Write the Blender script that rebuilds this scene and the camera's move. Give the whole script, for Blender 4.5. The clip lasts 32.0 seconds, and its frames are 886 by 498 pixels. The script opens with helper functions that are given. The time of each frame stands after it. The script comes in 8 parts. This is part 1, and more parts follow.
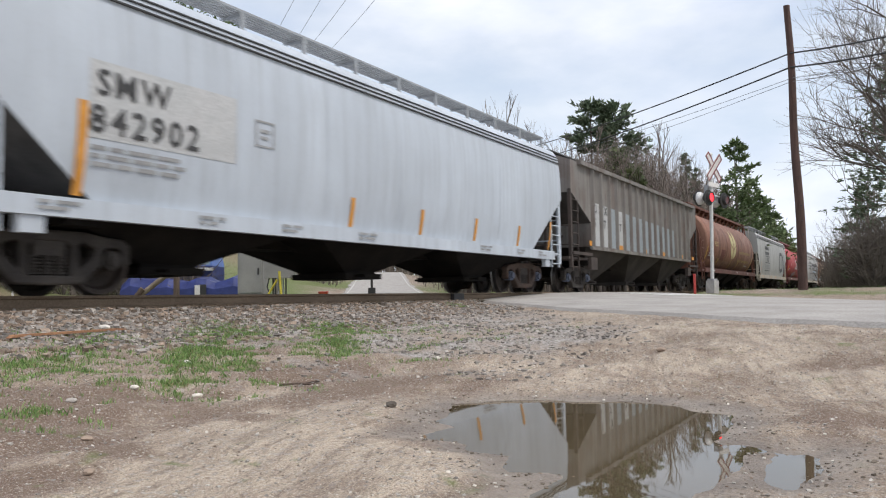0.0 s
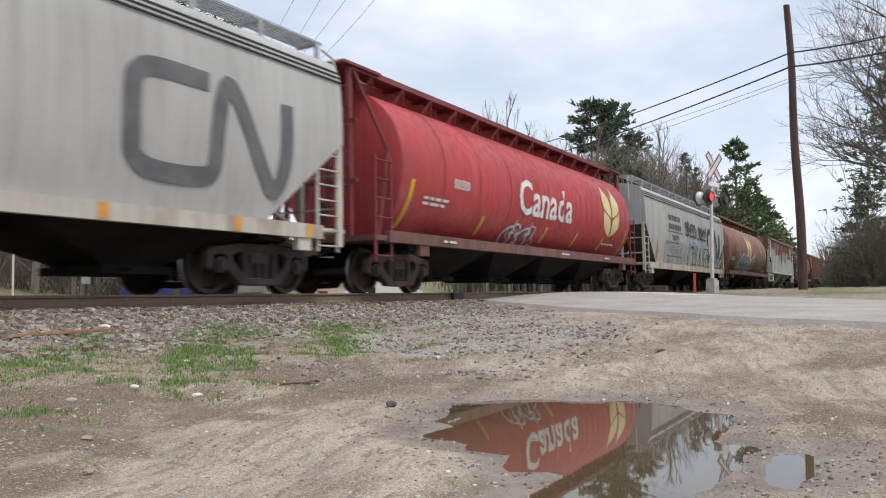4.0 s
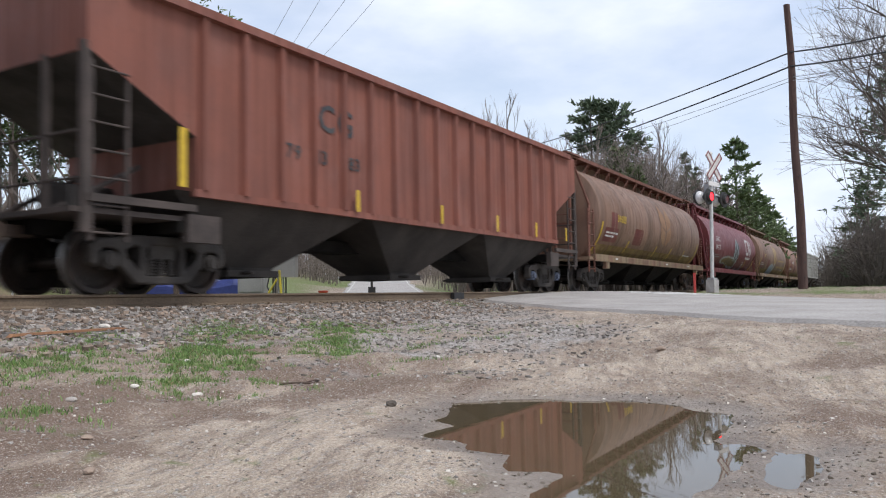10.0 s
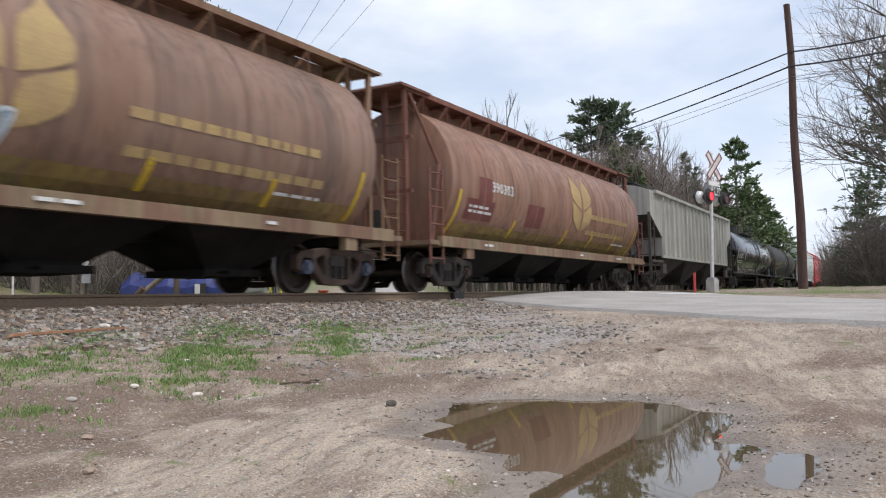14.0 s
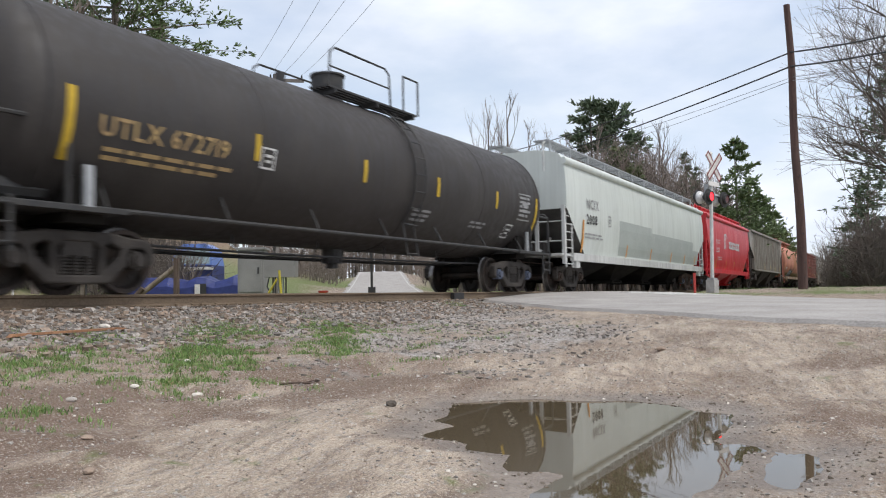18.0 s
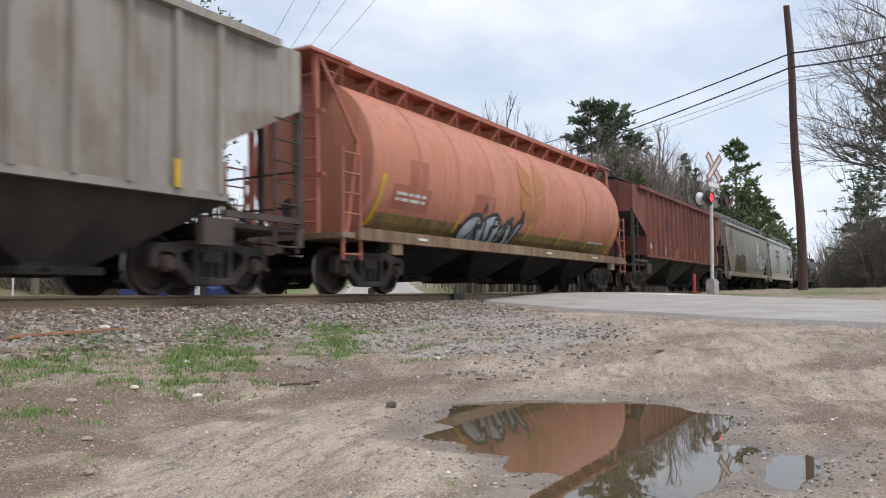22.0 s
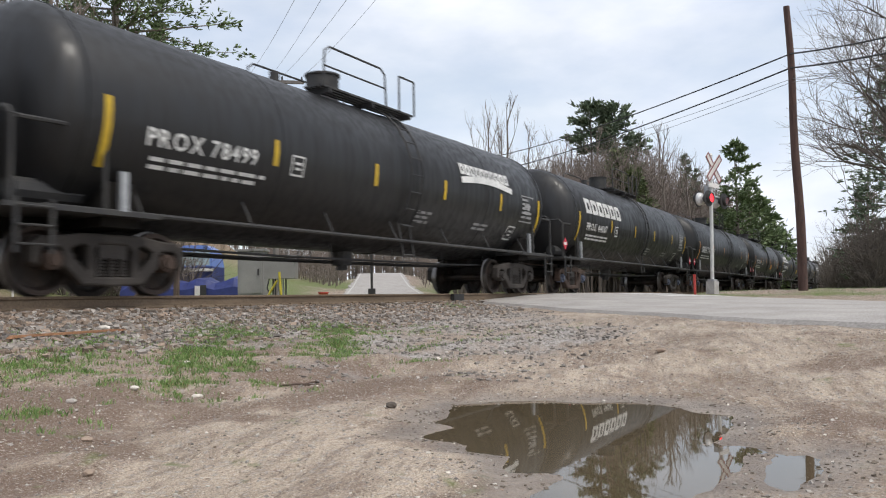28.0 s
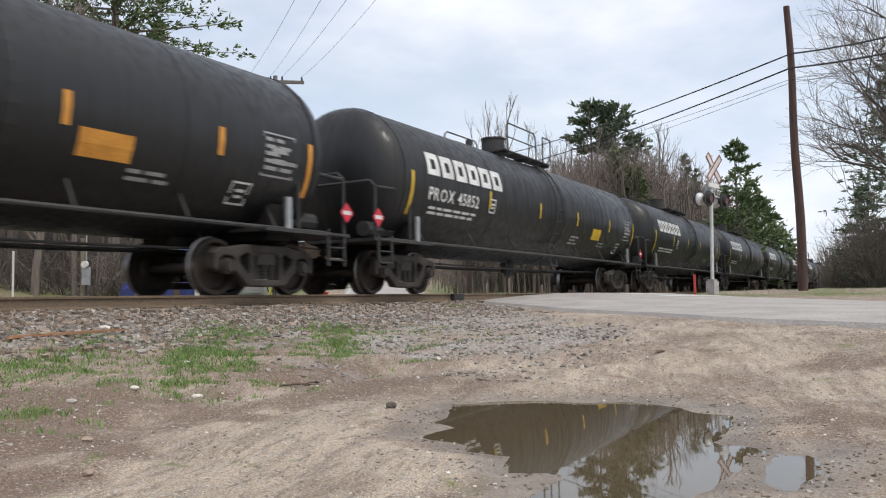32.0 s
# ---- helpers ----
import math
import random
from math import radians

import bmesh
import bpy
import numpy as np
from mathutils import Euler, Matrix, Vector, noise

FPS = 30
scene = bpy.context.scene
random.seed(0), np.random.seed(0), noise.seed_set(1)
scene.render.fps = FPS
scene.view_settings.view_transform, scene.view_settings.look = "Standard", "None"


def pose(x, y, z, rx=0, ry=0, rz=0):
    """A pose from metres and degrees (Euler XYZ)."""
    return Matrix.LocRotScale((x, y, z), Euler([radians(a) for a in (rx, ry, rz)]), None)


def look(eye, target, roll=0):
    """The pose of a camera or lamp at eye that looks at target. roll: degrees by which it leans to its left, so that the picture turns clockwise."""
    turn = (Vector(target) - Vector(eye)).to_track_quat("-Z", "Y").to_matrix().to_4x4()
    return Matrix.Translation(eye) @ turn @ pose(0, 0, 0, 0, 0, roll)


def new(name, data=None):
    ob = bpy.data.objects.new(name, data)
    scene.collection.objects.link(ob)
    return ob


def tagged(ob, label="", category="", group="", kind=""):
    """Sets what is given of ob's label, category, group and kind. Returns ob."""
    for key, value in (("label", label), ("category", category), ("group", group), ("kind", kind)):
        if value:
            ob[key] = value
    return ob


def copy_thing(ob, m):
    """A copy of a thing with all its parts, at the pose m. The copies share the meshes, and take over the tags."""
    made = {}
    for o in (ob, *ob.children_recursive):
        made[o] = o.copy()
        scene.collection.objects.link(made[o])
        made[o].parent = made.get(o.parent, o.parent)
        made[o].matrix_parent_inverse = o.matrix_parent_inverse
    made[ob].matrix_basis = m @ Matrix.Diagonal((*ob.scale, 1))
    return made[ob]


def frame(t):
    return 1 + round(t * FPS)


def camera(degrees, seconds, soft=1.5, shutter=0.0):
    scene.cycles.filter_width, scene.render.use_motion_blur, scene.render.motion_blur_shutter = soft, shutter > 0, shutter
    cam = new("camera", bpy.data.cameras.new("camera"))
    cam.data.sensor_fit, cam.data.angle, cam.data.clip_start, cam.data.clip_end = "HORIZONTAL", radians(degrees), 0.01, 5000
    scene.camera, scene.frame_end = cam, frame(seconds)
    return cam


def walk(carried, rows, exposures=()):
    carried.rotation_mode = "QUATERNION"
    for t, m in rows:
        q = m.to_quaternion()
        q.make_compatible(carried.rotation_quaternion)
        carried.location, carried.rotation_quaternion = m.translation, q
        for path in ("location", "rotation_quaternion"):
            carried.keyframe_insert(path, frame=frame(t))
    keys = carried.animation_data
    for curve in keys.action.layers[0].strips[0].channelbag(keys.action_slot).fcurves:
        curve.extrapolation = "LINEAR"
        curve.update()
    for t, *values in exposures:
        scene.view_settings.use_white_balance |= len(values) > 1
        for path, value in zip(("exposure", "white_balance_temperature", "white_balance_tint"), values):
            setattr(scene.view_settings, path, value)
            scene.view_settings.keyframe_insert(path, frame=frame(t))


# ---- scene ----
cam = camera(58.85, 32.0, soft=1.1, shutter=0.22)
EYE = Vector((0, 0, -0.12))
YAW, PITCH, ROLL = 30.17, 3.52, -1.03


def aim(dp=0.0):
    a, p = radians(YAW), radians(PITCH + dp)
    return look(EYE, EYE + Vector((math.cos(a) * math.cos(p), math.sin(a) * math.cos(p), math.sin(p))), ROLL)


# the tripod settles a little during the shot
walk(cam, [(0, aim(0.05)), (4, aim(0.02)), (8, aim(0.0)), (14, aim(-0.03)), (17.5, aim(-0.02)), (20, aim(0.07)), (24, aim(0.06)), (28, aim(0.1)), (32, aim(0.1))],
     exposures=[(0, 0.0, 6450, 10), (3, 0.0, 6450, 10), (6, 0.0, 6250, 10), (9, 0.0, 6150, 11), (13, 0.0, 6150, 11), (14, 0.0, 6300, 11), (17, 0.0, 6250, 10), (19, 0.0, 6450, 10), (19.8, -0.12, 6400, 10), (21.3, -0.14, 6300, 10), (22.4, 0.0, 6350, 10), (24, 0.0, 6200, 10), (26, 0.0, 6350, 10), (28, 0.0, 6500, 10), (32, 0.0, 6500, 10)])

# ---- sky and sun ----
SUN_AZ, SUN_EL = radians(-100), radians(60)
world = bpy.data.worlds.new("sky")
scene.world = world
world.use_nodes = True


def nodes_of(tree):
    return tree.nodes.new, tree.links.new


def build_sky():
    n, l = nodes_of(world.node_tree)
    bg = world.node_tree.nodes["Background"]
    sky = n("ShaderNodeTexSky")
    sky.sky_type, sky.sun_disc = "NISHITA", False
    sky.sun_elevation, sky.sun_rotation = SUN_EL, math.pi / 2 - SUN_AZ
    sky.air_density, sky.dust_density, sky.altitude = 1.0, 2.0, 300
    dim = n("ShaderNodeMix")
    dim.data_type, dim.blend_type = "RGBA", "MULTIPLY"
    dim.inputs[0].default_value = 1
    dim.inputs[7].default_value = (0.16, 0.155, 0.135, 1)
    l(sky.outputs[0], dim.inputs[6])
    co = n("ShaderNodeTexCoord")
    mp = n("ShaderNodeMapping")
    mp.inputs[3].default_value = (1.0, 1.0, 2.6)
    l(co.outputs["Generated"], mp.inputs[0])
    big = n("ShaderNodeTexNoise")
    big.inputs["Scale"].default_value, big.inputs["Detail"].default_value, big.inputs["Roughness"].default_value = 2.6, 8, 0.55
    l(mp.outputs[0], big.inputs[0])
    cover = n("ShaderNodeMapRange")
    cover.inputs[1].default_value, cover.inputs[2].default_value = 0.34, 0.68
    cover.inputs[3].default_value, cover.inputs[4].default_value = 0.55, 1.0
    l(big.outputs[0], cover.inputs[0])
    small = n("ShaderNodeTexNoise")
    small.inputs["Scale"].default_value, small.inputs["Detail"].default_value = 5.5, 7
    l(mp.outputs[0], small.inputs[0])
    tone = n("ShaderNodeValToRGB")
    tone.color_ramp.elements[0].position, tone.color_ramp.elements[0].color = 0.30, (0.70, 0.76, 0.90, 1)
    tone.color_ramp.elements[1].position, tone.color_ramp.elements[1].color = 0.66, (0.91, 0.93, 0.99, 1)
    l(small.outputs[0], tone.inputs[0])
    mix = n("ShaderNodeMix")
    mix.data_type = "RGBA"
    l(cover.outputs[0], mix.inputs[0])
    l(dim.outputs[2], mix.inputs[6])
    l(tone.outputs[0], mix.inputs[7])
    l(mix.outputs[2], bg.inputs[0])
    bg.inputs[1].default_value = 1.16


build_sky()
sun = new("sun", bpy.data.lights.new("sun", "SUN"))
sun.data.energy, sun.data.angle, sun.data.color = 2.1, radians(16), (1.0, 0.95, 0.87)
sun.matrix_world = look((0, 0, 50), Vector((0, 0, 50)) - Vector((math.cos(SUN_AZ) * math.cos(SUN_EL), math.sin(SUN_AZ) * math.cos(SUN_EL), math.sin(SUN_EL))))

# ---- materials ----
MATS = {}


def base_mat(name, rough=0.7, metal=0.0):
    m = bpy.data.materials.new(name)
    m.use_nodes = True
    b = m.node_tree.nodes["Principled BSDF"]
    b.inputs["Roughness"].default_value, b.inputs["Metallic"].default_value = rough, metal
    return m, b, *nodes_of(m.node_tree)


def shade(name, col, col2=None, scale=3.0, stretch=(1, 1, 1), rough=0.7, metal=0.0, bump=0.0, bump_scale=40.0, lo=0.35, hi=0.65, detail=6, spec=0.4):
    """Two tones mixed by noise at one scale, with a finer grain and relief on top."""
    if name in MATS:
        return MATS[name]
    m, b, n, l = base_mat(name, rough, metal)
    b.inputs["Specular IOR Level"].default_value = spec
    col2 = col2 or tuple(c * 0.75 for c in col)
    co, mp = n("ShaderNodeTexCoord"), n("ShaderNodeMapping")
    mp.inputs[3].default_value = stretch
    l(co.outputs["Object"], mp.inputs[0])
    t = n("ShaderNodeTexNoise")
    t.inputs["Scale"].default_value, t.inputs["Detail"].default_value = scale, detail
    l(mp.outputs[0], t.inputs[0])
    r = n("ShaderNodeMapRange")
    r.inputs[1].default_value, r.inputs[2].default_value = lo, hi
    l(t.outputs[0], r.inputs[0])
    mix = n("ShaderNodeMix")
    mix.data_type = "RGBA"
    mix.inputs[6].default_value, mix.inputs[7].default_value = (*col, 1), (*col2, 1)
    l(r.outputs[0], mix.inputs[0])
    g = n("ShaderNodeTexNoise")
    g.inputs["Scale"].default_value, g.inputs["Detail"].default_value = bump_scale, 4
    l(co.outputs["Object"], g.inputs[0])
    gr = n("ShaderNodeMapRange")
    gr.inputs[1].default_value, gr.inputs[2].default_value, gr.inputs[3].default_value, gr.inputs[4].default_value = 0.3, 0.7, 0.8, 1.18
    l(g.outputs[0], gr.inputs[0])
    mul = n("ShaderNodeMix")
    mul.data_type, mul.blend_type = "RGBA", "MULTIPLY"
    mul.inputs[0].default_value = 1
    l(mix.outputs[2], mul.inputs[6])
    l(gr.outputs[0], mul.inputs[7])
    l(mul.outputs[2], b.inputs["Base Color"])
    if bump:
        bp = n("ShaderNodeBump")
        bp.inputs["Strength"].default_value, bp.inputs["Distance"].default_value = bump, 0.02
        l(g.outputs[0], bp.inputs["Height"])
        l(bp.outputs[0], b.inputs["Normal"])
    MATS[name] = m
    return m


def car_paint(name, col, grime=(0.05, 0.04, 0.033), grime_amt=0.35, rust=None, rust_amt=0.0, rough=0.45, bands=0.06, fade=0.10, relief=0.12, rust_top=0.0, rust_mix=0.0, rings=0.0, coat=0.0):
    """Weathered enamel: vertical run-down streaks, faded plate bands, patches of rust, fine grain."""
    if name in MATS:
        return MATS[name]
    m, b, n, l = base_mat(name, rough)
    co, inf = n("ShaderNodeTexCoord"), n("ShaderNodeObjectInfo")
    off = n("ShaderNodeVectorMath")
    off.operation = "MULTIPLY"
    l(inf.outputs["Random"], off.inputs[0])
    off.inputs[1].default_value = (40, 40, 40)
    add = n("ShaderNodeVectorMath")
    l(co.outputs["Object"], add.inputs[0])
    l(off.outputs[0], add.inputs[1])

    def noise_at(scale, stretch, detail=5):
        mp, t = n("ShaderNodeMapping"), n("ShaderNodeTexNoise")
        mp.inputs[3].default_value = stretch
        l(add.outputs[0], mp.inputs[0])
        l(mp.outputs[0], t.inputs[0])
        t.inputs["Scale"].default_value, t.inputs["Detail"].default_value = scale, detail
        return t.outputs[0]

    def ramp(sock, a, c, d, e):
        r = n("ShaderNodeMapRange")
        for k, v in zip((1, 2, 3, 4), (a, c, d, e)):
            r.inputs[k].default_value = v
        l(sock, r.inputs[0])
        return r.outputs[0]

    def mixed(fac, c1, c2, kind="MIX"):
        x = n("ShaderNodeMix")
        x.data_type, x.blend_type = "RGBA", kind
        for k, s in ((0, fac), (6, c1), (7, c2)):
            if isinstance(s, (int, float)):
                x.inputs[k].default_value = s
            elif isinstance(s, tuple):
                x.inputs[k].default_value = (*s, 1)
            else:
                l(s, x.inputs[k])
        return x.outputs[2]

    c = mixed(ramp(noise_at(0.55, (1.6, 0.3, 0.25), 3), 0.35, 0.65, 0, 1), tuple(v * (1 - bands) for v in col), tuple(min(1, v * (1 + bands)) for v in col))
    pale = tuple(v + (0.5 - v) * fade for v in col)
    c = mixed(ramp(noise_at(1.1, (1, 1, 1), 6), 0.5, 0.8, 0, 0.7), c, pale)
    if rust_amt:
        rr = noise_at(1.0, (1.6, 1, 0.75), 8)
        if rust_top:
            # rust that has crept down from the roof edge
            sep, up, both = n("ShaderNodeSeparateXYZ"), n("ShaderNodeMath"), n("ShaderNodeMath")
            l(co.outputs["Object"], sep.inputs[0])
            up.operation = "MULTIPLY_ADD"
            l(sep.outputs[2], up.inputs[0])
            up.inputs[1].default_value, up.inputs[2].default_value = rust_top, -3.1 * rust_top
            l(rr, both.inputs[0])
            l(up.outputs[0], both.inputs[1])
            rr = both.outputs[0]
        c = mixed(ramp(rr, 0.56 - rust_amt * 0.2, 0.66 - rust_amt * 0.18, 0, rust_mix or min(0.95, 0.2 + 0.85 * rust_amt)), c, rust or (0.16, 0.055, 0.03))
    if rings:
        # dirt gathered in hoops along the plate seams
        c = mixed(ramp(noise_at(1.0, (1.9, 0.03, 0.03), 4), 0.52, 0.68, 0, rings), c, tuple(v * 0.42 for v in col))
        c = mixed(ramp(noise_at(1.0, (0.8, 0.05, 0.05), 2), 0.5, 0.7, 0, rings * 0.5), c, tuple(min(1, v * 1.35 + 0.02) for v in col))
    st = noise_at(1.6, (5.5, 5.5, 0.16), 5)
    c = mixed(ramp(st, 0.46, 0.80, 0, grime_amt * 0.9), c, grime)
    soot = noise_at(0.9, (1, 1, 1), 7)
    c = mixed(ramp(soot, 0.42, 0.75, 0, grime_amt * 0.5), c, grime)
    fine = noise_at(26, (1, 1, 0.6), 4)
    c = mixed(ramp(fine, 0.52, 0.8, 0, grime_amt * 0.45), c, grime)
    l(c, b.inputs["Base Color"])
    l(ramp(st, 0.4, 0.7, rough, min(1, rough + 0.3)), b.inputs["Roughness"])
    b.inputs["Coat Weight"].default_value, b.inputs["Coat Roughness"].default_value = coat, 0.1
    bp = n("ShaderNodeBump")
    bp.inputs["Strength"].default_value, bp.inputs["Distance"].default_value = relief, 0.02
    l(noise_at(1.3, (1, 1, 1), 2), bp.inputs["Height"])
    l(bp.outputs[0], b.inputs["Normal"])
    MATS[name] = m
    return m


def glow(name, col, strength):
    if name not in MATS:
        m, b, n, l = base_mat(name, 0.4)
        b.inputs["Base Color"].default_value = (*col, 1)
        b.inputs["Emission Color"].default_value = (*col, 1)
        b.inputs["Emission Strength"].default_value = strength
        MATS[name] = m
    return MATS[name]


RUST = shade("rusty_rail_side", (0.15, 0.11, 0.075), (0.205, 0.152, 0.105), 4, (0.3, 1, 1), 0.8, 0.1, 0.3)
RAILTOP = shade("polished_rail", (0.42, 0.41, 0.40), (0.3, 0.29, 0.28), 3, (0.05, 6, 1), 0.3, 1.0)
TIE = shade("creosoted_tie", (0.075, 0.058, 0.045), (0.13, 0.11, 0.09), 2, (1, 8, 1), 0.9, 0, 0.5)
CAST = shade("grimy_cast_steel", (0.036, 0.031, 0.028), (0.06, 0.052, 0.046), 3, (1, 1, 1), 0.75, 0.1, 0.4)
CAST_BROWN = shade("rusty_cast_steel", (0.06, 0.042, 0.034), (0.09, 0.06, 0.046), 3, (1, 1, 1), 0.8, 0.1, 0.4)
WHEEL = shade("wheel_steel", (0.032, 0.027, 0.024), (0.06, 0.042, 0.034), 2.5, (1, 1, 1), 0.6, 0.4, 0.2)
TREAD = shade("bright_wheel_tread", (0.26, 0.25, 0.24), (0.17, 0.16, 0.155), 3, (1, 1, 1), 0.35, 0.9)
# dark steel, taken near black to hold the shade below the car bodies
UNDER = shade("shade_blackened_underframe", (0.010, 0.009, 0.009), (0.019, 0.017, 0.015), 2, (1, 1, 1), 0.9, 0, 0.3, spec=0.12)
YELLOW = shade("yellow_reflector", (0.62, 0.42, 0.03), (0.5, 0.33, 0.03), 4, rough=0.5)
AMBER = shade("amber_reflector", (0.66, 0.30, 0.05), (0.55, 0.24, 0.04), 4, rough=0.5)
WHITE = shade("white_stencil", (0.72, 0.72, 0.70), (0.55, 0.55, 0.54), 3, rough=0.6)
CREAM = shade("cream_emblem", (0.68, 0.60, 0.33), (0.60, 0.50, 0.26), 2, rough=0.6)
GREY_STENCIL = shade("grey_stencil", (0.34, 0.34, 0.34), (0.26, 0.26, 0.26), 3, rough=0.7)
BLACK_STENCIL = shade("black_stencil", (0.04, 0.04, 0.042), (0.07, 0.07, 0.07), 3, rough=0.7)
MAROON_PATCH = shade("maroon_panel", (0.13, 0.035, 0.032), (0.17, 0.055, 0.045), 2, rough=0.6)
PLACARD = shade("red_placard", (0.55, 0.02, 0.05), (0.5, 0.03, 0.05), 4, rough=0.5)
GALV = shade("galvanised_steel", (0.42, 0.43, 0.44), (0.33, 0.34, 0.35), 5, rough=0.5, metal=0.5)
DARK_METAL = shade("dark_metal", (0.03, 0.03, 0.032), (0.05, 0.048, 0.045), 4, rough=0.6)
BLUE_CAP = shade("blue_bearing_cap", (0.09, 0.12, 0.20), (0.10, 0.11, 0.14), 4, rough=0.6)

# ---- mesh helpers ----


def part(name, bm, material, parent, label="", smooth=False):
    """Links a bmesh as one mesh object under a thing or a part."""
    me = bpy.data.meshes.new(name)
    bm.to_mesh(me)
    bm.free()
    if smooth:
        me.polygons.foreach_set("use_smooth", [True] * len(me.polygons))
        me.set_sharp_from_angle(angle=radians(38))
    me.materials.append(material)
    ob = new(name, me)
    ob.parent = parent
    if label:
        ob["label"] = label
    return ob


def share(name, me, parent, m=None, label=""):
    ob = new(name, me)
    ob.parent = parent
    if m is not None:
        ob.matrix_basis = m
    if label:
        ob["label"] = label
    return ob


def box(bm, x0, x1, y0, y1, z0, z1):
    v = [bm.verts.new((x, y, z)) for x in (x0, x1) for y in (y0, y1) for z in (z0, z1)]
    for f in ((0, 1, 3, 2), (4, 6, 7, 5), (0, 4, 5, 1), (2, 3, 7, 6), (0, 2, 6, 4), (1, 5, 7, 3)):
        bm.faces.new([v[i] for i in f])
    return bm


def tube(bm, p, q, r, n=8, r2=None):
    p, q = Vector(p), Vector(q)
    d = (q - p).normalized()
    a = d.orthogonal().normalized()
    b = d.cross(a)
    r2 = r if r2 is None else r2
    rings = []
    for c, rad in ((p, r), (q, r2)):
        rings.append([bm.verts.new(c + (a * math.cos(k * 2 * math.pi / n) + b * math.sin(k * 2 * math.pi / n)) * rad) for k in range(n)])
    for k in range(n):
        bm.faces.new((rings[0][k], rings[0][(k + 1) % n], rings[1][(k + 1) % n], rings[1][k]))
    bm.faces.new(rings[0][::-1])
    bm.faces.new(rings[1])
    return bm


def pipe(bm, pts, r, n=6):
    for p, q in zip(pts[:-1], pts[1:]):
        tube(bm, p, q, r, n)
    return bm


def loft(bm, rings, caps=True):
    vs = [[bm.verts.new(p) for p in ring] for ring in rings]
    n = len(rings[0])
    for a, b in zip(vs[:-1], vs[1:]):
        for k in range(n):
            bm.faces.new((a[k], a[(k + 1) % n], b[(k + 1) % n], b[k]))
    if caps:
        bm.faces.new(vs[0][::-1])
        bm.faces.new(vs[-1])
    bmesh.ops.recalc_face_normals(bm, faces=bm.faces)
    return bm


def prism(bm, pts, y0, y1):
    """A flat outline in x and z, given depth in y."""
    return loft(bm, [[(x, y0, z) for x, z in pts], [(x, y1, z) for x, z in pts]])


def empty(name, m=None, **tags):
    ob = new(name)
    ob.empty_display_size = 0.3
    if m is not None:
        ob.matrix_basis = m
    return tagged(ob, **tags)


# outlines of the built-in font's characters, once each
GLYPHS = {}


def make_glyphs(chars):
    for ch in chars:
        cu = bpy.data.curves.new("glyph", "FONT")
        cu.body, cu.size, cu.resolution_u, cu.offset = ch, 1.0, 2, 0.018
        ob = new("glyph", cu)
        me = bpy.data.meshes.new_from_object(ob.evaluated_get(bpy.context.evaluated_depsgraph_get()))
        vs = [v.co.copy() for v in me.vertices]
        GLYPHS[ch] = (vs, [tuple(p.vertices) for p in me.polygons], (min(v.x for v in vs), max(v.x for v in vs)))
        bpy.data.objects.remove(ob)
        bpy.data.curves.remove(cu)
        bpy.data.meshes.remove(me)


make_glyphs("ABCDEGILMNOPQRSTUWXabcdnrsSHK0123456789")

# ---- the lie of the land ----
TRACK_Y = 10.2
WATER = -0.85


def track_y(x):
    return TRACK_Y + 6e-5 * np.maximum(0.0, x - 15) ** 2


LATTICE = np.random.RandomState(7).rand(64, 64)


def value_noise(x, y, f):
    x, y = np.asarray(x) * f + 100.3, np.asarray(y) * f + 57.7
    i, j = np.floor(x).astype(int), np.floor(y).astype(int)
    u, v = x - i, y - j
    u, v = u * u * (3 - 2 * u), v * v * (3 - 2 * v)
    g = lambda a, b: LATTICE[a % 64, b % 64]
    return (g(i, j) * (1 - u) + g(i + 1, j) * u) * (1 - v) + (g(i, j + 1) * (1 - u) + g(i + 1, j + 1) * u) * v - 0.5


def fractal(x, y, f, n=4):
    return sum(value_noise(x, y, f * 2.03 ** k) * 0.55 ** k for k in range(n))


ROAD = [(-60, -73.6), (-20, -33.6), (0, -13.6), (10, -3.6), (16, 2.4), (20.5, 6.9), (23.8, 10.2), (30, 17.2), (38, 24.8), (49.4, 33.9), (75, 52), (108, 75), (180, 126), (320, 226)]
ROAD_Z = [-1.2, -0.8, -0.52, -0.46, -0.36, -0.19, 0.0, -0.2, -0.2, -0.1, 1.4, 4.3, 7.2, 9.0]
ROAD_HALF = 3.6


def densify(pts, zs, step):
    out = []
    for (a, b), (za, zb) in zip(zip(pts[:-1], pts[1:]), zip(zs[:-1], zs[1:])):
        d = math.hypot(b[0] - a[0], b[1] - a[1])
        n = max(1, int(d / step))
        for k in range(n):
            t = k / n
            out.append((a[0] + (b[0] - a[0]) * t, a[1] + (b[1] - a[1]) * t, za + (zb - za) * t))
    out.append((*pts[-1], zs[-1]))
    a = np.array(out)
    for _ in range(6):
        a[1:-1] = (a[:-2] + 2 * a[1:-1] + a[2:]) / 4
    return a


ROAD_LINE = densify(ROAD, ROAD_Z, 1.0)


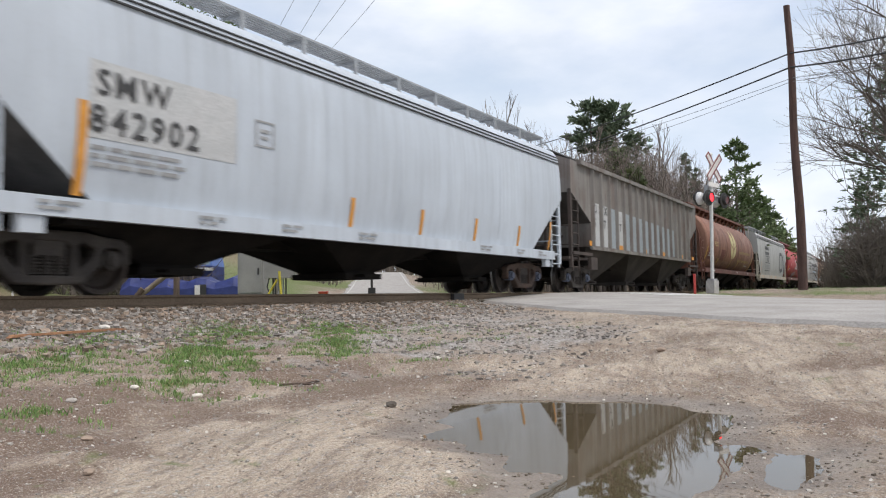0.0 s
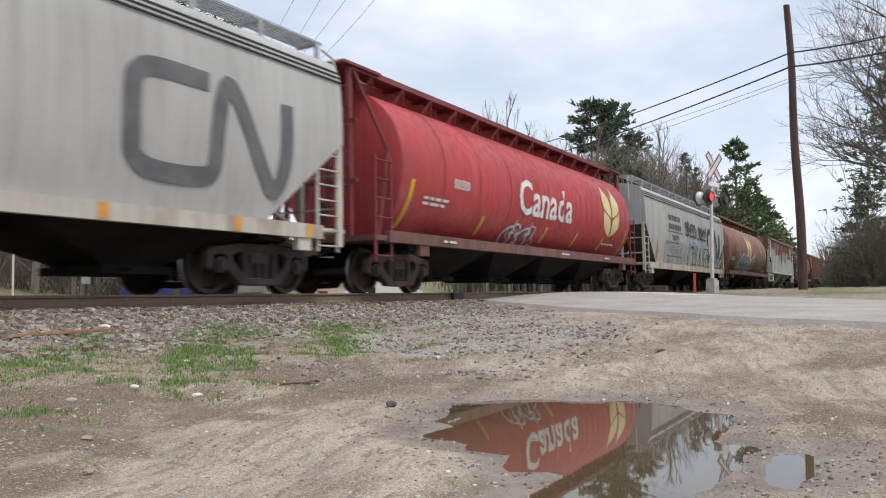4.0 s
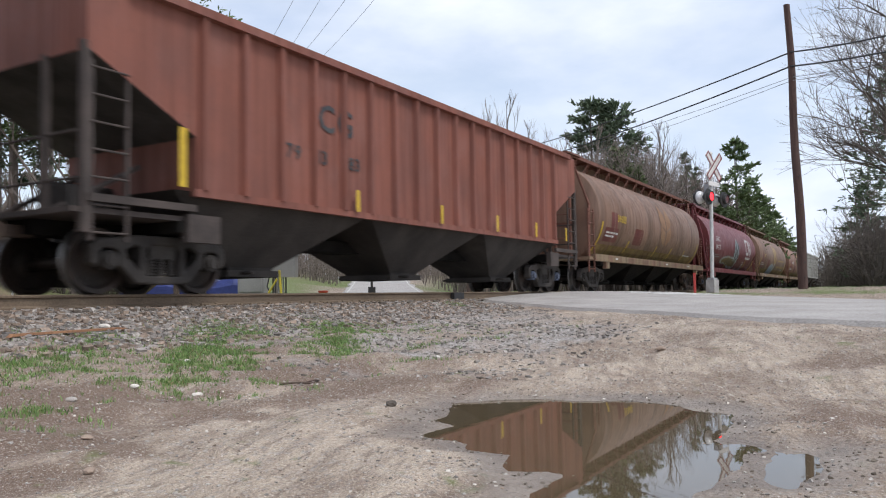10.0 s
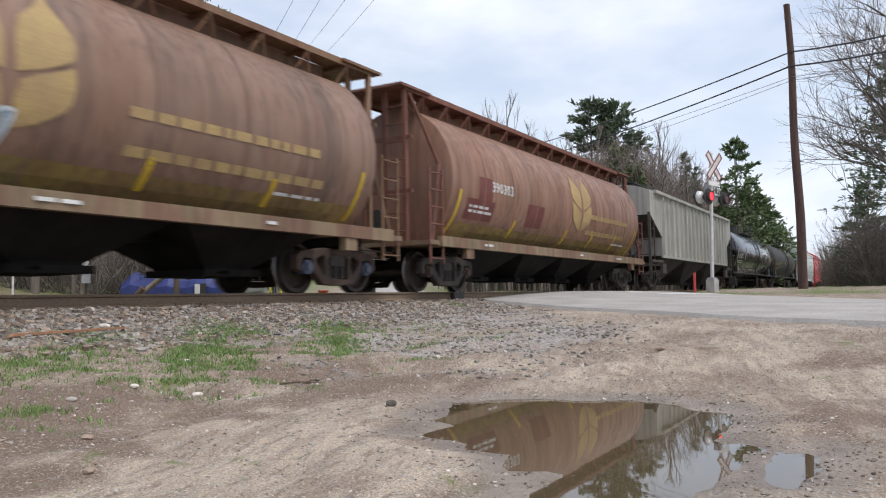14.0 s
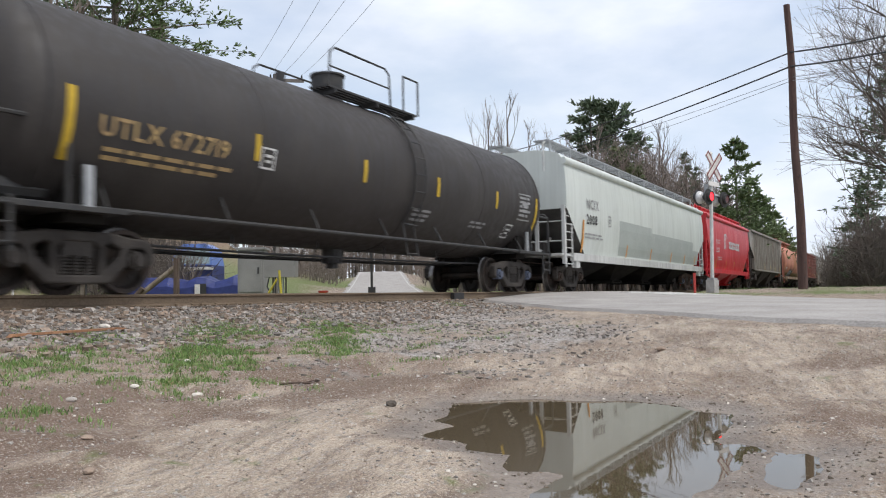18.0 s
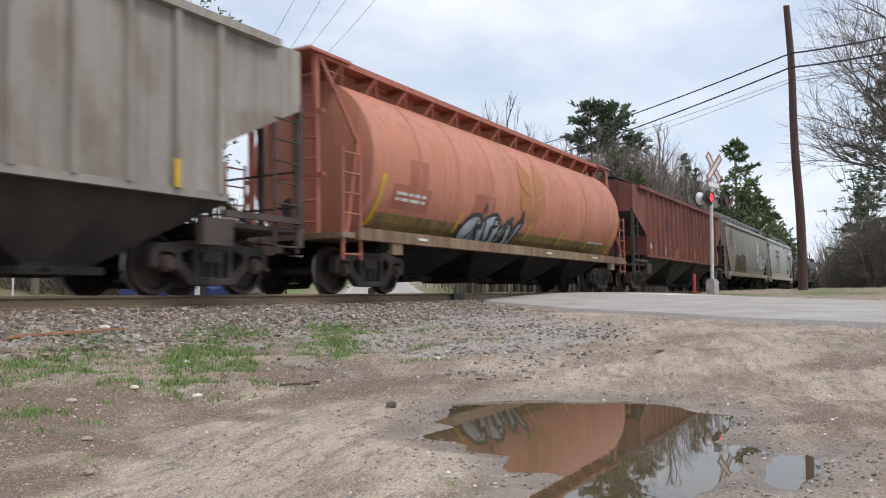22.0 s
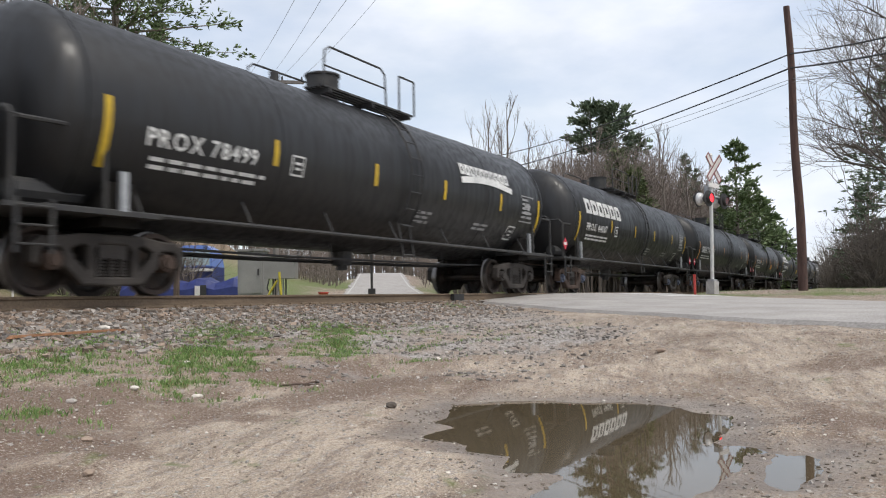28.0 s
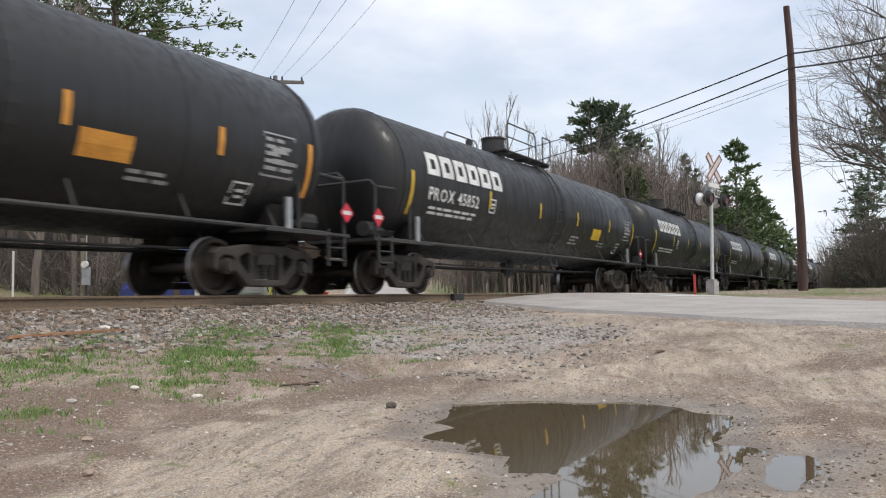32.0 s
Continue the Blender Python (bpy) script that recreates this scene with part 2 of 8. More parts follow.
def road_at(x, y):
    """Distance from the road's centre line and the road's height there."""
    shape = np.broadcast(x, y).shape
    x, y = np.ravel(np.broadcast_to(x, shape)), np.ravel(np.broadcast_to(y, shape))
    A = ROAD_LINE
    if x.size < 50:
        P, D = A[:-1], np.diff(A, axis=0)
        t = np.clip(((x[:, None] - P[:, 0]) * D[:, 0] + (y[:, None] - P[:, 1]) * D[:, 1]) / (D[:, 0] ** 2 + D[:, 1] ** 2), 0, 1)
        d = np.hypot(x[:, None] - P[:, 0] - t * D[:, 0], y[:, None] - P[:, 1] - t * D[:, 1])
        k = d.argmin(1)
        i = np.arange(x.size)
        return d[i, k].reshape(shape), (P[k, 2] + D[k, 2] * t[i, k]).reshape(shape)
    best, bz = np.full(x.shape, 1e9), np.zeros(x.shape)
    for k in range(0, len(A) - 1):
        ax, ay, az = A[k]
        bx, by, bzz = A[k + 1]
        dx, dy = bx - ax, by - ay
        t = np.clip(((x - ax) * dx + (y - ay) * dy) / (dx * dx + dy * dy), 0, 1)
        d = np.hypot(x - ax - t * dx, y - ay - t * dy)
        m = d < best
        best, bz = np.where(m, d, best), np.where(m, az + (bzz - az) * t, bz)
    return best.reshape(shape), bz.reshape(shape)


PUDDLES = [
    [(4.74, 2.69), (5.01, 2.49), (5.18, 2.22), (5.13, 2.03), (5.31, 1.69), (5.21, 1.29), (4.97, 1.03), (5.02, 0.9), (4.61, 0.83), (4.33, 0.85), (4.0, 0.83), (4.01, 0.7), (3.91, 0.57), (3.78, 0.63), (3.46, 0.6), (3.08, 0.64), (2.6, 0.7), (2.35, 1.1), (2.71, 1.2), (3.06, 1.19), (3.1, 1.28), (2.97, 1.43), (3.12, 1.5), (3.32, 1.61), (3.32, 1.86), (3.49, 1.91), (3.53, 2.21), (3.93, 2.24), (3.98, 2.42), (4.29, 2.47)],
    [(3.83, 0.52), (3.95, 0.33), (3.72, 0.30), (3.39, 0.33), (3.19, 0.38), (3.2, 0.46), (3.53, 0.51)],
]


def outside(x, y, poly):
    """Signed distance from an outline: negative within it."""
    inside = np.zeros(np.shape(x), bool)
    d = np.full(np.shape(x), 1e9)
    n = len(poly)
    for k in range(n):
        (ax, ay), (bx, by) = poly[k], poly[(k + 1) % n]
        t = np.clip(((x - ax) * (bx - ax) + (y - ay) * (by - ay)) / ((bx - ax) ** 2 + (by - ay) ** 2), 0, 1)
        d = np.minimum(d, np.hypot(x - ax - t * (bx - ax), y - ay - t * (by - ay)))
        cross = ((ay > y) != (by > y)) & (x < (bx - ax) * (y - ay) / (by - ay + 1e-9) + ax)
        inside ^= cross
    return np.where(inside, -d, d)


def puddle_dist(x, y):
    d = np.minimum(outside(x, y, PUDDLES[0]), outside(x, y, PUDDLES[1]))
    return d + 0.05 * fractal(x, y, 5.0, 4)


def ground_z(x, y):
    x, y = np.asarray(x, float), np.asarray(y, float)
    q = y - (track_y(x) - TRACK_Y)
    z = np.interp(q, [-400, -30, 0, 2, 3.5, 4.8, 6.2, 7.6, 8.7, 9.0, 11.4, 12.2, 13.6, 16, 22, 60, 130, 260, 700], [-2, -1.2, -0.86, -0.82, -0.79, -0.73, -0.62, -0.47, -0.28, -0.215, -0.215, -0.40, -0.50, -0.12, 0.1, 1.4, 4.6, 8.5, 11])
    # the wide flat beside the road on the camera's side climbs towards the crossing
    lift = np.clip((x - 6.2) / 12, 0, 1) * np.clip((9.0 - q) / 3.0, 0, 1)
    z = np.where(q < 9.0, z + lift * np.clip(-0.16 - z, 0, 1) * 0.75, z)
    far = np.clip((x - 24) / 10, 0, 1) * np.clip((8.8 - q) / 2.0, 0, 1)
    z = z + far * (np.maximum(z, 0.0) - z)
    near = np.hypot(x - 5, y - 3) < 30
    amp = np.where((q > 8.6) & (q < 11.6), 0.25, 1.0)
    z = z + amp * (0.05 * fractal(x, y, 0.6, 4) + np.where(near, 0.035 * fractal(x, y, 3.1, 4), 0))
    z = z + np.where((q > 30) | (x > 120), 1.5 * value_noise(x, y, 0.03), 0)
    # wooded rises on both sides of the far road
    z = z + 8.0 * np.clip((q - 24) / 45, 0, 1) * np.clip((0.60 * x - 6 - y) / 14, 0, 1)
    z = z + 6.0 * np.clip((q - 26) / 30, 0, 1) * np.clip((y - 0.86 * x - 2) / 10, 0, 1)
    # a low ridge of blown sand beside the puddle and tyre tracks across the flat
    flat = np.clip((7.5 - q) / 1.5, 0, 1) * np.clip((20 - x) / 6, 0, 1)
    along = 0.42 * x + 0.91 * y
    z = z + flat * 0.020 * np.sin(along * 9.0 + 5 * value_noise(x, y, 0.7)) * np.clip(value_noise(x, y, 0.5) * 4 + 0.4, 0, 1)
    z = z + flat * 0.05 * np.clip(fractal(x, y, 1.3, 3) - 0.05, 0, 1)
    loose = np.exp(-(((x - 8.4) / 2.6) ** 2 + ((y - 1.6) / 1.9) ** 2))
    z = z + loose * 0.16 * np.clip(fractal(x, y, 1.7, 4) - 0.03, -0.1, 0.6) + loose * 0.03 * np.abs(fractal(x, y, 3.7, 3))
    # wheel ruts along the drive
    rut = np.exp(-((y - 3.4 - 0.10 * x + 0.25 * np.sin(x)) / 0.22) ** 2) + np.exp(-((y - 2.2 - 0.05 * x) / 0.2) ** 2)
    z = z - 0.03 * rut * (x < 5)
    z = z + 0.10 * np.exp(-(((x - 7.15) / 0.45) ** 2 + ((y - 1.45) / 0.55) ** 2)) + 0.06 * np.exp(-(((x - 6.3) / 0.3) ** 2 + ((y - 0.35) / 0.5) ** 2)) + 0.05 * np.exp(-(((x - 8.6) / 0.5) ** 2 + ((y - 0.9) / 0.9) ** 2))
    d, rz = road_at(x, y)
    w = np.clip((d - ROAD_HALF - 0.25) / 2.4, 0, 1)
    w = w * w * (3 - 2 * w)
    bed = (q > 8.3) & (q < 11.9)
    zr = rz - 0.05 - 0.02 * np.clip(d - ROAD_HALF, 0, 2) + 0.02 * fractal(x, y, 1.7, 3)
    w = np.where(bed, np.clip((d - ROAD_HALF + 0.1) / 0.5, 0, 1), w)
    z = zr * (1 - w) + z * w
    p = puddle_dist(x, y)
    shore = WATER + np.clip(p * 0.16, -0.05, 1) + 0.006 * fractal(x, y, 9, 3)
    k = np.clip((p - 0.1) / 0.8, 0, 1)
    z = np.where(p < 0.9, shore * (1 - k) + z * k, z)
    return np.where((p > 0.06) & (np.hypot(x - 3.8, y - 1.4) < 4), np.maximum(z, WATER + 0.01 + 0.02 * np.clip(p, 0, 1)), z)


def lines_of(a, b, step, lo, hi, grow=1.22):
    mid = list(np.arange(a, b, step))
    up, s = [mid[-1]], step
    while up[-1] < hi:
        s *= grow
        up.append(up[-1] + s)
    down, s = [mid[0]], step
    while down[-1] > lo:
        s *= grow
        down.append(down[-1] - s)
    return np.array(down[:0:-1] + mid + up[1:])


def grass_cover(x, y):
    """Tufts, each patch drawn out along the drive."""
    a = 0.0
    for cx, cy, along, across, k in ((7.0, 7.25, 1.05, 0.42, 1.0), (6.35, 6.95, 0.6, 0.3, 0.8), (7.3, 6.95, 0.5, 0.25, 0.75), (5.35, 5.85, 0.95, 0.42, 0.95), (5.05, 5.3, 0.6, 0.4, 0.8), (4.2, 4.85, 0.65, 0.36, 0.68), (4.0, 6.1, 0.9, 0.55, 0.55), (3.5, 6.2, 0.6, 0.5, 0.5), (5.3, 7.3, 0.5, 0.22, 0.85), (4.8, 6.7, 0.5, 0.4, 0.5), (5.9, 6.2, 0.5, 0.5, 0.55), (8.5, 6.7, 1.3, 0.32, 1.15), (7.2, 5.6, 0.7, 0.33, 0.85), (6.4, 5.0, 0.5, 0.36, 0.6), (2.61, 4.2, 0.22, 0.10, 0.6), (15.2, 8.5, 0.6, 0.2, 1.1), (12.3, 7.7, 0.6, 0.2, 0.45)):
        u, v = 0.72 * (x - cx) + 0.69 * (y - cy), 0.69 * (x - cx) - 0.72 * (y - cy)
        a = np.maximum(a, k * np.exp(-((u / along) ** 2 + (v / across) ** 2) ** 1.4))
    return np.clip((1.15 * a + 0.7 * fractal(x, y, 2.6, 3) + 1.1 * fractal(x, y, 12.0, 2) - 0.22) * 0.95, 0, 1)


def brown_cover(x, y):
    """Where darker, redder soil shows between the grass and the sand."""
    a = 0.0
    for cx, cy, rx, ry, k in ((3.0, 4.6, 0.9, 0.6, 1.0), (3.6, 4.3, 0.8, 0.4, 0.9), (2.2, 3.7, 0.5, 0.4, 0.5), (5.4, 4.4, 1.0, 0.5, 1.0), (4.9, 3.5, 0.8, 0.35, 0.8), (6.9, 6.0, 1.6, 0.5, 0.8), (9.6, 6.9, 1.2, 0.6, 0.7), (1.9, 2.9, 0.4, 0.2, 0.6), (4.4, 0.3, 0.9, 0.35, 0.5)):
        a = np.maximum(a, k * np.exp(-(((x - cx) / rx) ** 2 + ((y - cy) / ry) ** 2)))
    return np.clip(a * 1.1 + 0.9 * fractal(x, y, 2.0, 4) - 0.1, 0, 1)


def sand_cover(x, y):
    """Where pale wind-sorted sand lies on the darker dirt."""
    a = 0.0
    for cx, cy, rx, ry, k in ((5.6, 2.75, 0.7, 0.35, 1.0), (6.4, 2.2, 0.8, 0.4, 1.0), (7.1, 1.4, 0.7, 0.6, 1.15), (6.3, 0.4, 0.6, 0.5, 0.9), (8.2, 1.2, 1.4, 0.9, 0.75), (9.5, 2.6, 1.6, 0.8, 0.7), (12, 4.4, 2.2, 1.0, 0.65), (4.4, 3.7, 0.7, 0.3, 0.8), (3.2, 3.3, 0.7, 0.35, 0.85), (2.6, 2.2, 0.7, 0.45, 0.75), (2.9, 1.7, 0.5, 0.3, 0.6), (3.3, 2.6, 0.4, 0.25, 0.7), (2.4, 2.9, 0.6, 0.4, 1.0), (2.0, 2.3, 0.5, 0.4, 1.0), (2.5, 2.0, 0.5, 0.4, 0.9), (2.7, 2.6, 0.9, 0.6, 1.25), (3.3, 3.0, 0.9, 0.3, 1.1), (2.7, 1.75, 0.6, 0.4, 1.1), (4.3, 3.9, 0.9, 0.2, 0.9), (6.0, 2.9, 1.2, 0.35, 1.2), (7.2, 1.6, 0.8, 0.6, 1.3)):
        a = np.maximum(a, k * np.exp(-(((x - cx) / rx) ** 2 + ((y - cy) / ry) ** 2)))
    return np.clip(a * 1.1 + 0.7 * fractal(x, y, 1.6, 4) - 0.12, 0, 1)


def build_ground():
    xs = lines_of(1.2, 16.0, 0.075, -400, 1500)
    ys = lines_of(-0.8, 10.0, 0.075, -400, 1500)
    X, Y = np.meshgrid(xs, ys)
    Z = ground_z(X, Y)
    ny, nx = X.shape
    idx = np.arange(nx * ny).reshape(ny, nx)
    faces = np.stack([idx[:-1, :-1], idx[:-1, 1:], idx[1:, 1:], idx[1:, :-1]], -1).reshape(-1, 4)
    me = bpy.data.meshes.new("ground")
    me.from_pydata(np.stack([X, Y, Z], -1).reshape(-1, 3).tolist(), [], faces.tolist())
    me.polygons.foreach_set("use_smooth", [True] * len(me.polygons))
    p = puddle_dist(X, Y)
    q = Y - (track_y(X) - TRACK_Y)
    d, _ = road_at(X, Y)
    wet = np.clip(1 - p / 0.38, 0, 1)
    ballast = np.clip((q - 6.7 + 1.2 * fractal(X, Y, 1.1, 3)) / 0.9, 0, 1) * np.clip((12.6 - q) / 0.6, 0, 1) * (d > 3.4)
    spill = np.clip(1.25 - np.hypot((X - 9.5) / 3.6, (Y - 5.4) / 2.3) + 1.1 * fractal(X, Y, 0.9, 4), 0, 1)
    gravel = np.clip(np.maximum(ballast, spill), 0, 1)
    green = np.maximum(grass_cover(X, Y), np.where((q > 15) | ((X > 26) & (q < 8)), np.clip(0.75 + 1.5 * fractal(X, Y, 0.25, 3) - np.clip((4.4 - d), 0, 1), 0, 1), 0))
    woods = np.maximum(np.clip((q - 15) / 4, 0, 1) * np.clip((18 - X) / 5, 0, 1), np.maximum(np.clip((q - 24) / 8, 0, 1) * np.clip((0.60 * X - 4 - Y) / 6, 0, 1), np.clip((q - 24) / 8, 0, 1) * np.clip((Y - 0.86 * X) / 6, 0, 1)))
    verge = np.clip((16 - d) / 5, 0, 1) * (q > 13.5)
    woods = woods * (1 - verge)
    green = np.maximum(green * (1 - woods * 0.85), verge * np.clip(0.8 + 1.2 * fractal(X, Y, 0.4, 3), 0, 1) * (d > 4.0))
    for nm, val in (("wet", wet), ("pale", sand_cover(X, Y)), ("gravel", gravel), ("green", green), ("leaf_litter", woods), ("brown", brown_cover(X, Y))):
        me.attributes.new(nm, "FLOAT", "POINT").data.foreach_set("value", val.reshape(-1).astype(np.float32))
    m, b, n, l = base_mat("earth", 0.9)
    co = n("ShaderNodeTexCoord")

    def tex(scale, detail=6, rough=0.6):
        t = n("ShaderNodeTexNoise")
        t.inputs["Scale"].default_value, t.inputs["Detail"].default_value, t.inputs["Roughness"].default_value = scale, detail, rough
        l(co.outputs["Object"], t.inputs[0])
        return t.outputs[0]

    def ramp(sock, a, c, d=0.0, e=1.0):
        r = n("ShaderNodeMapRange")
        for k, v in zip((1, 2, 3, 4), (a, c, d, e)):
            r.inputs[k].default_value = v
        l(sock, r.inputs[0])
        return r.outputs[0]

    def mixed(fac, c1, c2, kind="MIX"):
        x = n("ShaderNodeMix")
        x.data_type, x.blend_type = "RGBA", kind
        for k, s in ((0, fac), (6, c1), (7, c2)):
            if isinstance(s, (int, float)):
                x.inputs[k].default_value = s
            elif isinstance(s, tuple):
                x.inputs[k].default_value = (*s, 1)
            else:
                l(s, x.inputs[k])
        return x.outputs[2]

    def attr(nm):
        a = n("ShaderNodeAttribute")
        a.attribute_name = nm
        return a.outputs["Fac"]

    def times(a, c):
        x = n("ShaderNodeMath")
        x.operation = "MULTIPLY"
        l(a, x.inputs[0])
        l(c, x.inputs[1])
        return x.outputs[0]

    vor = n("ShaderNodeTexVoronoi")
    vor.inputs["Scale"].default_value = 42
    l(co.outputs["Object"], vor.inputs[0])
    cell = n("ShaderNodeSeparateColor")
    l(vor.outputs["Color"], cell.inputs[0])
    streak = n("ShaderNodeMapping")
    streak.vector_type = "TEXTURE"
    streak.inputs["Rotation"].default_value = (0, 0, radians(16))
    streak.inputs["Scale"].default_value = (5, 1, 1)
    l(co.outputs["Object"], streak.inputs[0])

    def drawn(scale, detail=7):
        t = n("ShaderNodeTexNoise")
        t.inputs["Scale"].default_value, t.inputs["Detail"].default_value, t.inputs["Roughness"].default_value = scale, detail, 0.65
        l(streak.outputs[0], t.inputs[0])
        return t.outputs[0]

    sand = mixed(ramp(tex(1.6), 0.36, 0.64), (0.40, 0.308, 0.226), (0.255, 0.184, 0.135))
    sand = mixed(ramp(times(attr("pale"), ramp(tex(7.0, 8, 0.7), 0.3, 0.6, 0.5, 1.4)), 0.12, 0.6, 0, 0.9), sand, (0.62, 0.51, 0.395))
    sand = mixed(ramp(drawn(4.0), 0.46, 0.60, 0, 0.6), sand, (0.20, 0.146, 0.108))
    sand = mixed(ramp(drawn(18), 0.52, 0.62, 0, 0.7), sand, (0.17, 0.125, 0.095))
    sand = mixed(ramp(drawn(11), 0.50, 0.66, 0, 0.7), sand, (0.58, 0.48, 0.375))
    sand = mixed(ramp(tex(24, 6, 0.7), 0.52, 0.68, 0, 0.5), sand, (0.24, 0.185, 0.145))
    sand = mixed(ramp(cell.outputs[0], 0.78, 0.92, 0, 0.55), sand, (0.42, 0.40, 0.38))
    sand = mixed(ramp(times(attr("brown"), ramp(tex(5.0, 7, 0.7), 0.3, 0.6, 0.5, 1.3)), 0.05, 0.45, 0, 0.9), sand, (0.165, 0.105, 0.074))
    sand = mixed(ramp(tex(110, 3), 0.50, 0.66, 0, 0.85), sand, (0.12, 0.09, 0.07))
    sand = mixed(ramp(tex(75, 3), 0.58, 0.68, 0, 0.9), sand, (0.72, 0.65, 0.56))
    sand = mixed(ramp(tex(270, 2), 0.50, 0.64, 0, 0.7), sand, (0.11, 0.082, 0.064))
    sand = mixed(ramp(tex(210, 2), 0.57, 0.68, 0, 0.7), sand, (0.70, 0.62, 0.52))
    stone = mixed(cell.outputs[1], (0.20, 0.18, 0.16), (0.46, 0.43, 0.405))
    stone = mixed(ramp(tex(2.5), 0.42, 0.62, 0, 0.8), stone, (0.31, 0.24, 0.185))
    col = mixed(ramp(times(attr("gravel"), ramp(tex(4.0), 0.25, 0.55, 0.55, 1.35)), 0.35, 0.75), sand, stone)
    leaf = mixed(ramp(tex(9), 0.4, 0.6), (0.14, 0.085, 0.05), (0.24, 0.16, 0.10))
    col = mixed(attr("leaf_litter"), col, leaf)
    turf = mixed(ramp(tex(6), 0.35, 0.65), (0.075, 0.14, 0.022), (0.13, 0.17, 0.04))
    col = mixed(ramp(times(attr("green"), ramp(tex(14), 0.3, 0.6, 0.35, 1.2)), 0.25, 0.8, 0, 0.85), col, turf)
    mud = mixed(ramp(tex(3), 0.4, 0.6), (0.20, 0.166, 0.14), (0.31, 0.262, 0.218))
    damp = ramp(times(attr("wet"), ramp(tex(2.2), 0.3, 0.6, 0.6, 1.3)), 0.25, 0.8, 0, 0.92)
    col = mixed(damp, col, mud)
    l(col, b.inputs["Base Color"])
    l(ramp(damp, 0, 1, 0.92, 0.5), b.inputs["Roughness"])
    b.inputs["Specular IOR Level"].default_value = 0.3
    bp = n("ShaderNodeBump")
    bp.inputs["Strength"].default_value, bp.inputs["Distance"].default_value = 0.7, 0.022
    hgt = n("ShaderNodeMath")
    l(tex(45, 6, 0.7), hgt.inputs[0])
    l(vor.outputs["Distance"], hgt.inputs[1])
    l(hgt.outputs[0], bp.inputs["Height"])
    l(bp.outputs[0], b.inputs["Normal"])
    me.materials.append(m)
    tagged(new("ground", me), "sandy dirt and gravel ground with grass tufts", "ground", kind="structure")


build_ground()


def build_water():
    m, b, n, l = base_mat("muddy_water", 0.02)
    b.inputs["Base Color"].default_value = (0.095, 0.072, 0.042, 1)
    b.inputs["IOR"].default_value = 1.36
    b.inputs["Specular IOR Level"].default_value = 0.9
    co, t, bp = n("ShaderNodeTexCoord"), n("ShaderNodeTexNoise"), n("ShaderNodeBump")
    t.inputs["Scale"].default_value = 9
    bp.inputs["Strength"].default_value, bp.inputs["Distance"].default_value = 0.012, 0.01
    l(co.outputs["Object"], t.inputs[0])
    l(t.outputs[0], bp.inputs["Height"])
    l(bp.outputs[0], b.inputs["Normal"])
    bm = bmesh.new()
    bm.faces.new([bm.verts.new((x, y, WATER)) for x, y in ((1.7, -0.1), (5.6, -0.1), (5.8, 3.0), (1.9, 3.0))])
    me = bpy.data.meshes.new("puddle")
    bm.to_mesh(me)
    bm.free()
    me.materials.append(m)
    tagged(new("puddle", me), "shallow muddy rain puddle mirroring the sky", "puddle", kind="structure")


build_water()

# ---- stones, grass ----
STONE = shade("ballast_stone", (0.335, 0.305, 0.275), (0.215, 0.19, 0.168), 9, rough=0.85, bump=0.4)
STONE_BROWN = shade("brown_stone", (0.28, 0.215, 0.165), (0.20, 0.152, 0.118), 9, rough=0.9, bump=0.4)
STONE_PALE = shade("pale_stone", (0.52, 0.48, 0.43), (0.4, 0.37, 0.33), 9, rough=0.8, bump=0.3)


def vary_by_island(m, lo, hi):
    """Piece-by-piece brightness on a joined heap."""
    t = m.node_tree
    b = t.nodes["Principled BSDF"]
    src = b.inputs["Base Color"].links[0].from_socket
    g, r, x = t.nodes.new("ShaderNodeNewGeometry"), t.nodes.new("ShaderNodeMapRange"), t.nodes.new("ShaderNodeMix")
    r.inputs[3].default_value, r.inputs[4].default_value = lo, hi
    t.links.new(g.outputs["Random Per Island"], r.inputs[0])
    x.data_type, x.blend_type = "RGBA", "MULTIPLY"
    x.inputs[0].default_value = 1
    t.links.new(src, x.inputs[6])
    t.links.new(r.outputs[0], x.inputs[7])
    t.links.new(x.outputs[2], b.inputs["Base Color"])
    return m


for mm in (STONE, STONE_BROWN, STONE_PALE):
    vary_by_island(mm, 0.55, 1.45)

CUBE = np.array([(x, y, z) for x in (-1, 1) for y in (-1, 1) for z in (-1, 1)], float)
CUBE_F = np.array([(0, 1, 3, 2), (4, 6, 7, 5), (0, 4, 5, 1), (2, 3, 7, 6), (0, 2, 6, 4), (1, 5, 7, 3)])


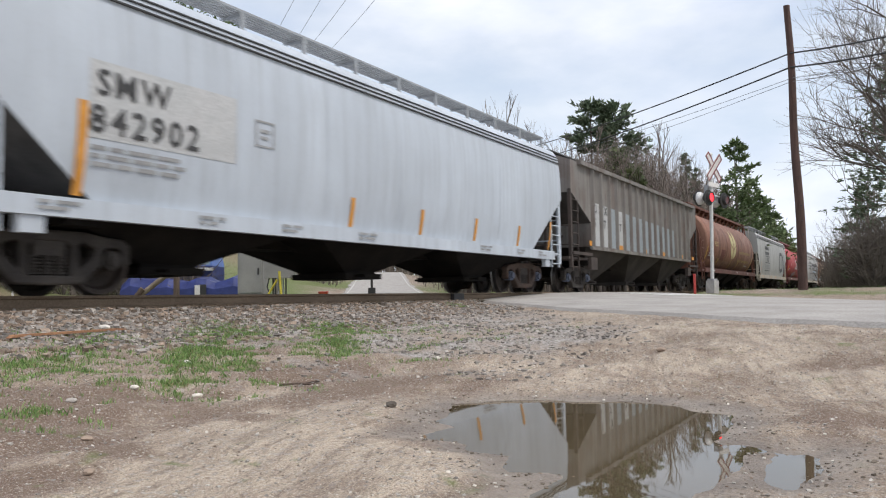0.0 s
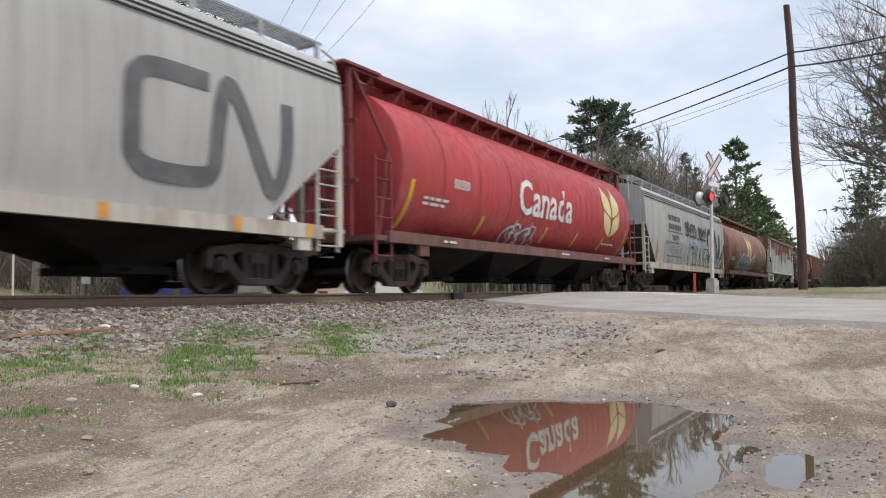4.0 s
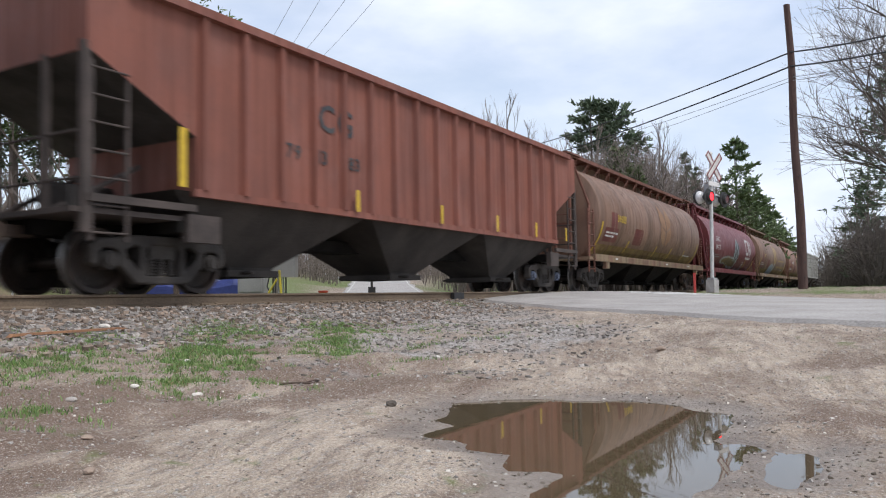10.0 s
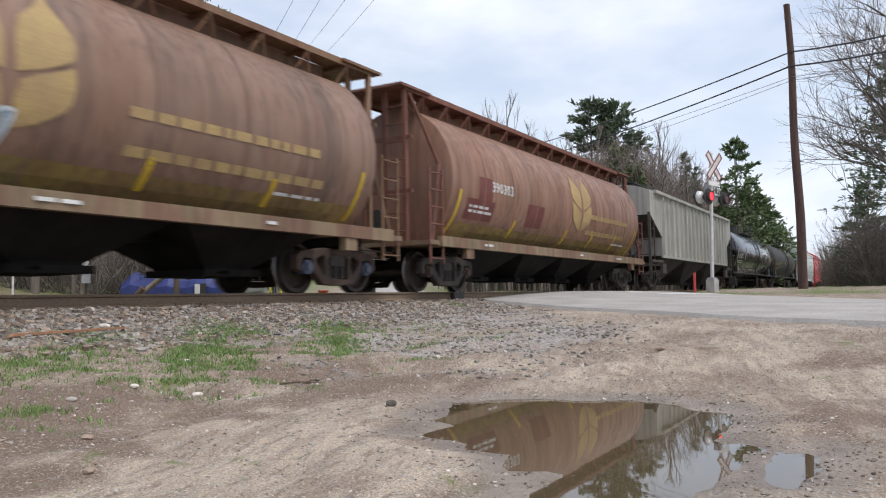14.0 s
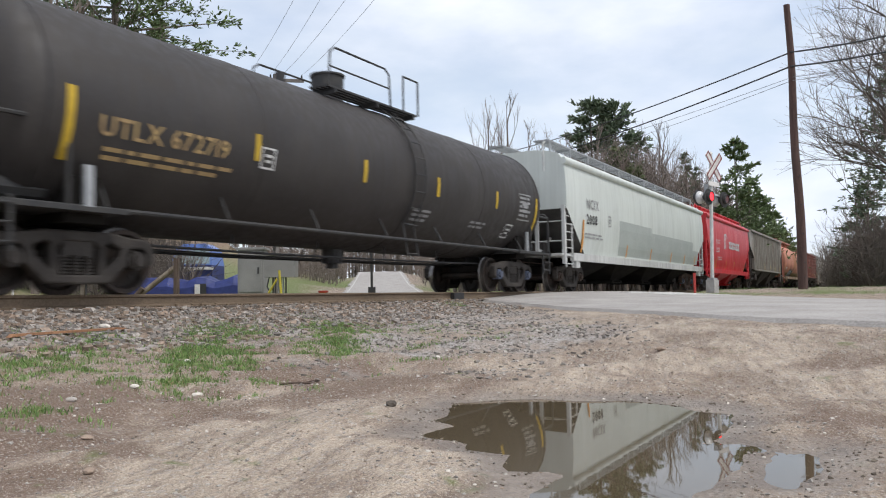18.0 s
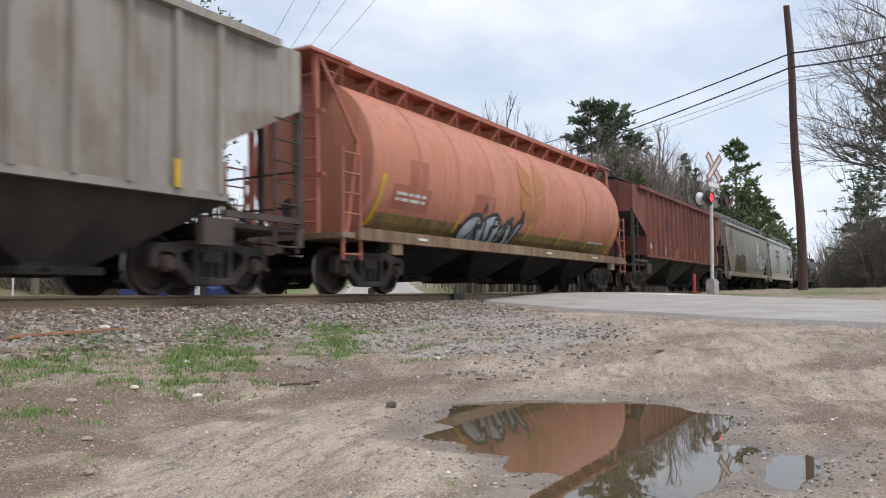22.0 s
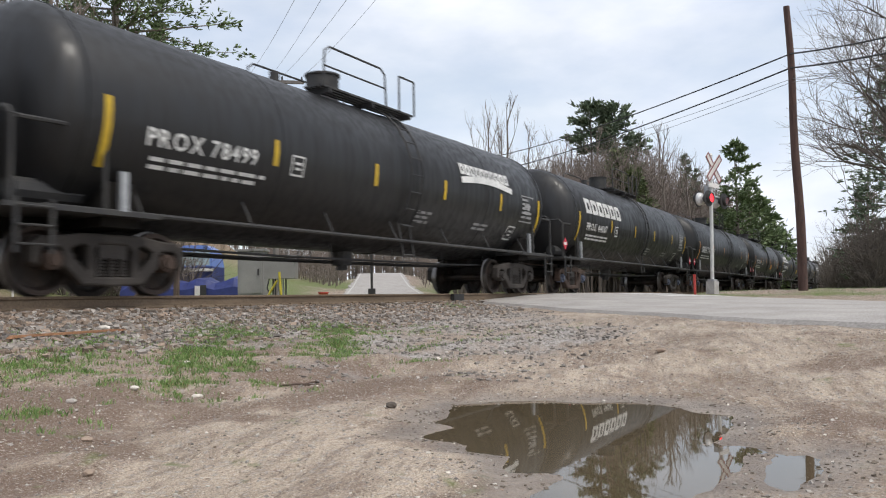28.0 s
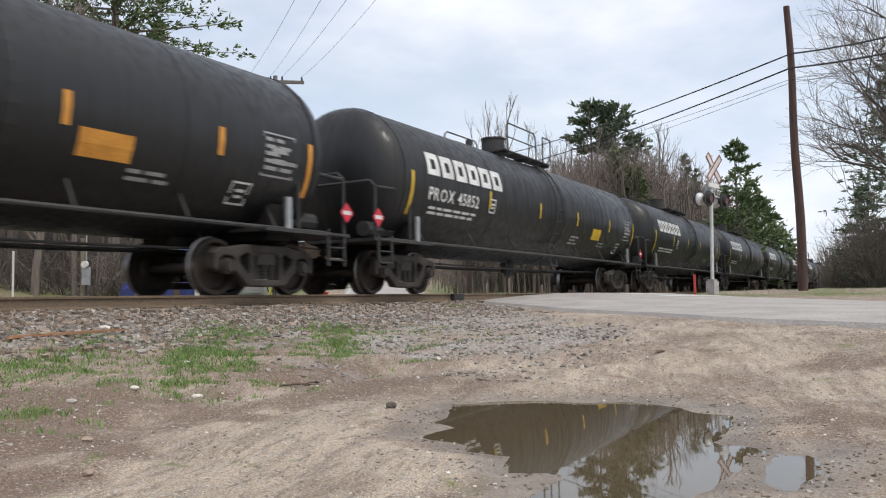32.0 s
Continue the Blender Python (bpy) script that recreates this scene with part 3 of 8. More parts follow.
def heap(name, xy, size, mat, label, seed, flat=0.65, sink=0.3):
    """Loose crushed stones, each a crooked block, laid on the ground."""
    rs = np.random.RandomState(seed)
    n = len(xy)
    r = size[0] + (size[1] - size[0]) * rs.rand(n) ** 1.7
    v = np.repeat(CUBE[None], n, 0) * (0.62 + 0.55 * rs.rand(n, 8, 1))
    v[:, :, 2] *= flat
    a = rs.rand(n) * 6.28
    tilt = rs.randn(n) * 0.5
    c, s = np.cos(a)[:, None], np.sin(a)[:, None]
    ct, stt = np.cos(tilt)[:, None], np.sin(tilt)[:, None]
    x, y, z = v[..., 0] * (0.7 + 0.6 * rs.rand(n, 1)), v[..., 1], v[..., 2]
    y, z = y * ct - z * stt, y * stt + z * ct
    x, y = x * c - y * s, x * s + y * c
    p = np.stack([x, y, z], -1) * (r[:, None, None] * 0.6)
    zg = ground_z(xy[:, 0], xy[:, 1])
    p += np.stack([xy[:, 0], xy[:, 1], zg + r * (0.4 - sink)], -1)[:, None]
    f = (CUBE_F[None] + 8 * np.arange(n)[:, None, None]).reshape(-1, 4)
    me = bpy.data.meshes.new(name)
    me.from_pydata(p.reshape(-1, 3).tolist(), [], f.tolist())
    me.materials.append(mat)
    tagged(new(name, me), label, "gravel", kind="stuff")


def scatter(n, x0, x1, y0, y1, keep, seed):
    rs = np.random.RandomState(seed)
    p = np.stack([x0 + (x1 - x0) * rs.rand(n), y0 + (y1 - y0) * rs.rand(n)], -1)
    p = p[keep(p[:, 0], p[:, 1], rs.rand(n))]
    if x1 < 12:
        return p
    d, _ = road_at(p[:, 0], p[:, 1])
    return p[d > ROAD_HALF + 0.3]


def lay_stones():
    on_bed = lambda x, y, r: (r < np.interp(y, [6.3, 7.0, 8.0, 12.5], [0.05, 0.5, 1, 1])) & ~((y > 9.34) & (y < 9.6)) & ~((y > 10.8) & (y < 11.05))
    on_shoulder = lambda x, y, r: on_bed(x, y, r) & (r < np.interp(y, [7.6, 8.3, 9.7], [0.25, 0.8, 1]))
    heap("ballast", scatter(13000, 1.5, 19, 6.3, 9.7, on_bed, 1), (0.022, 0.064), STONE, "loose grey crushed-stone ballast beside the rails", 2)
    heap("brown_ballast", scatter(12000, 1.5, 19, 6.3, 9.7, on_shoulder, 3), (0.026, 0.066), STONE_BROWN, "rust-stained brown stones among the ballast", 4)
    heap("far_ballast", scatter(5000, 27, 75, 7.6, 12.4, lambda x, y, r: r < 1.0, 5), (0.03, 0.07), STONE, "grey ballast along the track beyond the crossing", 6)
    spill = lambda x, y, r: (r < np.clip(1.15 - np.hypot((x - 9.5) / 3.6, (y - 5.4) / 2.4) + 1.3 * fractal(x, y, 0.9, 4), 0, 1) * 0.8)
    heap("spilled_gravel", scatter(15000, 4.5, 14, 2.3, 8.2, spill, 7), (0.010, 0.042), STONE, "grey gravel spilled over the dirt", 8, 0.5)
    heap("brown_gravel", scatter(9000, 1.6, 11.9, 0.1, 8, lambda x, y, r: (puddle_dist(x, y) > 0.05) & (r < 0.85), 9), (0.003, 0.011), STONE_BROWN, "small brown pebbles trodden into the dirt", 10, 0.6, 0.4)
    heap("grey_grit", scatter(9000, 1.6, 11.9, 0.1, 7, lambda x, y, r: (puddle_dist(x, y) > 0.03) & (r < 0.35 + 1.2 * fractal(x, y, 1.2, 3)), 15), (0.003, 0.012), STONE, "grey grit strewn over the dirt", 16, 0.6, 0.3)
    heap("pale_pebbles", scatter(7000, 1.6, 11.9, 0.1, 7.5, lambda x, y, r: (puddle_dist(x, y) > 0.02) & (r < 0.8), 11), (0.004, 0.014), STONE_PALE, "pale pebbles scattered on the dirt", 12, 0.6)
    rim = lambda x, y, r: (np.abs(puddle_dist(x, y) - 0.10) < 0.16) & (r < 0.5)
    heap("mud_clods", scatter(5000, 2, 6, 0.1, 3.2, rim, 13), (0.004, 0.016), shade("wet_mud_clod", (0.13, 0.105, 0.08), (0.18, 0.145, 0.11), 8, rough=0.7), "wet mud clods along the puddle's edge", 14, 0.5, 0.4)


lay_stones()

GRASS = vary_by_island(shade("fresh_grass", (0.125, 0.225, 0.055), (0.18, 0.265, 0.085), 3, rough=0.6), 0.6, 1.45)
DRY_GRASS = vary_by_island(shade("dry_grass", (0.30, 0.24, 0.13), (0.22, 0.17, 0.09), 3, rough=0.8), 0.6, 1.3)


def blades(name, pts, h, mat, label, seed, lean=0.5):
    rs = np.random.RandomState(seed)
    n = len(pts)
    zg = ground_z(pts[:, 0], pts[:, 1])
    a = rs.rand(n) * 6.28
    hh = h[0] + (h[1] - h[0]) * rs.rand(n)
    w = 0.0022 + 0.0026 * rs.rand(n)
    dx, dy = np.cos(a), np.sin(a)
    la = rs.rand(n) * 6.28
    lx, ly = np.cos(la) * hh * lean * rs.rand(n), np.sin(la) * hh * lean * rs.rand(n)
    b = np.stack([pts[:, 0], pts[:, 1], zg - 0.01], -1)
    s = np.stack([dx * w, dy * w, 0 * w], -1)
    mid = b + np.stack([lx * 0.4, ly * 0.4, hh * 0.6], -1)
    tip = b + np.stack([lx, ly, hh], -1)
    v = np.stack([b - s, b + s, mid + s * 0.8, mid - s * 0.8, tip], 1)
    k = 5 * np.arange(n)[:, None]
    f = [tuple(r) for r in (k + np.array([0, 1, 2, 3])).tolist()] + [tuple(r) for r in (k + np.array([3, 2, 4])).tolist()]
    me = bpy.data.meshes.new(name)
    me.from_pydata(v.reshape(-1, 3).tolist(), [], f)
    me.materials.append(mat)
    tagged(new(name, me), label, "grass", kind="stuff")


blades("grass", scatter(420000, 1.8, 10.2, 3.7, 8.3, lambda x, y, r: r < grass_cover(x, y) * 0.62, 21), (0.010, 0.055), GRASS, "fresh green grass tufts in the gravel", 22, 0.8)
blades("far_grass_tuft", scatter(6000, 14.2, 16.4, 8.1, 8.9, lambda x, y, r: r < grass_cover(x, y), 27), (0.02, 0.07), GRASS, "small green tuft beside the rail", 28, 0.8)
blades("dry_grass", scatter(60000, 1.8, 10, 3.8, 8.3, lambda x, y, r: r < grass_cover(x, y) * 0.3, 23), (0.02, 0.06), DRY_GRASS, "dry straw-coloured grass among the green", 24, 1.3)
blades("verge_grass", scatter(14000, 26, 75, -2, 8.2, lambda x, y, r: r < 0.6, 25), (0.02, 0.09), GRASS, "short verge grass beyond the road", 26, 0.8)

# ---- road ----
ASPHALT = shade("worn_asphalt", (0.42, 0.395, 0.37), (0.32, 0.30, 0.28), 1.1, (1, 1, 1), 0.95, bump=0.8, bump_scale=32, lo=0.3, hi=0.7, detail=9, spec=0.15)
LINE_WHITE = shade("worn_white_line", (0.62, 0.61, 0.58), (0.42, 0.41, 0.39), 6, rough=0.8)


def road_frame():
    A = ROAD_LINE
    t = np.gradient(A[:, :2], axis=0)
    t /= np.linalg.norm(t, axis=1)[:, None]
    return A, np.stack([t[:, 1], -t[:, 0]], -1)


def build_road():
    A, N = road_frame()
    rs = np.random.RandomState(3)
    wob = np.convolve(rs.randn(len(A)), np.ones(3) / 3, "same") * 0.2
    bm = bmesh.new()
    rows = []
    for k, (p, nn) in enumerate(zip(A, N)):
        row = []
        for o in (-1.03, -1.0, -0.75, -0.4, 0, 0.4, 0.75, 1.0, 1.03):
            w = ROAD_HALF * o + (wob[k] * abs(o) if abs(o) >= 1 else 0)
            crown = 0.05 * (1 - o * o) if abs(o) <= 1 else -0.10
            row.append(bm.verts.new((p[0] + nn[0] * w, p[1] + nn[1] * w, p[2] + crown)))
        rows.append(row)
    for a, b in zip(rows[:-1], rows[1:]):
        for j in range(len(a) - 1):
            bm.faces.new((a[j], b[j], b[j + 1], a[j + 1]))
    bmesh.ops.recalc_face_normals(bm, faces=bm.faces)
    me = bpy.data.meshes.new("road")
    bm.to_mesh(me)
    bm.free()
    me.materials.append(ASPHALT)
    tagged(new("road", me), "worn grey asphalt road crossing the track", "road", kind="structure")

    def line(name, o0, o1, k0, k1, mat, label):
        bm = bmesh.new()
        prev = None
        for k in range(k0, k1):
            p, nn = A[k], N[k]
            c = [bm.verts.new((p[0] + nn[0] * ROAD_HALF * o, p[1] + nn[1] * ROAD_HALF * o, p[2] + 0.05 * (1 - o * o) + 0.012)) for o in (o0, o1)]
            if prev:
                bm.faces.new((prev[0], prev[1], c[1], c[0]))
            prev = c
        bmesh.ops.recalc_face_normals(bm, faces=bm.faces)
        me = bpy.data.meshes.new(name)
        bm.to_mesh(me)
        bm.free()
        me.materials.append(mat)
        tagged(new(name, me), label, "road marking", kind="structure")

    c = int(np.argmin(np.hypot(A[:, 0] - 23.8, A[:, 1] - 10.2)))
    for s, nm in ((-1, "edge_line"), (1, "edge_line")):
        line(nm, s * 0.88, s * 0.91, c + 6, len(A) - 2, LINE_WHITE, "faint white edge line of the road")
    # stop bars before the crossing, laid on the rising road
    for back in (2.8, 4.6):
        bm = bmesh.new()
        rows = []
        for j in range(9):
            row = []
            for e in (0.0, 0.9):
                k = c - back + e
                p = A[int(k)] + (A[int(k) + 1] - A[int(k)]) * (k - int(k))
                nn = N[int(k)]
                o = 0.42 + 0.55 * j / 8
                row.append(bm.verts.new((p[0] + nn[0] * ROAD_HALF * o, p[1] + nn[1] * ROAD_HALF * o, p[2] + 0.05 * (1 - o * o) + 0.008)))
            rows.append(row)
        for q, w in zip(rows[:-1], rows[1:]):
            bm.faces.new((q[0], w[0], w[1], q[1]))
        grown = bmesh.ops.extrude_face_region(bm, geom=bm.faces[:], use_keep_orig=True)["geom"]
        for g in grown:
            if isinstance(g, bmesh.types.BMVert):
                g.co.z -= 0.02
        bmesh.ops.recalc_face_normals(bm, faces=bm.faces)
        me = bpy.data.meshes.new("stop_line")
        bm.to_mesh(me)
        bm.free()
        me.materials.append(LINE_WHITE)
        tagged(new("stop_line", me), "white painted stop line before the track", "road marking", kind="structure")


build_road()

# ---- track ----


def rail_bm(x0, x1, y_off, step=3.0):
    prof = [(-0.07, -0.18), (0.07, -0.18), (0.07, -0.165), (0.012, -0.14), (0.010, -0.05), (0.036, -0.035), (0.037, -0.012), (0.025, 0.0), (-0.025, 0.0), (-0.037, -0.012), (-0.036, -0.035), (-0.010, -0.05), (-0.012, -0.14), (-0.07, -0.165)]
    xs = np.append(np.arange(x0, x1, step), x1)
    bm = loft(bmesh.new(), [[(x, track_y(x) + y_off + y, z) for y, z in prof] for x in xs])
    for f in bm.faces:
        f.material_index = 1 if f.normal.z > 0.9 and f.calc_center_median().z > -0.01 else 0
    return bm


def build_track():
    for s in (-1, 1):
        me = bpy.data.meshes.new("rail")
        bm = rail_bm(-60, 330, s * 0.755)
        bm.to_mesh(me)
        bm.free()
        me.materials.append(RUST)
        me.materials.append(RAILTOP)
        tagged(new("rail", me), "rusty steel rail with a polished head on ballast", "rail", group="rails", kind="structure")
    tie_me = mesh_of_box("tie", 0.115, 1.3, 0.09, TIE)
    bed = tagged(new("track_bed"), "row of creosoted wooden ties sunk in ballast", "track", kind="structure")
    x = -8.0
    rng = random.Random(5)
    while x < 70:
        if not (18.2 < x < 29.5):
            o = new("tie", tie_me)
            o.parent = bed
            o.matrix_basis = pose(x + rng.uniform(-0.03, 0.03), float(track_y(x)), -0.285 + rng.uniform(-0.01, 0.01), 0, 0, rng.uniform(-1.5, 1.5))
            if x < 20:
                for s in (-1, 1):
                    pl = new("tie_plate", PLATE)
                    pl.parent = o
                    pl.matrix_basis = pose(0, s * 0.755, 0.095)
                    for e in (-1, 1):
                        an = new("rail_anchor", ANCHOR)
                        an.parent = o
                        an.matrix_basis = pose(e * 0.15, s * 0.755, 0.10)
        x += 0.51
    # crossing surface: asphalt between and beside the rails, with black rubber flangeways
    for nm, y0, y1, mat in (("crossing_panel", -0.63, 0.63, ASPHALT), ("flangeway_rubber", -0.71, -0.635, DARK_METAL), ("flangeway_rubber", 0.635, 0.71, DARK_METAL), ("flangeway_rubber", -0.90, -0.80, DARK_METAL), ("flangeway_rubber", 0.80, 0.90, DARK_METAL)):
        a, b = (18.0, 29.2) if y0 > -0.85 else (16.5, 17.0)
        bm = box(bmesh.new(), a, b, TRACK_Y + y0, TRACK_Y + y1, -0.2, -0.012)
        me = bpy.data.meshes.new(nm)
        bm.to_mesh(me)
        bm.free()
        me.materials.append(mat)
        tagged(new(nm, me), "asphalt panel between the rails" if mat is ASPHALT else "black rubber flangeway strip along the rail", "crossing", kind="structure")


def mesh_of_box(name, hx, hy, hz, mat):
    bm = bmesh.new()
    box(bm, -hx, hx, -hy, hy, -hz, hz)
    bmesh.ops.bevel(bm, geom=bm.edges[:], offset=0.012, segments=1, affect="EDGES")
    me = bpy.data.meshes.new(name)
    bm.to_mesh(me)
    bm.free()
    me.materials.append(mat)
    return me


PLATE = mesh_of_box("tie_plate", 0.10, 0.17, 0.012, RUST)
ANCHOR = mesh_of_box("rail_anchor", 0.025, 0.11, 0.03, RUST)
build_track()

# ---- crossing signal ----
FLASHERS = []
POLE_WHITE = shade("aluminium_mast", (0.62, 0.62, 0.60), (0.5, 0.5, 0.48), 4, rough=0.45, metal=0.3)
CONCRETE = shade("weathered_concrete", (0.42, 0.41, 0.39), (0.32, 0.31, 0.29), 5, rough=0.9, bump=0.4)
SIGN_WHITE = shade("sign_white", (0.72, 0.70, 0.68), (0.6, 0.58, 0.56), 4, rough=0.5)
SIGN_RED = shade("sign_red", (0.22, 0.035, 0.04), (0.17, 0.03, 0.035), 4, rough=0.5)
LAMP_ON = glow("lit_red_lens", (1.0, 0.02, 0.03), 2.6)
LAMP_OFF = shade("dark_red_lens", (0.09, 0.012, 0.012), (0.06, 0.01, 0.01), 4, rough=0.25)
SILVER_LENS = shade("silver_lamp_back", (0.66, 0.66, 0.66), (0.52, 0.52, 0.52), 4, rough=0.35, metal=0.2)


def crossbuck(root, z, off, size=1.0):
    for k, a in enumerate((45, -45)):
        bm = box(bmesh.new(), -0.61 * size, 0.61 * size, off - 0.012 - 0.014 * k, off + 0.012 - 0.014 * k, -0.115, 0.115)
        b = part("crossbuck_blade", bm, SIGN_WHITE, root, "white sign blade with red borders")
        b.matrix_basis = pose(0, 0, z, 0, a, 0)
        bm = bmesh.new()
        y = off - 0.016 - 0.014 * k - (0.012 if k else 0.0)
        for e in (-1, 1):
            box(bm, -0.61 * size, 0.61 * size, y - 0.003, y, min(e * 0.115, e * 0.075), max(e * 0.115, e * 0.075))
            box(bm, min(e * 0.61, e * 0.57) * size, max(e * 0.61, e * 0.57) * size, y - 0.003, y, -0.075, 0.075)
        part("red_border", bm, SIGN_RED, b)


def lamp_head(root, x, y, z, face, front=True):
    """Round background, hood and a lens drum that can turn its lit side out."""
    s = -1 if face else 1
    bm = tube(bmesh.new(), (x, y, z), (x, y + s * 0.025, z), 0.25, 24)
    head = part("lamp_background", bm, DARK_METAL, root, "" if front else "silver-backed round lamp", smooth=True)
    dome = ((0.0, 0.205), (0.05, 0.20), (0.10, 0.175), (0.14, 0.13), (0.165, 0.06)) if not front else ((0.0, 0.14), (0.10, 0.13), (0.15, 0.09))
    bm = loft(bmesh.new(), [[(x + rr * math.cos(k * math.pi / 10), y - s * d, z + rr * math.sin(k * math.pi / 10)) for k in range(20)] for d, rr in dome])
    part("lamp_housing", bm, DARK_METAL if front else SILVER_LENS, head, smooth=True)
    bm = bmesh.new()
    n = 14
    rings = []
    for k in range(n + 1):
        a = radians(-20 + 220 * k / n)
        rings.append([(x + rr * math.cos(a), y + s * d, z + rr * math.sin(a)) for rr, d in ((0.155, 0.02), (0.155, 0.17 - 0.06 * abs(math.cos(a))), (0.165, 0.17 - 0.06 * abs(math.cos(a))), (0.165, 0.02))])
    part("lamp_hood", loft(bm, rings, False), DARK_METAL, head)
    return head


def build_signal():
    bx, by, bz = 25.3, 5.06, -0.03
    facing = -108.0  # the way the sign looks, towards traffic from the camera's side
    root = empty("crossing_signal", pose(bx, by, bz, 0.6, 1.6, facing + 90), label="railway crossing signal with crossbuck and twin flashing red lamps", category="crossing signal")
    part("base", box(bmesh.new(), -0.14, 0.14, -0.14, 0.14, -0.1, 0.30), CONCRETE, root)
    part("base_cap", box(bmesh.new(), -0.11, 0.11, -0.11, 0.11, 0.30, 0.36), GALV, root)
    part("mast", tube(bmesh.new(), (0, 0, 0.3), (0, 0, 4.25), 0.055, 14), POLE_WHITE, root, smooth=True)
    part("mast_cap", tube(bmesh.new(), (0, 0, 4.25), (0, 0, 4.32), 0.07, 12, 0.03), POLE_WHITE, root)
    crossbuck(root, 3.84, -0.09, 0.9)
    bm = tube(bmesh.new(), (-0.46, 0, 2.95), (0.56, 0, 2.95), 0.035, 10)
    box(bm, -0.09, 0.09, -0.09, 0.09, 2.85, 3.05)
    part("crossarm", bm, GALV, root)
    part("junction_box", box(bmesh.new(), -0.10, 0.10, 0.05, 0.19, 3.05, 3.30), GALV, root)
    bm = box(bmesh.new(), -0.30, 0.30, -0.10, -0.085, 3.22, 3.36)
    part("sign_plate", bm, SIGN_WHITE, root)
    for x, first in ((-0.42, True), (0.52, False)):
        lamp_head(root, x, -0.14, 2.84, True)
        # a closed drum: lit glass on one face, dark glass on the other, a rim that keeps the light in
        bm = bmesh.new()
        tube(bm, (0, -0.03, 0), (0, -0.005, 0), 0.135, 20)
        tube(bm, (0, 0.005, 0), (0, 0.03, 0), 0.135, 20)
        for f in bm.faces:
            f.material_index = 1 if f.calc_center_median().y > 0 else 0
        old = set(bm.faces)
        ring = [[(rr * math.cos(k * math.pi / 12), yy, rr * math.sin(k * math.pi / 12)) for rr, yy in ((0.132, -0.05), (0.15, -0.05), (0.15, 0.05), (0.132, 0.05))] for k in range(25)]
        rv = [[bm.verts.new(c) for c in w] for w in ring]
        for q, w in zip(rv[:-1], rv[1:]):
            for j in range(4):
                bm.faces.new((q[j], q[(j + 1) % 4], w[(j + 1) % 4], w[j]))
        for f in bm.faces:
            if f not in old:
                f.material_index = 2
        bmesh.ops.recalc_face_normals(bm, faces=bm.faces)
        lens = part("lens", bm, LAMP_ON, root, "round red signal lens")
        lens.data.materials.append(LAMP_OFF)
        lens.data.materials.append(DARK_METAL)
        FLASHERS.append((lens, pose(x, -0.22, 2.84), first))
        lamp_head(root, x - 0.02, 0.16, 2.84, False, front=False)


build_signal()

# ---- the train ----
TY = 10.2        # centre line of the track
# the train slows a little: seconds and metres a second
PACE = ((0, 16.35), (6, 16.06), (12, 16.0), (19, 16.0), (23, 15.95), (28, 15.23), (32, 15.17))
WR = 0.457       # wheel radius
TRAIN = []       # (thing, place along the train)
AXLES = []       # (wheelset, x and place along the train)


def gone(t):
    """How far the train has come after t seconds."""
    d = 0.0
    for (a, va), (b, vb) in zip(PACE[:-1], PACE[1:]):
        if t > a:
            e = min(t, b)
            d += (e - a) * (va + (va + (vb - va) * (e - a) / (b - a))) / 2
    return d


def wheel_mesh():
    bm = bmesh.new()
    prof = [(0.10, 0.10), (0.11, 0.13), (0.06, 0.20), (0.05, 0.34), (0.135, 0.385), (0.14, WR - 0.01), (0.02, WR), (0.005, WR + 0.028), (-0.02, WR + 0.02), (-0.02, 0.38), (0.02, 0.34), (0.03, 0.20), (-0.03, 0.12), (-0.03, 0.10)]
    for s in (-1, 1):
        n = 28
        rings = []
        for k in range(n):
            a = 2 * math.pi * k / n
            rings.append([bm.verts.new((math.cos(a) * r, s * (0.69 + y), math.sin(a) * r)) for y, r in prof])
        for k in range(n):
            p, q = rings[k], rings[(k + 1) % n]
            for j in range(len(prof) - 1):
                f = bm.faces.new((p[j], p[j + 1], q[j + 1], q[j]))
                f.material_index = 1 if j in (5, 6) else 0
        for k in range(3):
            a = 2 * math.pi * k / 3 + 0.3
            tube(bm, (math.cos(a) * 0.25, s * 0.735, math.sin(a) * 0.25), (math.cos(a) * 0.25, s * 0.755, math.sin(a) * 0.25), 0.03, 8)
    tube(bm, (0, -1.12, 0), (0, 1.12, 0), 0.085, 12)
    bmesh.ops.recalc_face_normals(bm, faces=bm.faces)
    me = bpy.data.meshes.new("wheelset")
    bm.to_mesh(me)
    bm.free()
    me.polygons.foreach_set("use_smooth", [True] * len(me.polygons))
    me.set_sharp_from_angle(angle=radians(35))
    me.materials.append(WHEEL)
    me.materials.append(TREAD)
    return me


def mesh_of(name, bm, mat, smooth=False):
    me = bpy.data.meshes.new(name)
    bm.to_mesh(me)
    bm.free()
    if smooth:
        me.polygons.foreach_set("use_smooth", [True] * len(me.polygons))
        me.set_sharp_from_angle(angle=radians(38))
    me.materials.append(mat)
    return me


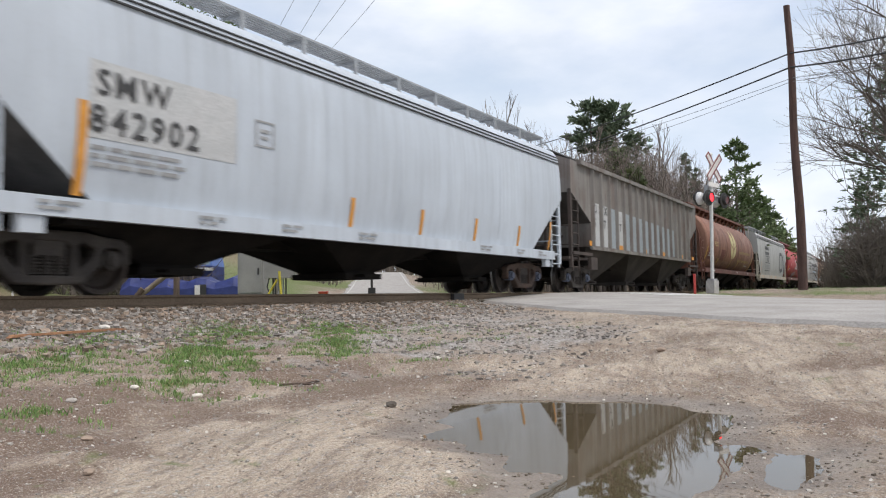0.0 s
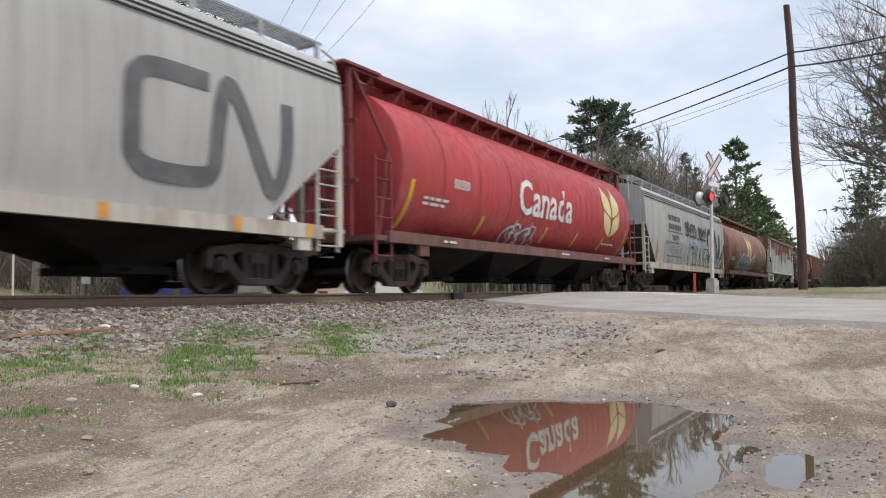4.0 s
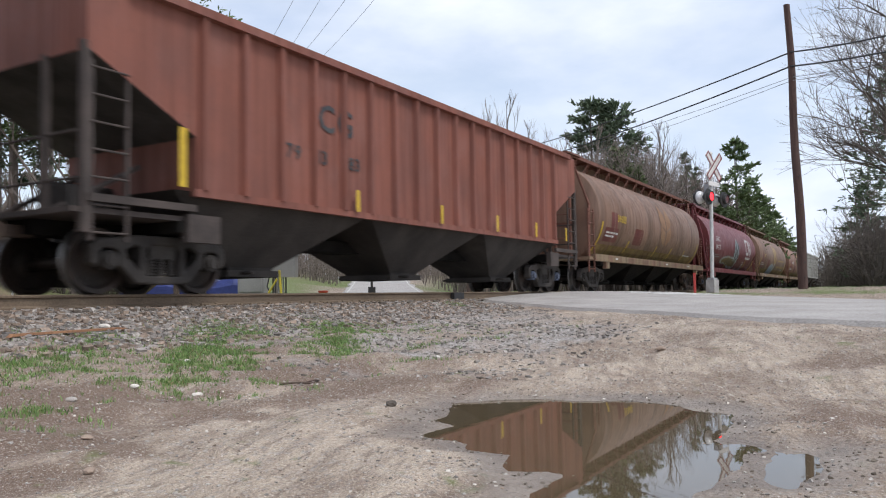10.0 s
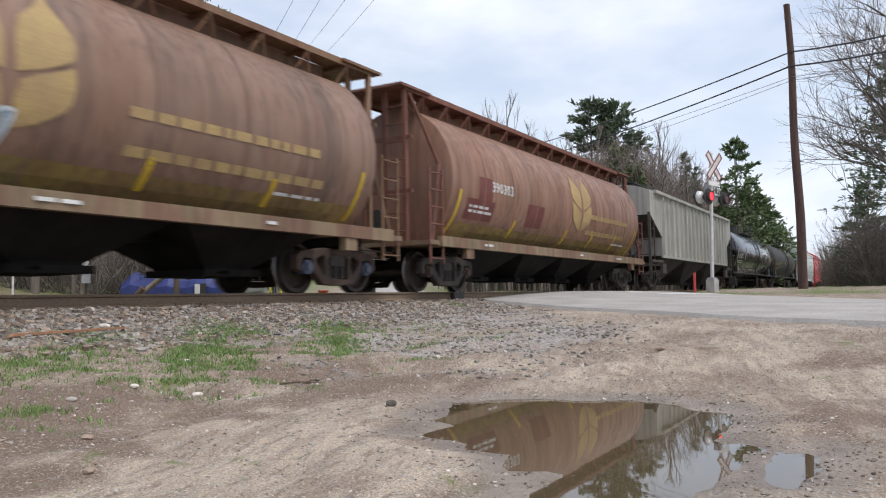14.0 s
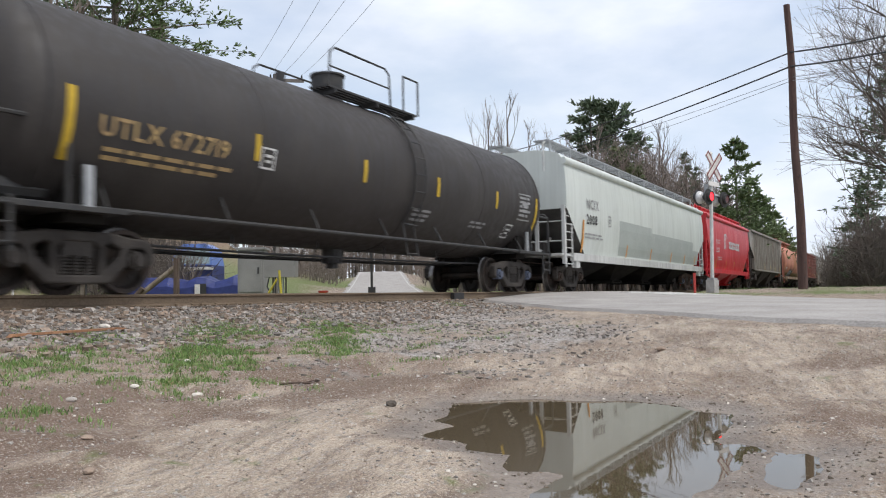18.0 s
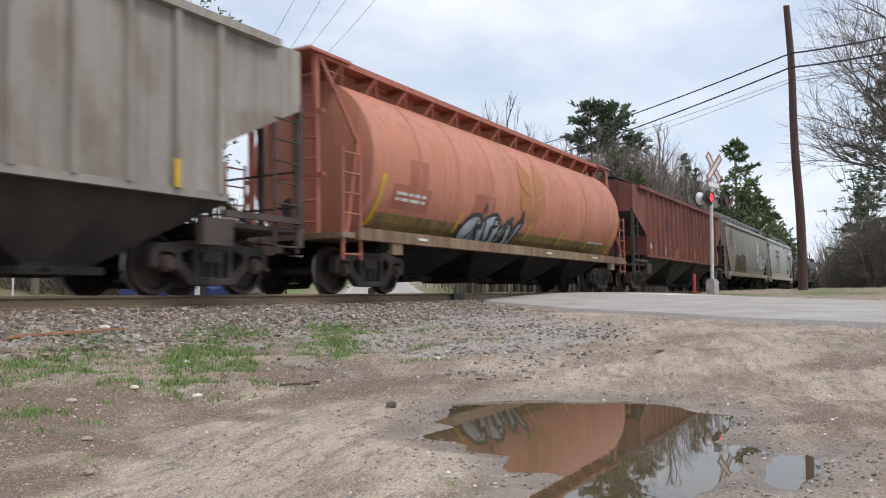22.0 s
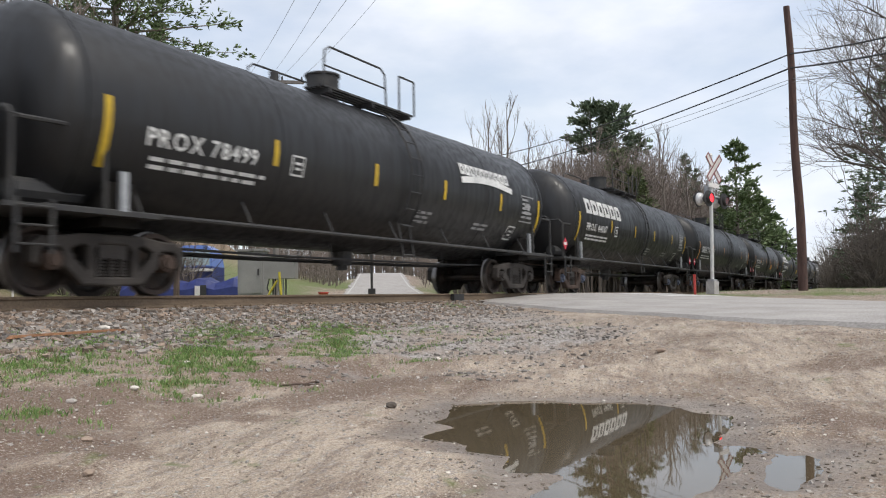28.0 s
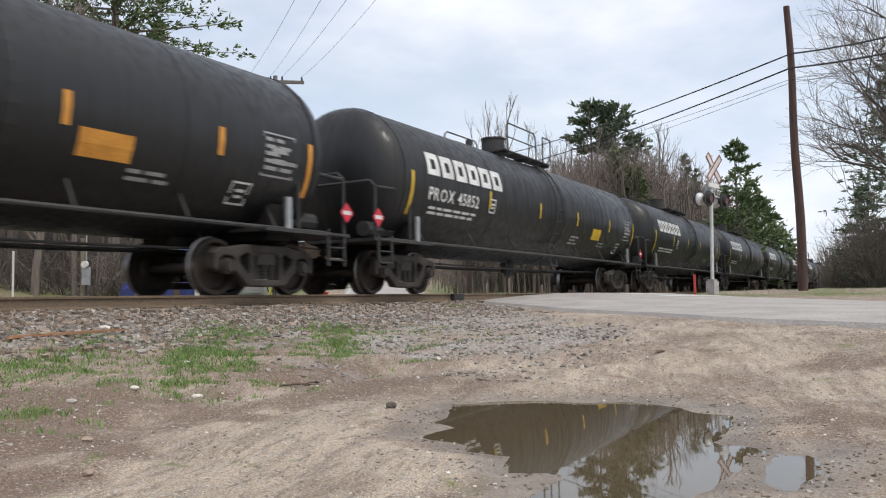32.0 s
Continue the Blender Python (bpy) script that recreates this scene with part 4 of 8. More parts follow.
def sideframe_bm(s):
    """One casting: arched top, jaws over the bearings, a spring pocket and two window openings."""
    bm = bmesh.new()
    half = [(0.0, 0.82), (0.48, 0.82), (0.80, 0.765), (1.06, 0.75), (1.17, 0.66), (1.17, 0.42), (1.07, 0.36), (1.04, 0.57), (0.98, 0.615), (0.80, 0.615), (0.745, 0.57), (0.735, 0.38), (0.66, 0.33), (0.46, 0.14), (0.0, 0.125)]
    outer = half + [(-x, z) for x, z in half[-2:0:-1]]
    holes = [[(-0.28, 0.25), (0.28, 0.25), (0.30, 0.60), (0.22, 0.68), (-0.22, 0.68), (-0.30, 0.60)]]
    for e in (-1, 1):
        holes.append([(e * 0.40, 0.33), (e * 0.60, 0.50), (e * 0.63, 0.60), (e * 0.46, 0.68), (e * 0.39, 0.64)])
    y0, y1 = s * 0.93, s * 1.09
    edges = []
    for loop in (outer, *holes):
        vs = [bm.verts.new((x, y0, z)) for x, z in loop]
        edges += [bm.edges.new((p, q)) for p, q in zip(vs, vs[1:] + vs[:1])]
    faces = [g for g in bmesh.ops.triangle_fill(bm, edges=edges, use_beauty=True, use_dissolve=False)["geom"] if isinstance(g, bmesh.types.BMFace)]
    grown = bmesh.ops.extrude_face_region(bm, geom=faces, use_keep_orig=True)["geom"]
    for g in grown:
        if isinstance(g, bmesh.types.BMVert):
            g.co.y = y1
    bmesh.ops.recalc_face_normals(bm, faces=bm.faces)
    rim = [e for e in bm.edges if len(e.link_faces) == 2 and e.calc_face_angle(0) > 1.2 and abs(e.verts[0].co.y - y1) < 1e-4 and abs(e.verts[1].co.y - y1) < 1e-4]
    bmesh.ops.bevel(bm, geom=rim, offset=0.028, segments=2, affect="EDGES", profile=0.5)
    return bm


def truck_kit():
    kit = {"wheelset": wheel_mesh()}
    for nm, mat in (("dark", CAST), ("brown", CAST_BROWN)):
        for s in (-1, 1):
            kit["sideframe", nm, s] = mesh_of("sideframe", sideframe_bm(s), mat)
    for s in (-1, 1):
        bm = bmesh.new()
        for x in (-0.18, 0.0, 0.18):
            for k in range(6):
                tube(bm, (x, s * 0.98, 0.265 + k * 0.042), (x, s * 0.98, 0.29 + k * 0.042), 0.082, 10)
            tube(bm, (x, s * 0.98, 0.26), (x, s * 0.98, 0.52), 0.055, 8)
        kit["springs", s] = mesh_of("spring_group", bm, CAST)
        for nm, mat in (("dark", CAST), ("blue", BLUE_CAP), ("brown", CAST_BROWN)):
            bm = bmesh.new()
            tube(bm, (0, s * 0.90, WR), (0, s * 1.10, WR), 0.13, 14)
            tube(bm, (0, s * 1.09, WR), (0, s * 1.15, WR), 0.085, 14)
            kit["bearing", nm, s] = mesh_of("bearing_cap", bm, mat, True)
    bm = bmesh.new()
    box(bm, -0.22, 0.22, -1.06, 1.06, 0.50, 0.70)
    box(bm, -0.30, 0.30, -0.45, 0.45, 0.60, 0.82)
    for e in (-1, 1):
        box(bm, e * 0.36 - 0.04, e * 0.36 + 0.04, -0.85, 0.85, 0.36, 0.46)
        for s in (-1, 1):
            box(bm, e * 0.41 - 0.03, e * 0.41 + 0.04, s * 0.66, s * 0.80, 0.30, 0.56)
    kit["bolster"] = mesh_of("bolster", bm, CAST)
    return kit


KIT = truck_kit()


def add_truck(car, x, u, rng):
    tr = part("truck", box(bmesh.new(), -0.34, 0.34, -0.34, 0.34, 0.80, 0.90), UNDER, car)
    tr.matrix_basis = pose(x, 0, 0)
    tone = "brown" if rng.random() < 0.3 else "dark"
    cap = rng.choice(["dark", "dark", "brown", "blue"])
    share("bolster", KIT["bolster"], tr)
    for s in (-1, 1):
        share("sideframe", KIT["sideframe", tone, s], tr)
        share("spring_group", KIT["springs", s], tr)
        for e in (-1, 1):
            share("bearing_cap", KIT["bearing", cap, s], tr, pose(e * 0.889, 0, 0))
    for e in (-1, 1):
        w = share("wheelset", KIT["wheelset"], tr, pose(e * 0.889, 0, WR))
        AXLES.append((w, e * 0.889, u + x))


def coupler_mesh():
    bm = bmesh.new()
    box(bm, -0.75, -0.28, -0.09, 0.09, 0.78, 0.94)
    prism(bm, [(-0.30, 0.74), (-0.02, 0.72), (0.04, 0.78), (0.04, 0.94), (-0.02, 1.0), (-0.30, 0.96)], -0.15, 0.12)
    tube(bm, (-0.08, -0.16, 0.68), (-0.08, -0.16, 1.02), 0.05, 8)
    pipe(bm, [(-0.5, -0.28, 0.86), (-0.25, -0.30, 0.55), (0.0, -0.24, 0.42), (0.12, -0.15, 0.46)], 0.025, 6)
    pipe(bm, [(-0.45, -1.35, 0.95), (-0.42, -1.2, 0.80), (-0.30, -0.2, 0.92), (-0.12, 0, 1.02)], 0.014, 5)
    return mesh_of("coupler", bm, CAST_BROWN)


KIT["coupler"] = coupler_mesh()


def add_running_gear(car, L, u, tc, rng):
    for e in (-1, 1):
        add_truck(car, e * tc / 2, u, rng)
        share("coupler", KIT["coupler"], car, pose(e * (L / 2 - 0.03), 0, 0, 0, 0, 0 if e > 0 else 180))


# ---- sides, markings and lettering on a curved side ----


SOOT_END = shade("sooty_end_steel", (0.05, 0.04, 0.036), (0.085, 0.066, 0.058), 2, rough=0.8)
# grime plus the shade of the recessed car ends, mixed into one colour
SLOPE = shade("shaded_grimy_slope_sheet", (0.05, 0.047, 0.045), (0.085, 0.08, 0.075), 2, rough=0.85)

BAY_GREY = shade("grey_brown_hopper_bay", (0.045, 0.041, 0.038), (0.075, 0.066, 0.06), 1.5, (1, 1, 0.4), 0.9, spec=0.15)


class Side:
    """The camera side of a car: half width over height."""

    def __init__(self, zs, ws):
        self.zs, self.ws = zs, ws

    def w(self, z):
        return float(np.interp(z, self.zs, self.ws))

    def at(self, x, z, off=0.008):
        d = (self.w(z + 0.02) - self.w(z - 0.02)) / 0.04
        k = math.sqrt(1 + d * d)
        return Vector((x, -(self.w(z) + off / k), z - off * d / k))


def round_side(zc, a, b):
    zs = [zc + b * math.sin(radians(t)) for t in range(-80, 91, 5)]
    return Side(zs, [a * math.cos(radians(t)) for t in range(-80, 91, 5)])


def patch(car, side, x0, x1, z0, z1, mat, name="marking", label="", off=0.008, lean=0.0, nz=None):
    bm = bmesh.new()
    nz = nz or max(1, int((z1 - z0) / 0.14))
    rows = [[bm.verts.new(side.at(x + lean * (k / nz), z0 + (z1 - z0) * k / nz, off)) for x in (x0, x1)] for k in range(nz + 1)]
    for a, b in zip(rows[:-1], rows[1:]):
        bm.faces.new((a[0], a[1], b[1], b[0]))
    return part(name, bm, mat, car, label)


def stripes(car, side, xs, z0, z1, mat, w=0.11, lean=0.0, name="reflector"):
    for x in xs:
        patch(car, side, x, x + w, z0, z1, mat, name, off=0.012, lean=lean)


def lettering(car, side, s, x, z, h, mat, name="lettering", gap=0.16, wide=1.0):
    bm = bmesh.new()
    k = h / 0.73
    for ch in s:
        if ch == " ":
            x += 0.42 * h
            continue
        vs, fs, (a, b) = GLYPHS[ch]
        new_vs = [bm.verts.new(side.at(x + (v.x - a) * k * wide, z + v.y * k, 0.018)) for v in vs]
        for f in fs:
            bm.faces.new([new_vs[i] for i in f])
        x += (b - a) * k * wide + gap * h
    part(name, bm, mat, car)
    return x


def small_print(car, side, x, z, rows, width, mat, rng, h=0.055):
    """Unreadable stencilled lines, as plain bars."""
    bm = bmesh.new()
    for r in range(rows):
        xx = x
        while xx < x + width:
            w = rng.uniform(0.12, 0.4)
            if xx + w > x + width + 0.1:
                break
            q = [bm.verts.new(side.at(px, z - r * h * 1.9 + dz, 0.012)) for px, dz in ((xx, 0), (xx + w, 0), (xx + w, h), (xx, h))]
            bm.faces.new(q)
            xx += w + 0.07
    part("stencil_lines", bm, mat, car)


def framed_box(car, side, x, z, w, h, mat, rng):
    bm = bmesh.new()
    t = 0.03
    for a, b, c, d in ((x, x + w, z, z + t), (x, x + w, z + h - t, z + h), (x, x + t, z, z + h), (x + w - t, x + w, z, z + h), (x + w * 0.3, x + w * 0.7, z + h * 0.3, z + h * 0.42), (x + w * 0.25, x + w * 0.75, z + h * 0.55, z + h * 0.68)):
        q = [bm.verts.new(side.at(px, pz, 0.012)) for px, pz in ((a, c), (b, c), (b, d), (a, d))]
        bm.faces.new(q)
    part("data_panel", bm, mat, car)


def ribbon(bm, side, pts, w, off=0.016):
    """A painted band of even width along a path on the side."""
    n = len(pts)
    vs = []
    for i, (x, z) in enumerate(pts):
        x0, z0 = pts[max(0, i - 1)]
        x1, z1 = pts[min(n - 1, i + 1)]
        d = math.hypot(x1 - x0, z1 - z0) or 1
        nx, nz = -(z1 - z0) / d, (x1 - x0) / d
        vs.append([bm.verts.new(side.at(x + nx * w / 2 * s, z + nz * w / 2 * s, off)) for s in (-1, 1)])
    for a, b in zip(vs[:-1], vs[1:]):
        bm.faces.new((a[0], b[0], b[1], a[1]))


def smooth_path(pts, k=6):
    out = []
    P = [pts[0]] + list(pts) + [pts[-1]]
    for i in range(1, len(P) - 2):
        p0, p1, p2, p3 = (np.array(P[i + j], float) for j in (-1, 0, 1, 2))
        for t in np.linspace(0, 1, k, endpoint=False):
            out.append(tuple(0.5 * (2 * p1 + (p2 - p0) * t + (2 * p0 - 5 * p1 + 4 * p2 - p3) * t * t + (3 * p1 - p0 - 3 * p2 + p3) * t ** 3)))
    out.append(tuple(pts[-1]))
    return out


def scrawl(car, side, x, z, w, h, line, fill, seed, thick=0.07, letters=5, sharp=False):
    """Sprayed tag: overlapping filled shapes with a dark outline, spikes and loops, that spell nothing."""
    rng = random.Random(seed)
    lines = bmesh.new()
    fills = bmesh.new()
    step = w / letters
    for k in range(letters):
        cx = x + step * (k + 0.5)
        lean = rng.uniform(-0.25, 0.25)
        tall = rng.uniform(0.8, 1.08)
        kind = rng.choice((0, 1, 2))
        if kind == 0:
            pts = [(-0.5, 0.0), (-0.55, 0.6), (-0.3, 1.0), (0.2, 0.95), (0.25, 0.6), (0.0, 0.5), (0.45, 0.35), (0.5, 0.05), (0.1, 0.12), (-0.1, -0.05)]
        elif kind == 1:
            pts = [(-0.6, 0.9), (-0.35, 0.35), (-0.4, 0.0), (0.0, 0.1), (0.3, -0.08), (0.35, 0.45), (0.65, 1.0), (0.3, 0.9), (0.05, 0.4), (-0.2, 0.85)]
        else:
            pts = [(-0.45, 0.1), (-0.6, 0.5), (-0.25, 0.9), (0.3, 1.0), (0.6, 0.7), (0.2, 0.65), (0.55, 0.3), (0.35, 0.0), (-0.1, -0.06)]
        pts = [(cx + (a + lean * (b - 0.5)) * step * 1.12 + rng.gauss(0, 0.03) * step, z + b * h * tall + rng.gauss(0, 0.02) * h) for a, b in pts]
        sp = smooth_path(pts + pts[:1], 4)
        if sharp:
            sp = [(a[0] + (b[0] - a[0]) * q, a[1] + (b[1] - a[1]) * q) for a, b in zip(pts, pts[1:] + pts[:1]) for q in (0, 0.25, 0.5, 0.75)] + pts[:1]
        off = 0.012 + 0.0015 * k
        if fill is not None:
            mx = sum(p[0] for p in sp) / len(sp)
            mz = sum(p[1] for p in sp) / len(sp)
            c = fills.verts.new(side.at(mx, mz, off))
            half = [fills.verts.new(side.at((px + mx) / 2, (pz + mz) / 2, off)) for px, pz in sp[:-1]]
            ring = [fills.verts.new(side.at(px, pz, off)) for px, pz in sp[:-1]]
            n = len(ring)
            for i in range(n):
                fills.faces.new((c, half[i], half[(i + 1) % n]))
                fills.faces.new((half[i], ring[i], ring[(i + 1) % n], half[(i + 1) % n]))
        ribbon(lines, side, sp, thick * rng.uniform(0.7, 1.3), off + 0.008)
        a = [(cx + rng.uniform(-0.3, 0.3) * step, z + h * q) for q in (0.25, 0.5, 0.75)]
        ribbon(lines, side, smooth_path(a, 4), thick * 0.7, off + 0.009)
        if rng.random() < 0.4:
            a = [(cx + step * 0.3, z + h * 0.8), (cx + step * 0.5, z + h * 1.2), (cx + step * 0.55, z + h * 0.95)]
            ribbon(lines, side, smooth_path(a, 4), thick * 0.6, off + 0.01)
    if fill is not None:
        part("sprayed_fill", fills, fill, car)
    else:
        fills.free()
    part("sprayed_outline", lines, line, car)


def burst(car, side, x, z, rx, rz, n, mat, seed, off):
    """A sprayed spiky patch: points and hollows round a centre."""
    rng = random.Random(seed)
    bm = bmesh.new()
    rim = []
    for k in range(2 * n):
        a = math.pi * k / n
        q = rng.uniform(0.86, 1.1) if k % 2 == 0 else rng.uniform(0.62, 0.84)
        rim.append((x + rx * q * math.cos(a), max(1.24, z + rz * q * math.sin(a))))
    mid = bm.verts.new(side.at(x, z, off))
    inner = [bm.verts.new(side.at((x + px) / 2, (z + pz) / 2, off)) for px, pz in rim]
    outer = [bm.verts.new(side.at(px, pz, off)) for px, pz in rim]
    m = len(rim)
    for k in range(m):
        bm.faces.new((mid, inner[k], inner[(k + 1) % m]))
        bm.faces.new((inner[k], outer[k], outer[(k + 1) % m], inner[(k + 1) % m]))
    part("sprayed_patch", bm, mat, car)


def loop_logo(car, side, x, z, w, h, t, mat):
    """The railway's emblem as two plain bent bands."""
    bm = bmesh.new()
    a = [(x + w * 0.44, z + h), (x + w * 0.12, z + h), (x + w * 0.02, z + h * 0.9), (x, z + h * 0.75), (x, z + h * 0.25), (x + w * 0.02, z + h * 0.1), (x + w * 0.12, z), (x + w * 0.38, z), (x + w * 0.48, z + h * 0.1)]
    b = [(x + w * 0.48, z + h * 0.1), (x + w * 0.50, z + h * 0.5), (x + w * 0.54, z + h * 0.95), (x + w * 0.62, z + h * 0.95), (x + w * 0.86, z + h * 0.05), (x + w * 0.95, z + h * 0.05), (x + w, z + h * 0.4), (x + w, z + h)]
    ribbon(bm, side, smooth_path(a + b[1:], 4), t)
    part("emblem", bm, mat, car, "painted bent-band emblem")


def wheat(car, side, x, z, h, mat):
    """Stylised ear of grain: two rounded leaves below, two pointed ones above."""
    lower = (np.linspace(0, 0.47, 10), ([0, 0.06, 0.18, 0.34, 0.47], [0.04, 0.18, 0.33, 0.36, 0.35]), ([0, 0.2, 0.33, 0.40, 0.47], [0.02, 0.03, 0.06, 0.22, 0.345]))
    upper = (np.linspace(0.36, 1.0, 13), ([0.36, 0.43, 0.52, 0.66, 0.80, 0.88, 1.0], [0.04, 0.22, 0.35, 0.37, 0.30, 0.25, 0.23]), ([0.36, 0.6, 0.74, 0.86, 1.0], [0.03, 0.03, 0.06, 0.17, 0.225]))
    for s in (-1, 1):
        for zs, outer, inner in (lower, upper):
            bm = bmesh.new()
            rows = [[bm.verts.new(side.at(x + s * h * float(np.interp(q, *edge)) * 1.3, z + h * float(q), 0.012)) for edge in (inner, outer)] for q in zs]
            for p, w in zip(rows[:-1], rows[1:]):
                bm.faces.new((p[0], p[1], w[1], w[0]) if s < 0 else (p[1], p[0], w[0], w[1]))
            part("emblem_leaf", bm, mat, car)


def block_logo(car, side, x, z, w, h, mat, n, slope=0.0):
    """A name panel as plain blocks."""
    bm = bmesh.new()
    step = w / n
    for k in range(n):
        a, b = x + k * step, x + k * step + step * 0.82
        dz = -slope * k
        for x0, x1, z0, z1 in ((a, a + step * 0.26, 0, 1), (b - step * 0.26, b, 0.0, 1), (a + step * 0.26, b - step * 0.26, 0.72, 1), (a + step * 0.26, b - step * 0.26, 0, 0.26)):
            m = max(1, int((z1 - z0) * 6))
            rows = [[bm.verts.new(side.at(px, z + dz + h * (z0 + (z1 - z0) * i / m), 0.016)) for px in (x0, x1)] for i in range(m + 1)]
            for p, q in zip(rows[:-1], rows[1:]):
                bm.faces.new((p[0], p[1], q[1], q[0]))
    part("emblem", bm, mat, car, "painted block emblem")


# ---- bodies ----


def shell(side, roof, L, z_low, z_cut, slope_len, inset=0.55, z_knee=None):
    """Hopper body: full section along the middle, undersides rising to the ends."""
    xe = L / 2 - inset
    xs = xe - slope_len
    z_eave = side.zs[-1]
    rings = []
    knee = z_knee or z_low
    for x, zl in ((-xe, z_cut), (-xe + 0.02, z_cut), (-xs - 0.03, knee), (-xs, z_low), (-xs * 0.5, z_low), (0, z_low), (xs * 0.5, z_low), (xs, z_low), (xs + 0.03, knee), (xe - 0.02, z_cut), (xe, z_cut)):
        zz = [zl + (z_eave - zl) * k / 9 for k in range(10)]
        near = [(x, -side.w(z), z) for z in zz] + [(x, -y, z) for y, z in roof]
        far = [(x, y, z) for y, z in roof[::-1]] + [(x, side.w(z), z) for z in zz[::-1]]
        rings.append(near + far)
    return loft(bmesh.new(), rings), xe, xs


def shaded_dirty_slopes(bm):
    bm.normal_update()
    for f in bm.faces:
        # down-facing faces take the second material, by default with shade in its colour
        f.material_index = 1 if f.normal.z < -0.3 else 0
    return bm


def bay(x, length, w_top, z_top, z_bot):
    bm = bmesh.new()
    loft(bm, [[(x + sx * l, sy * w, z) for sx, sy in ((-1, -1), (1, -1), (1, 1), (-1, 1))] for l, w, z in ((length / 2, w_top, z_top), (length * 0.47, w_top * 0.93, z_top - 0.08), (0.55, 0.62, z_bot + 0.16), (0.50, 0.60, z_bot + 0.10))])
    box(bm, x - 0.62, x + 0.62, -0.70, 0.70, z_bot, z_bot + 0.11)
    tube(bm, (x - 0.3, -0.95, z_bot + 0.06), (x - 0.3, 0.95, z_bot + 0.06), 0.03, 6)
    return bm


def ladder(x0, x1, y, z0, z1, n, r=0.016):
    bm = bmesh.new()
    for x in (x0, x1):
        box(bm, x - 0.025, x + 0.025, y - 0.02, y + 0.02, z0, z1)
    for k in range(n):
        z = z0 + 0.1 + (z1 - z0 - 0.2) * k / (n - 1)
        tube(bm, (x0, y - 0.03, z), (x1, y - 0.03, z), r, 6)
    return bm


def end_gear(car, L, xe, z_cut, mat, z_sill, wy=1.5):
    """Platforms, corner posts, ladders, slope-sheet braces and hand brake."""
    for e in (-1, 1):
        a, b = sorted((e * (xe - 1.9), e * (L / 2 - 0.38)))
        part("end_platform", box(bmesh.new(), a, b, -wy, wy, z_sill - 0.10, z_sill - 0.03), mat, car)
        for s in (-1, 1):
            part("corner_post", box(bmesh.new(), e * xe - 0.05, e * xe + 0.05, s * wy - 0.05, s * wy + 0.05, z_sill - 0.35, z_cut + 0.1), mat, car)
            part("inner_post", box(bmesh.new(), e * (xe - 0.02) - 0.04, e * (xe - 0.02) + 0.04, s * 0.62 - 0.05, s * 0.62 + 0.05, z_sill - 0.1, z_cut + 0.05), mat, car)
            part("ladder", ladder(min(e * (xe - 0.62), e * (xe - 0.08)), max(e * (xe - 0.62), e * (xe - 0.08)), s * (wy + 0.02), z_sill - 0.45, z_cut - 0.12, 7), mat, car)
        bm = bmesh.new()
        for z in (z_sill + 0.35, z_sill + 0.95):
            tube(bm, (e * xe, -wy, z), (e * xe, wy, z), 0.02, 6)
        part("end_rail", bm, mat, car)
        for s in (-1, 1):
            part("slope_brace", tube(bmesh.new(), (e * (xe - 0.15), s * 0.6, z_sill), (e * (xe - 1.5), s * 0.6, z_sill + 0.75), 0.05, 6), mat, car)
    bm = bmesh.new()
    tube(bm, (-xe - 0.06, 0.7, 2.0), (-xe - 0.14, 0.7, 2.0), 0.27, 14)
    tube(bm, (-xe, 0.7, 1.1), (-xe, 0.7, 2.0), 0.03, 6)
    part("hand_brake", bm, CAST, car)
    bm = bmesh.new()
    tube(bm, (-xe + 0.5, 0.1, z_sill + 0.3), (-xe + 1.5, 0.1, z_sill + 0.3), 0.2, 10)
    box(bm, -xe + 0.3, -xe + 0.7, -0.7, -0.3, z_sill, z_sill + 0.35)
    part("brake_gear", bm, CAST, car)


def grate_board(car, x0, x1, y0, y1, z, mat, posts, roof_z):
    """Open-mesh running board with stanchions down to the roof."""
    for s in (-1, 1):
        bm = bmesh.new()
        n = 7
        for k in range(n):
            y = y0 + (y1 - y0) * k / (n - 1)
            box(bm, x0, x1, s * y - 0.012, s * y + 0.012, z, z + 0.04)
        x = x0
        while x < x1:
            box(bm, x, x + 0.02, min(s * y0, s * y1), max(s * y0, s * y1), z + 0.004, z + 0.03)
            x += 0.16
        part("running_board", bm, mat, car)
        for k in range(posts):
            x = x0 + 0.15 + (x1 - x0 - 0.3) * k / (posts - 1)
            bm = box(bmesh.new(), x - 0.05, x + 0.05, s * y1 - 0.02, s * y1 + 0.02, roof_z - 0.12, z + 0.02)
            box(bm, x - 0.03, x + 0.03, min(s * y0, s * y1), max(s * y0, s * y1), z - 0.05, z - 0.003)
            part("board_bracket", bm, mat, car)


def hatch_row(car, x0, x1, z, mat, n=5):
    for k in range(n):
        a = x0 + (x1 - x0) * k / n
        bm = box(bmesh.new(), a + 0.06, a + (x1 - x0) / n - 0.06, -0.32, 0.32, z, z + 0.14)
        part("roof_hatch", bm, mat, car)


def car_root(name, label, group="freight train"):
    return empty(name, None, label=label, category="freight car", group=group)


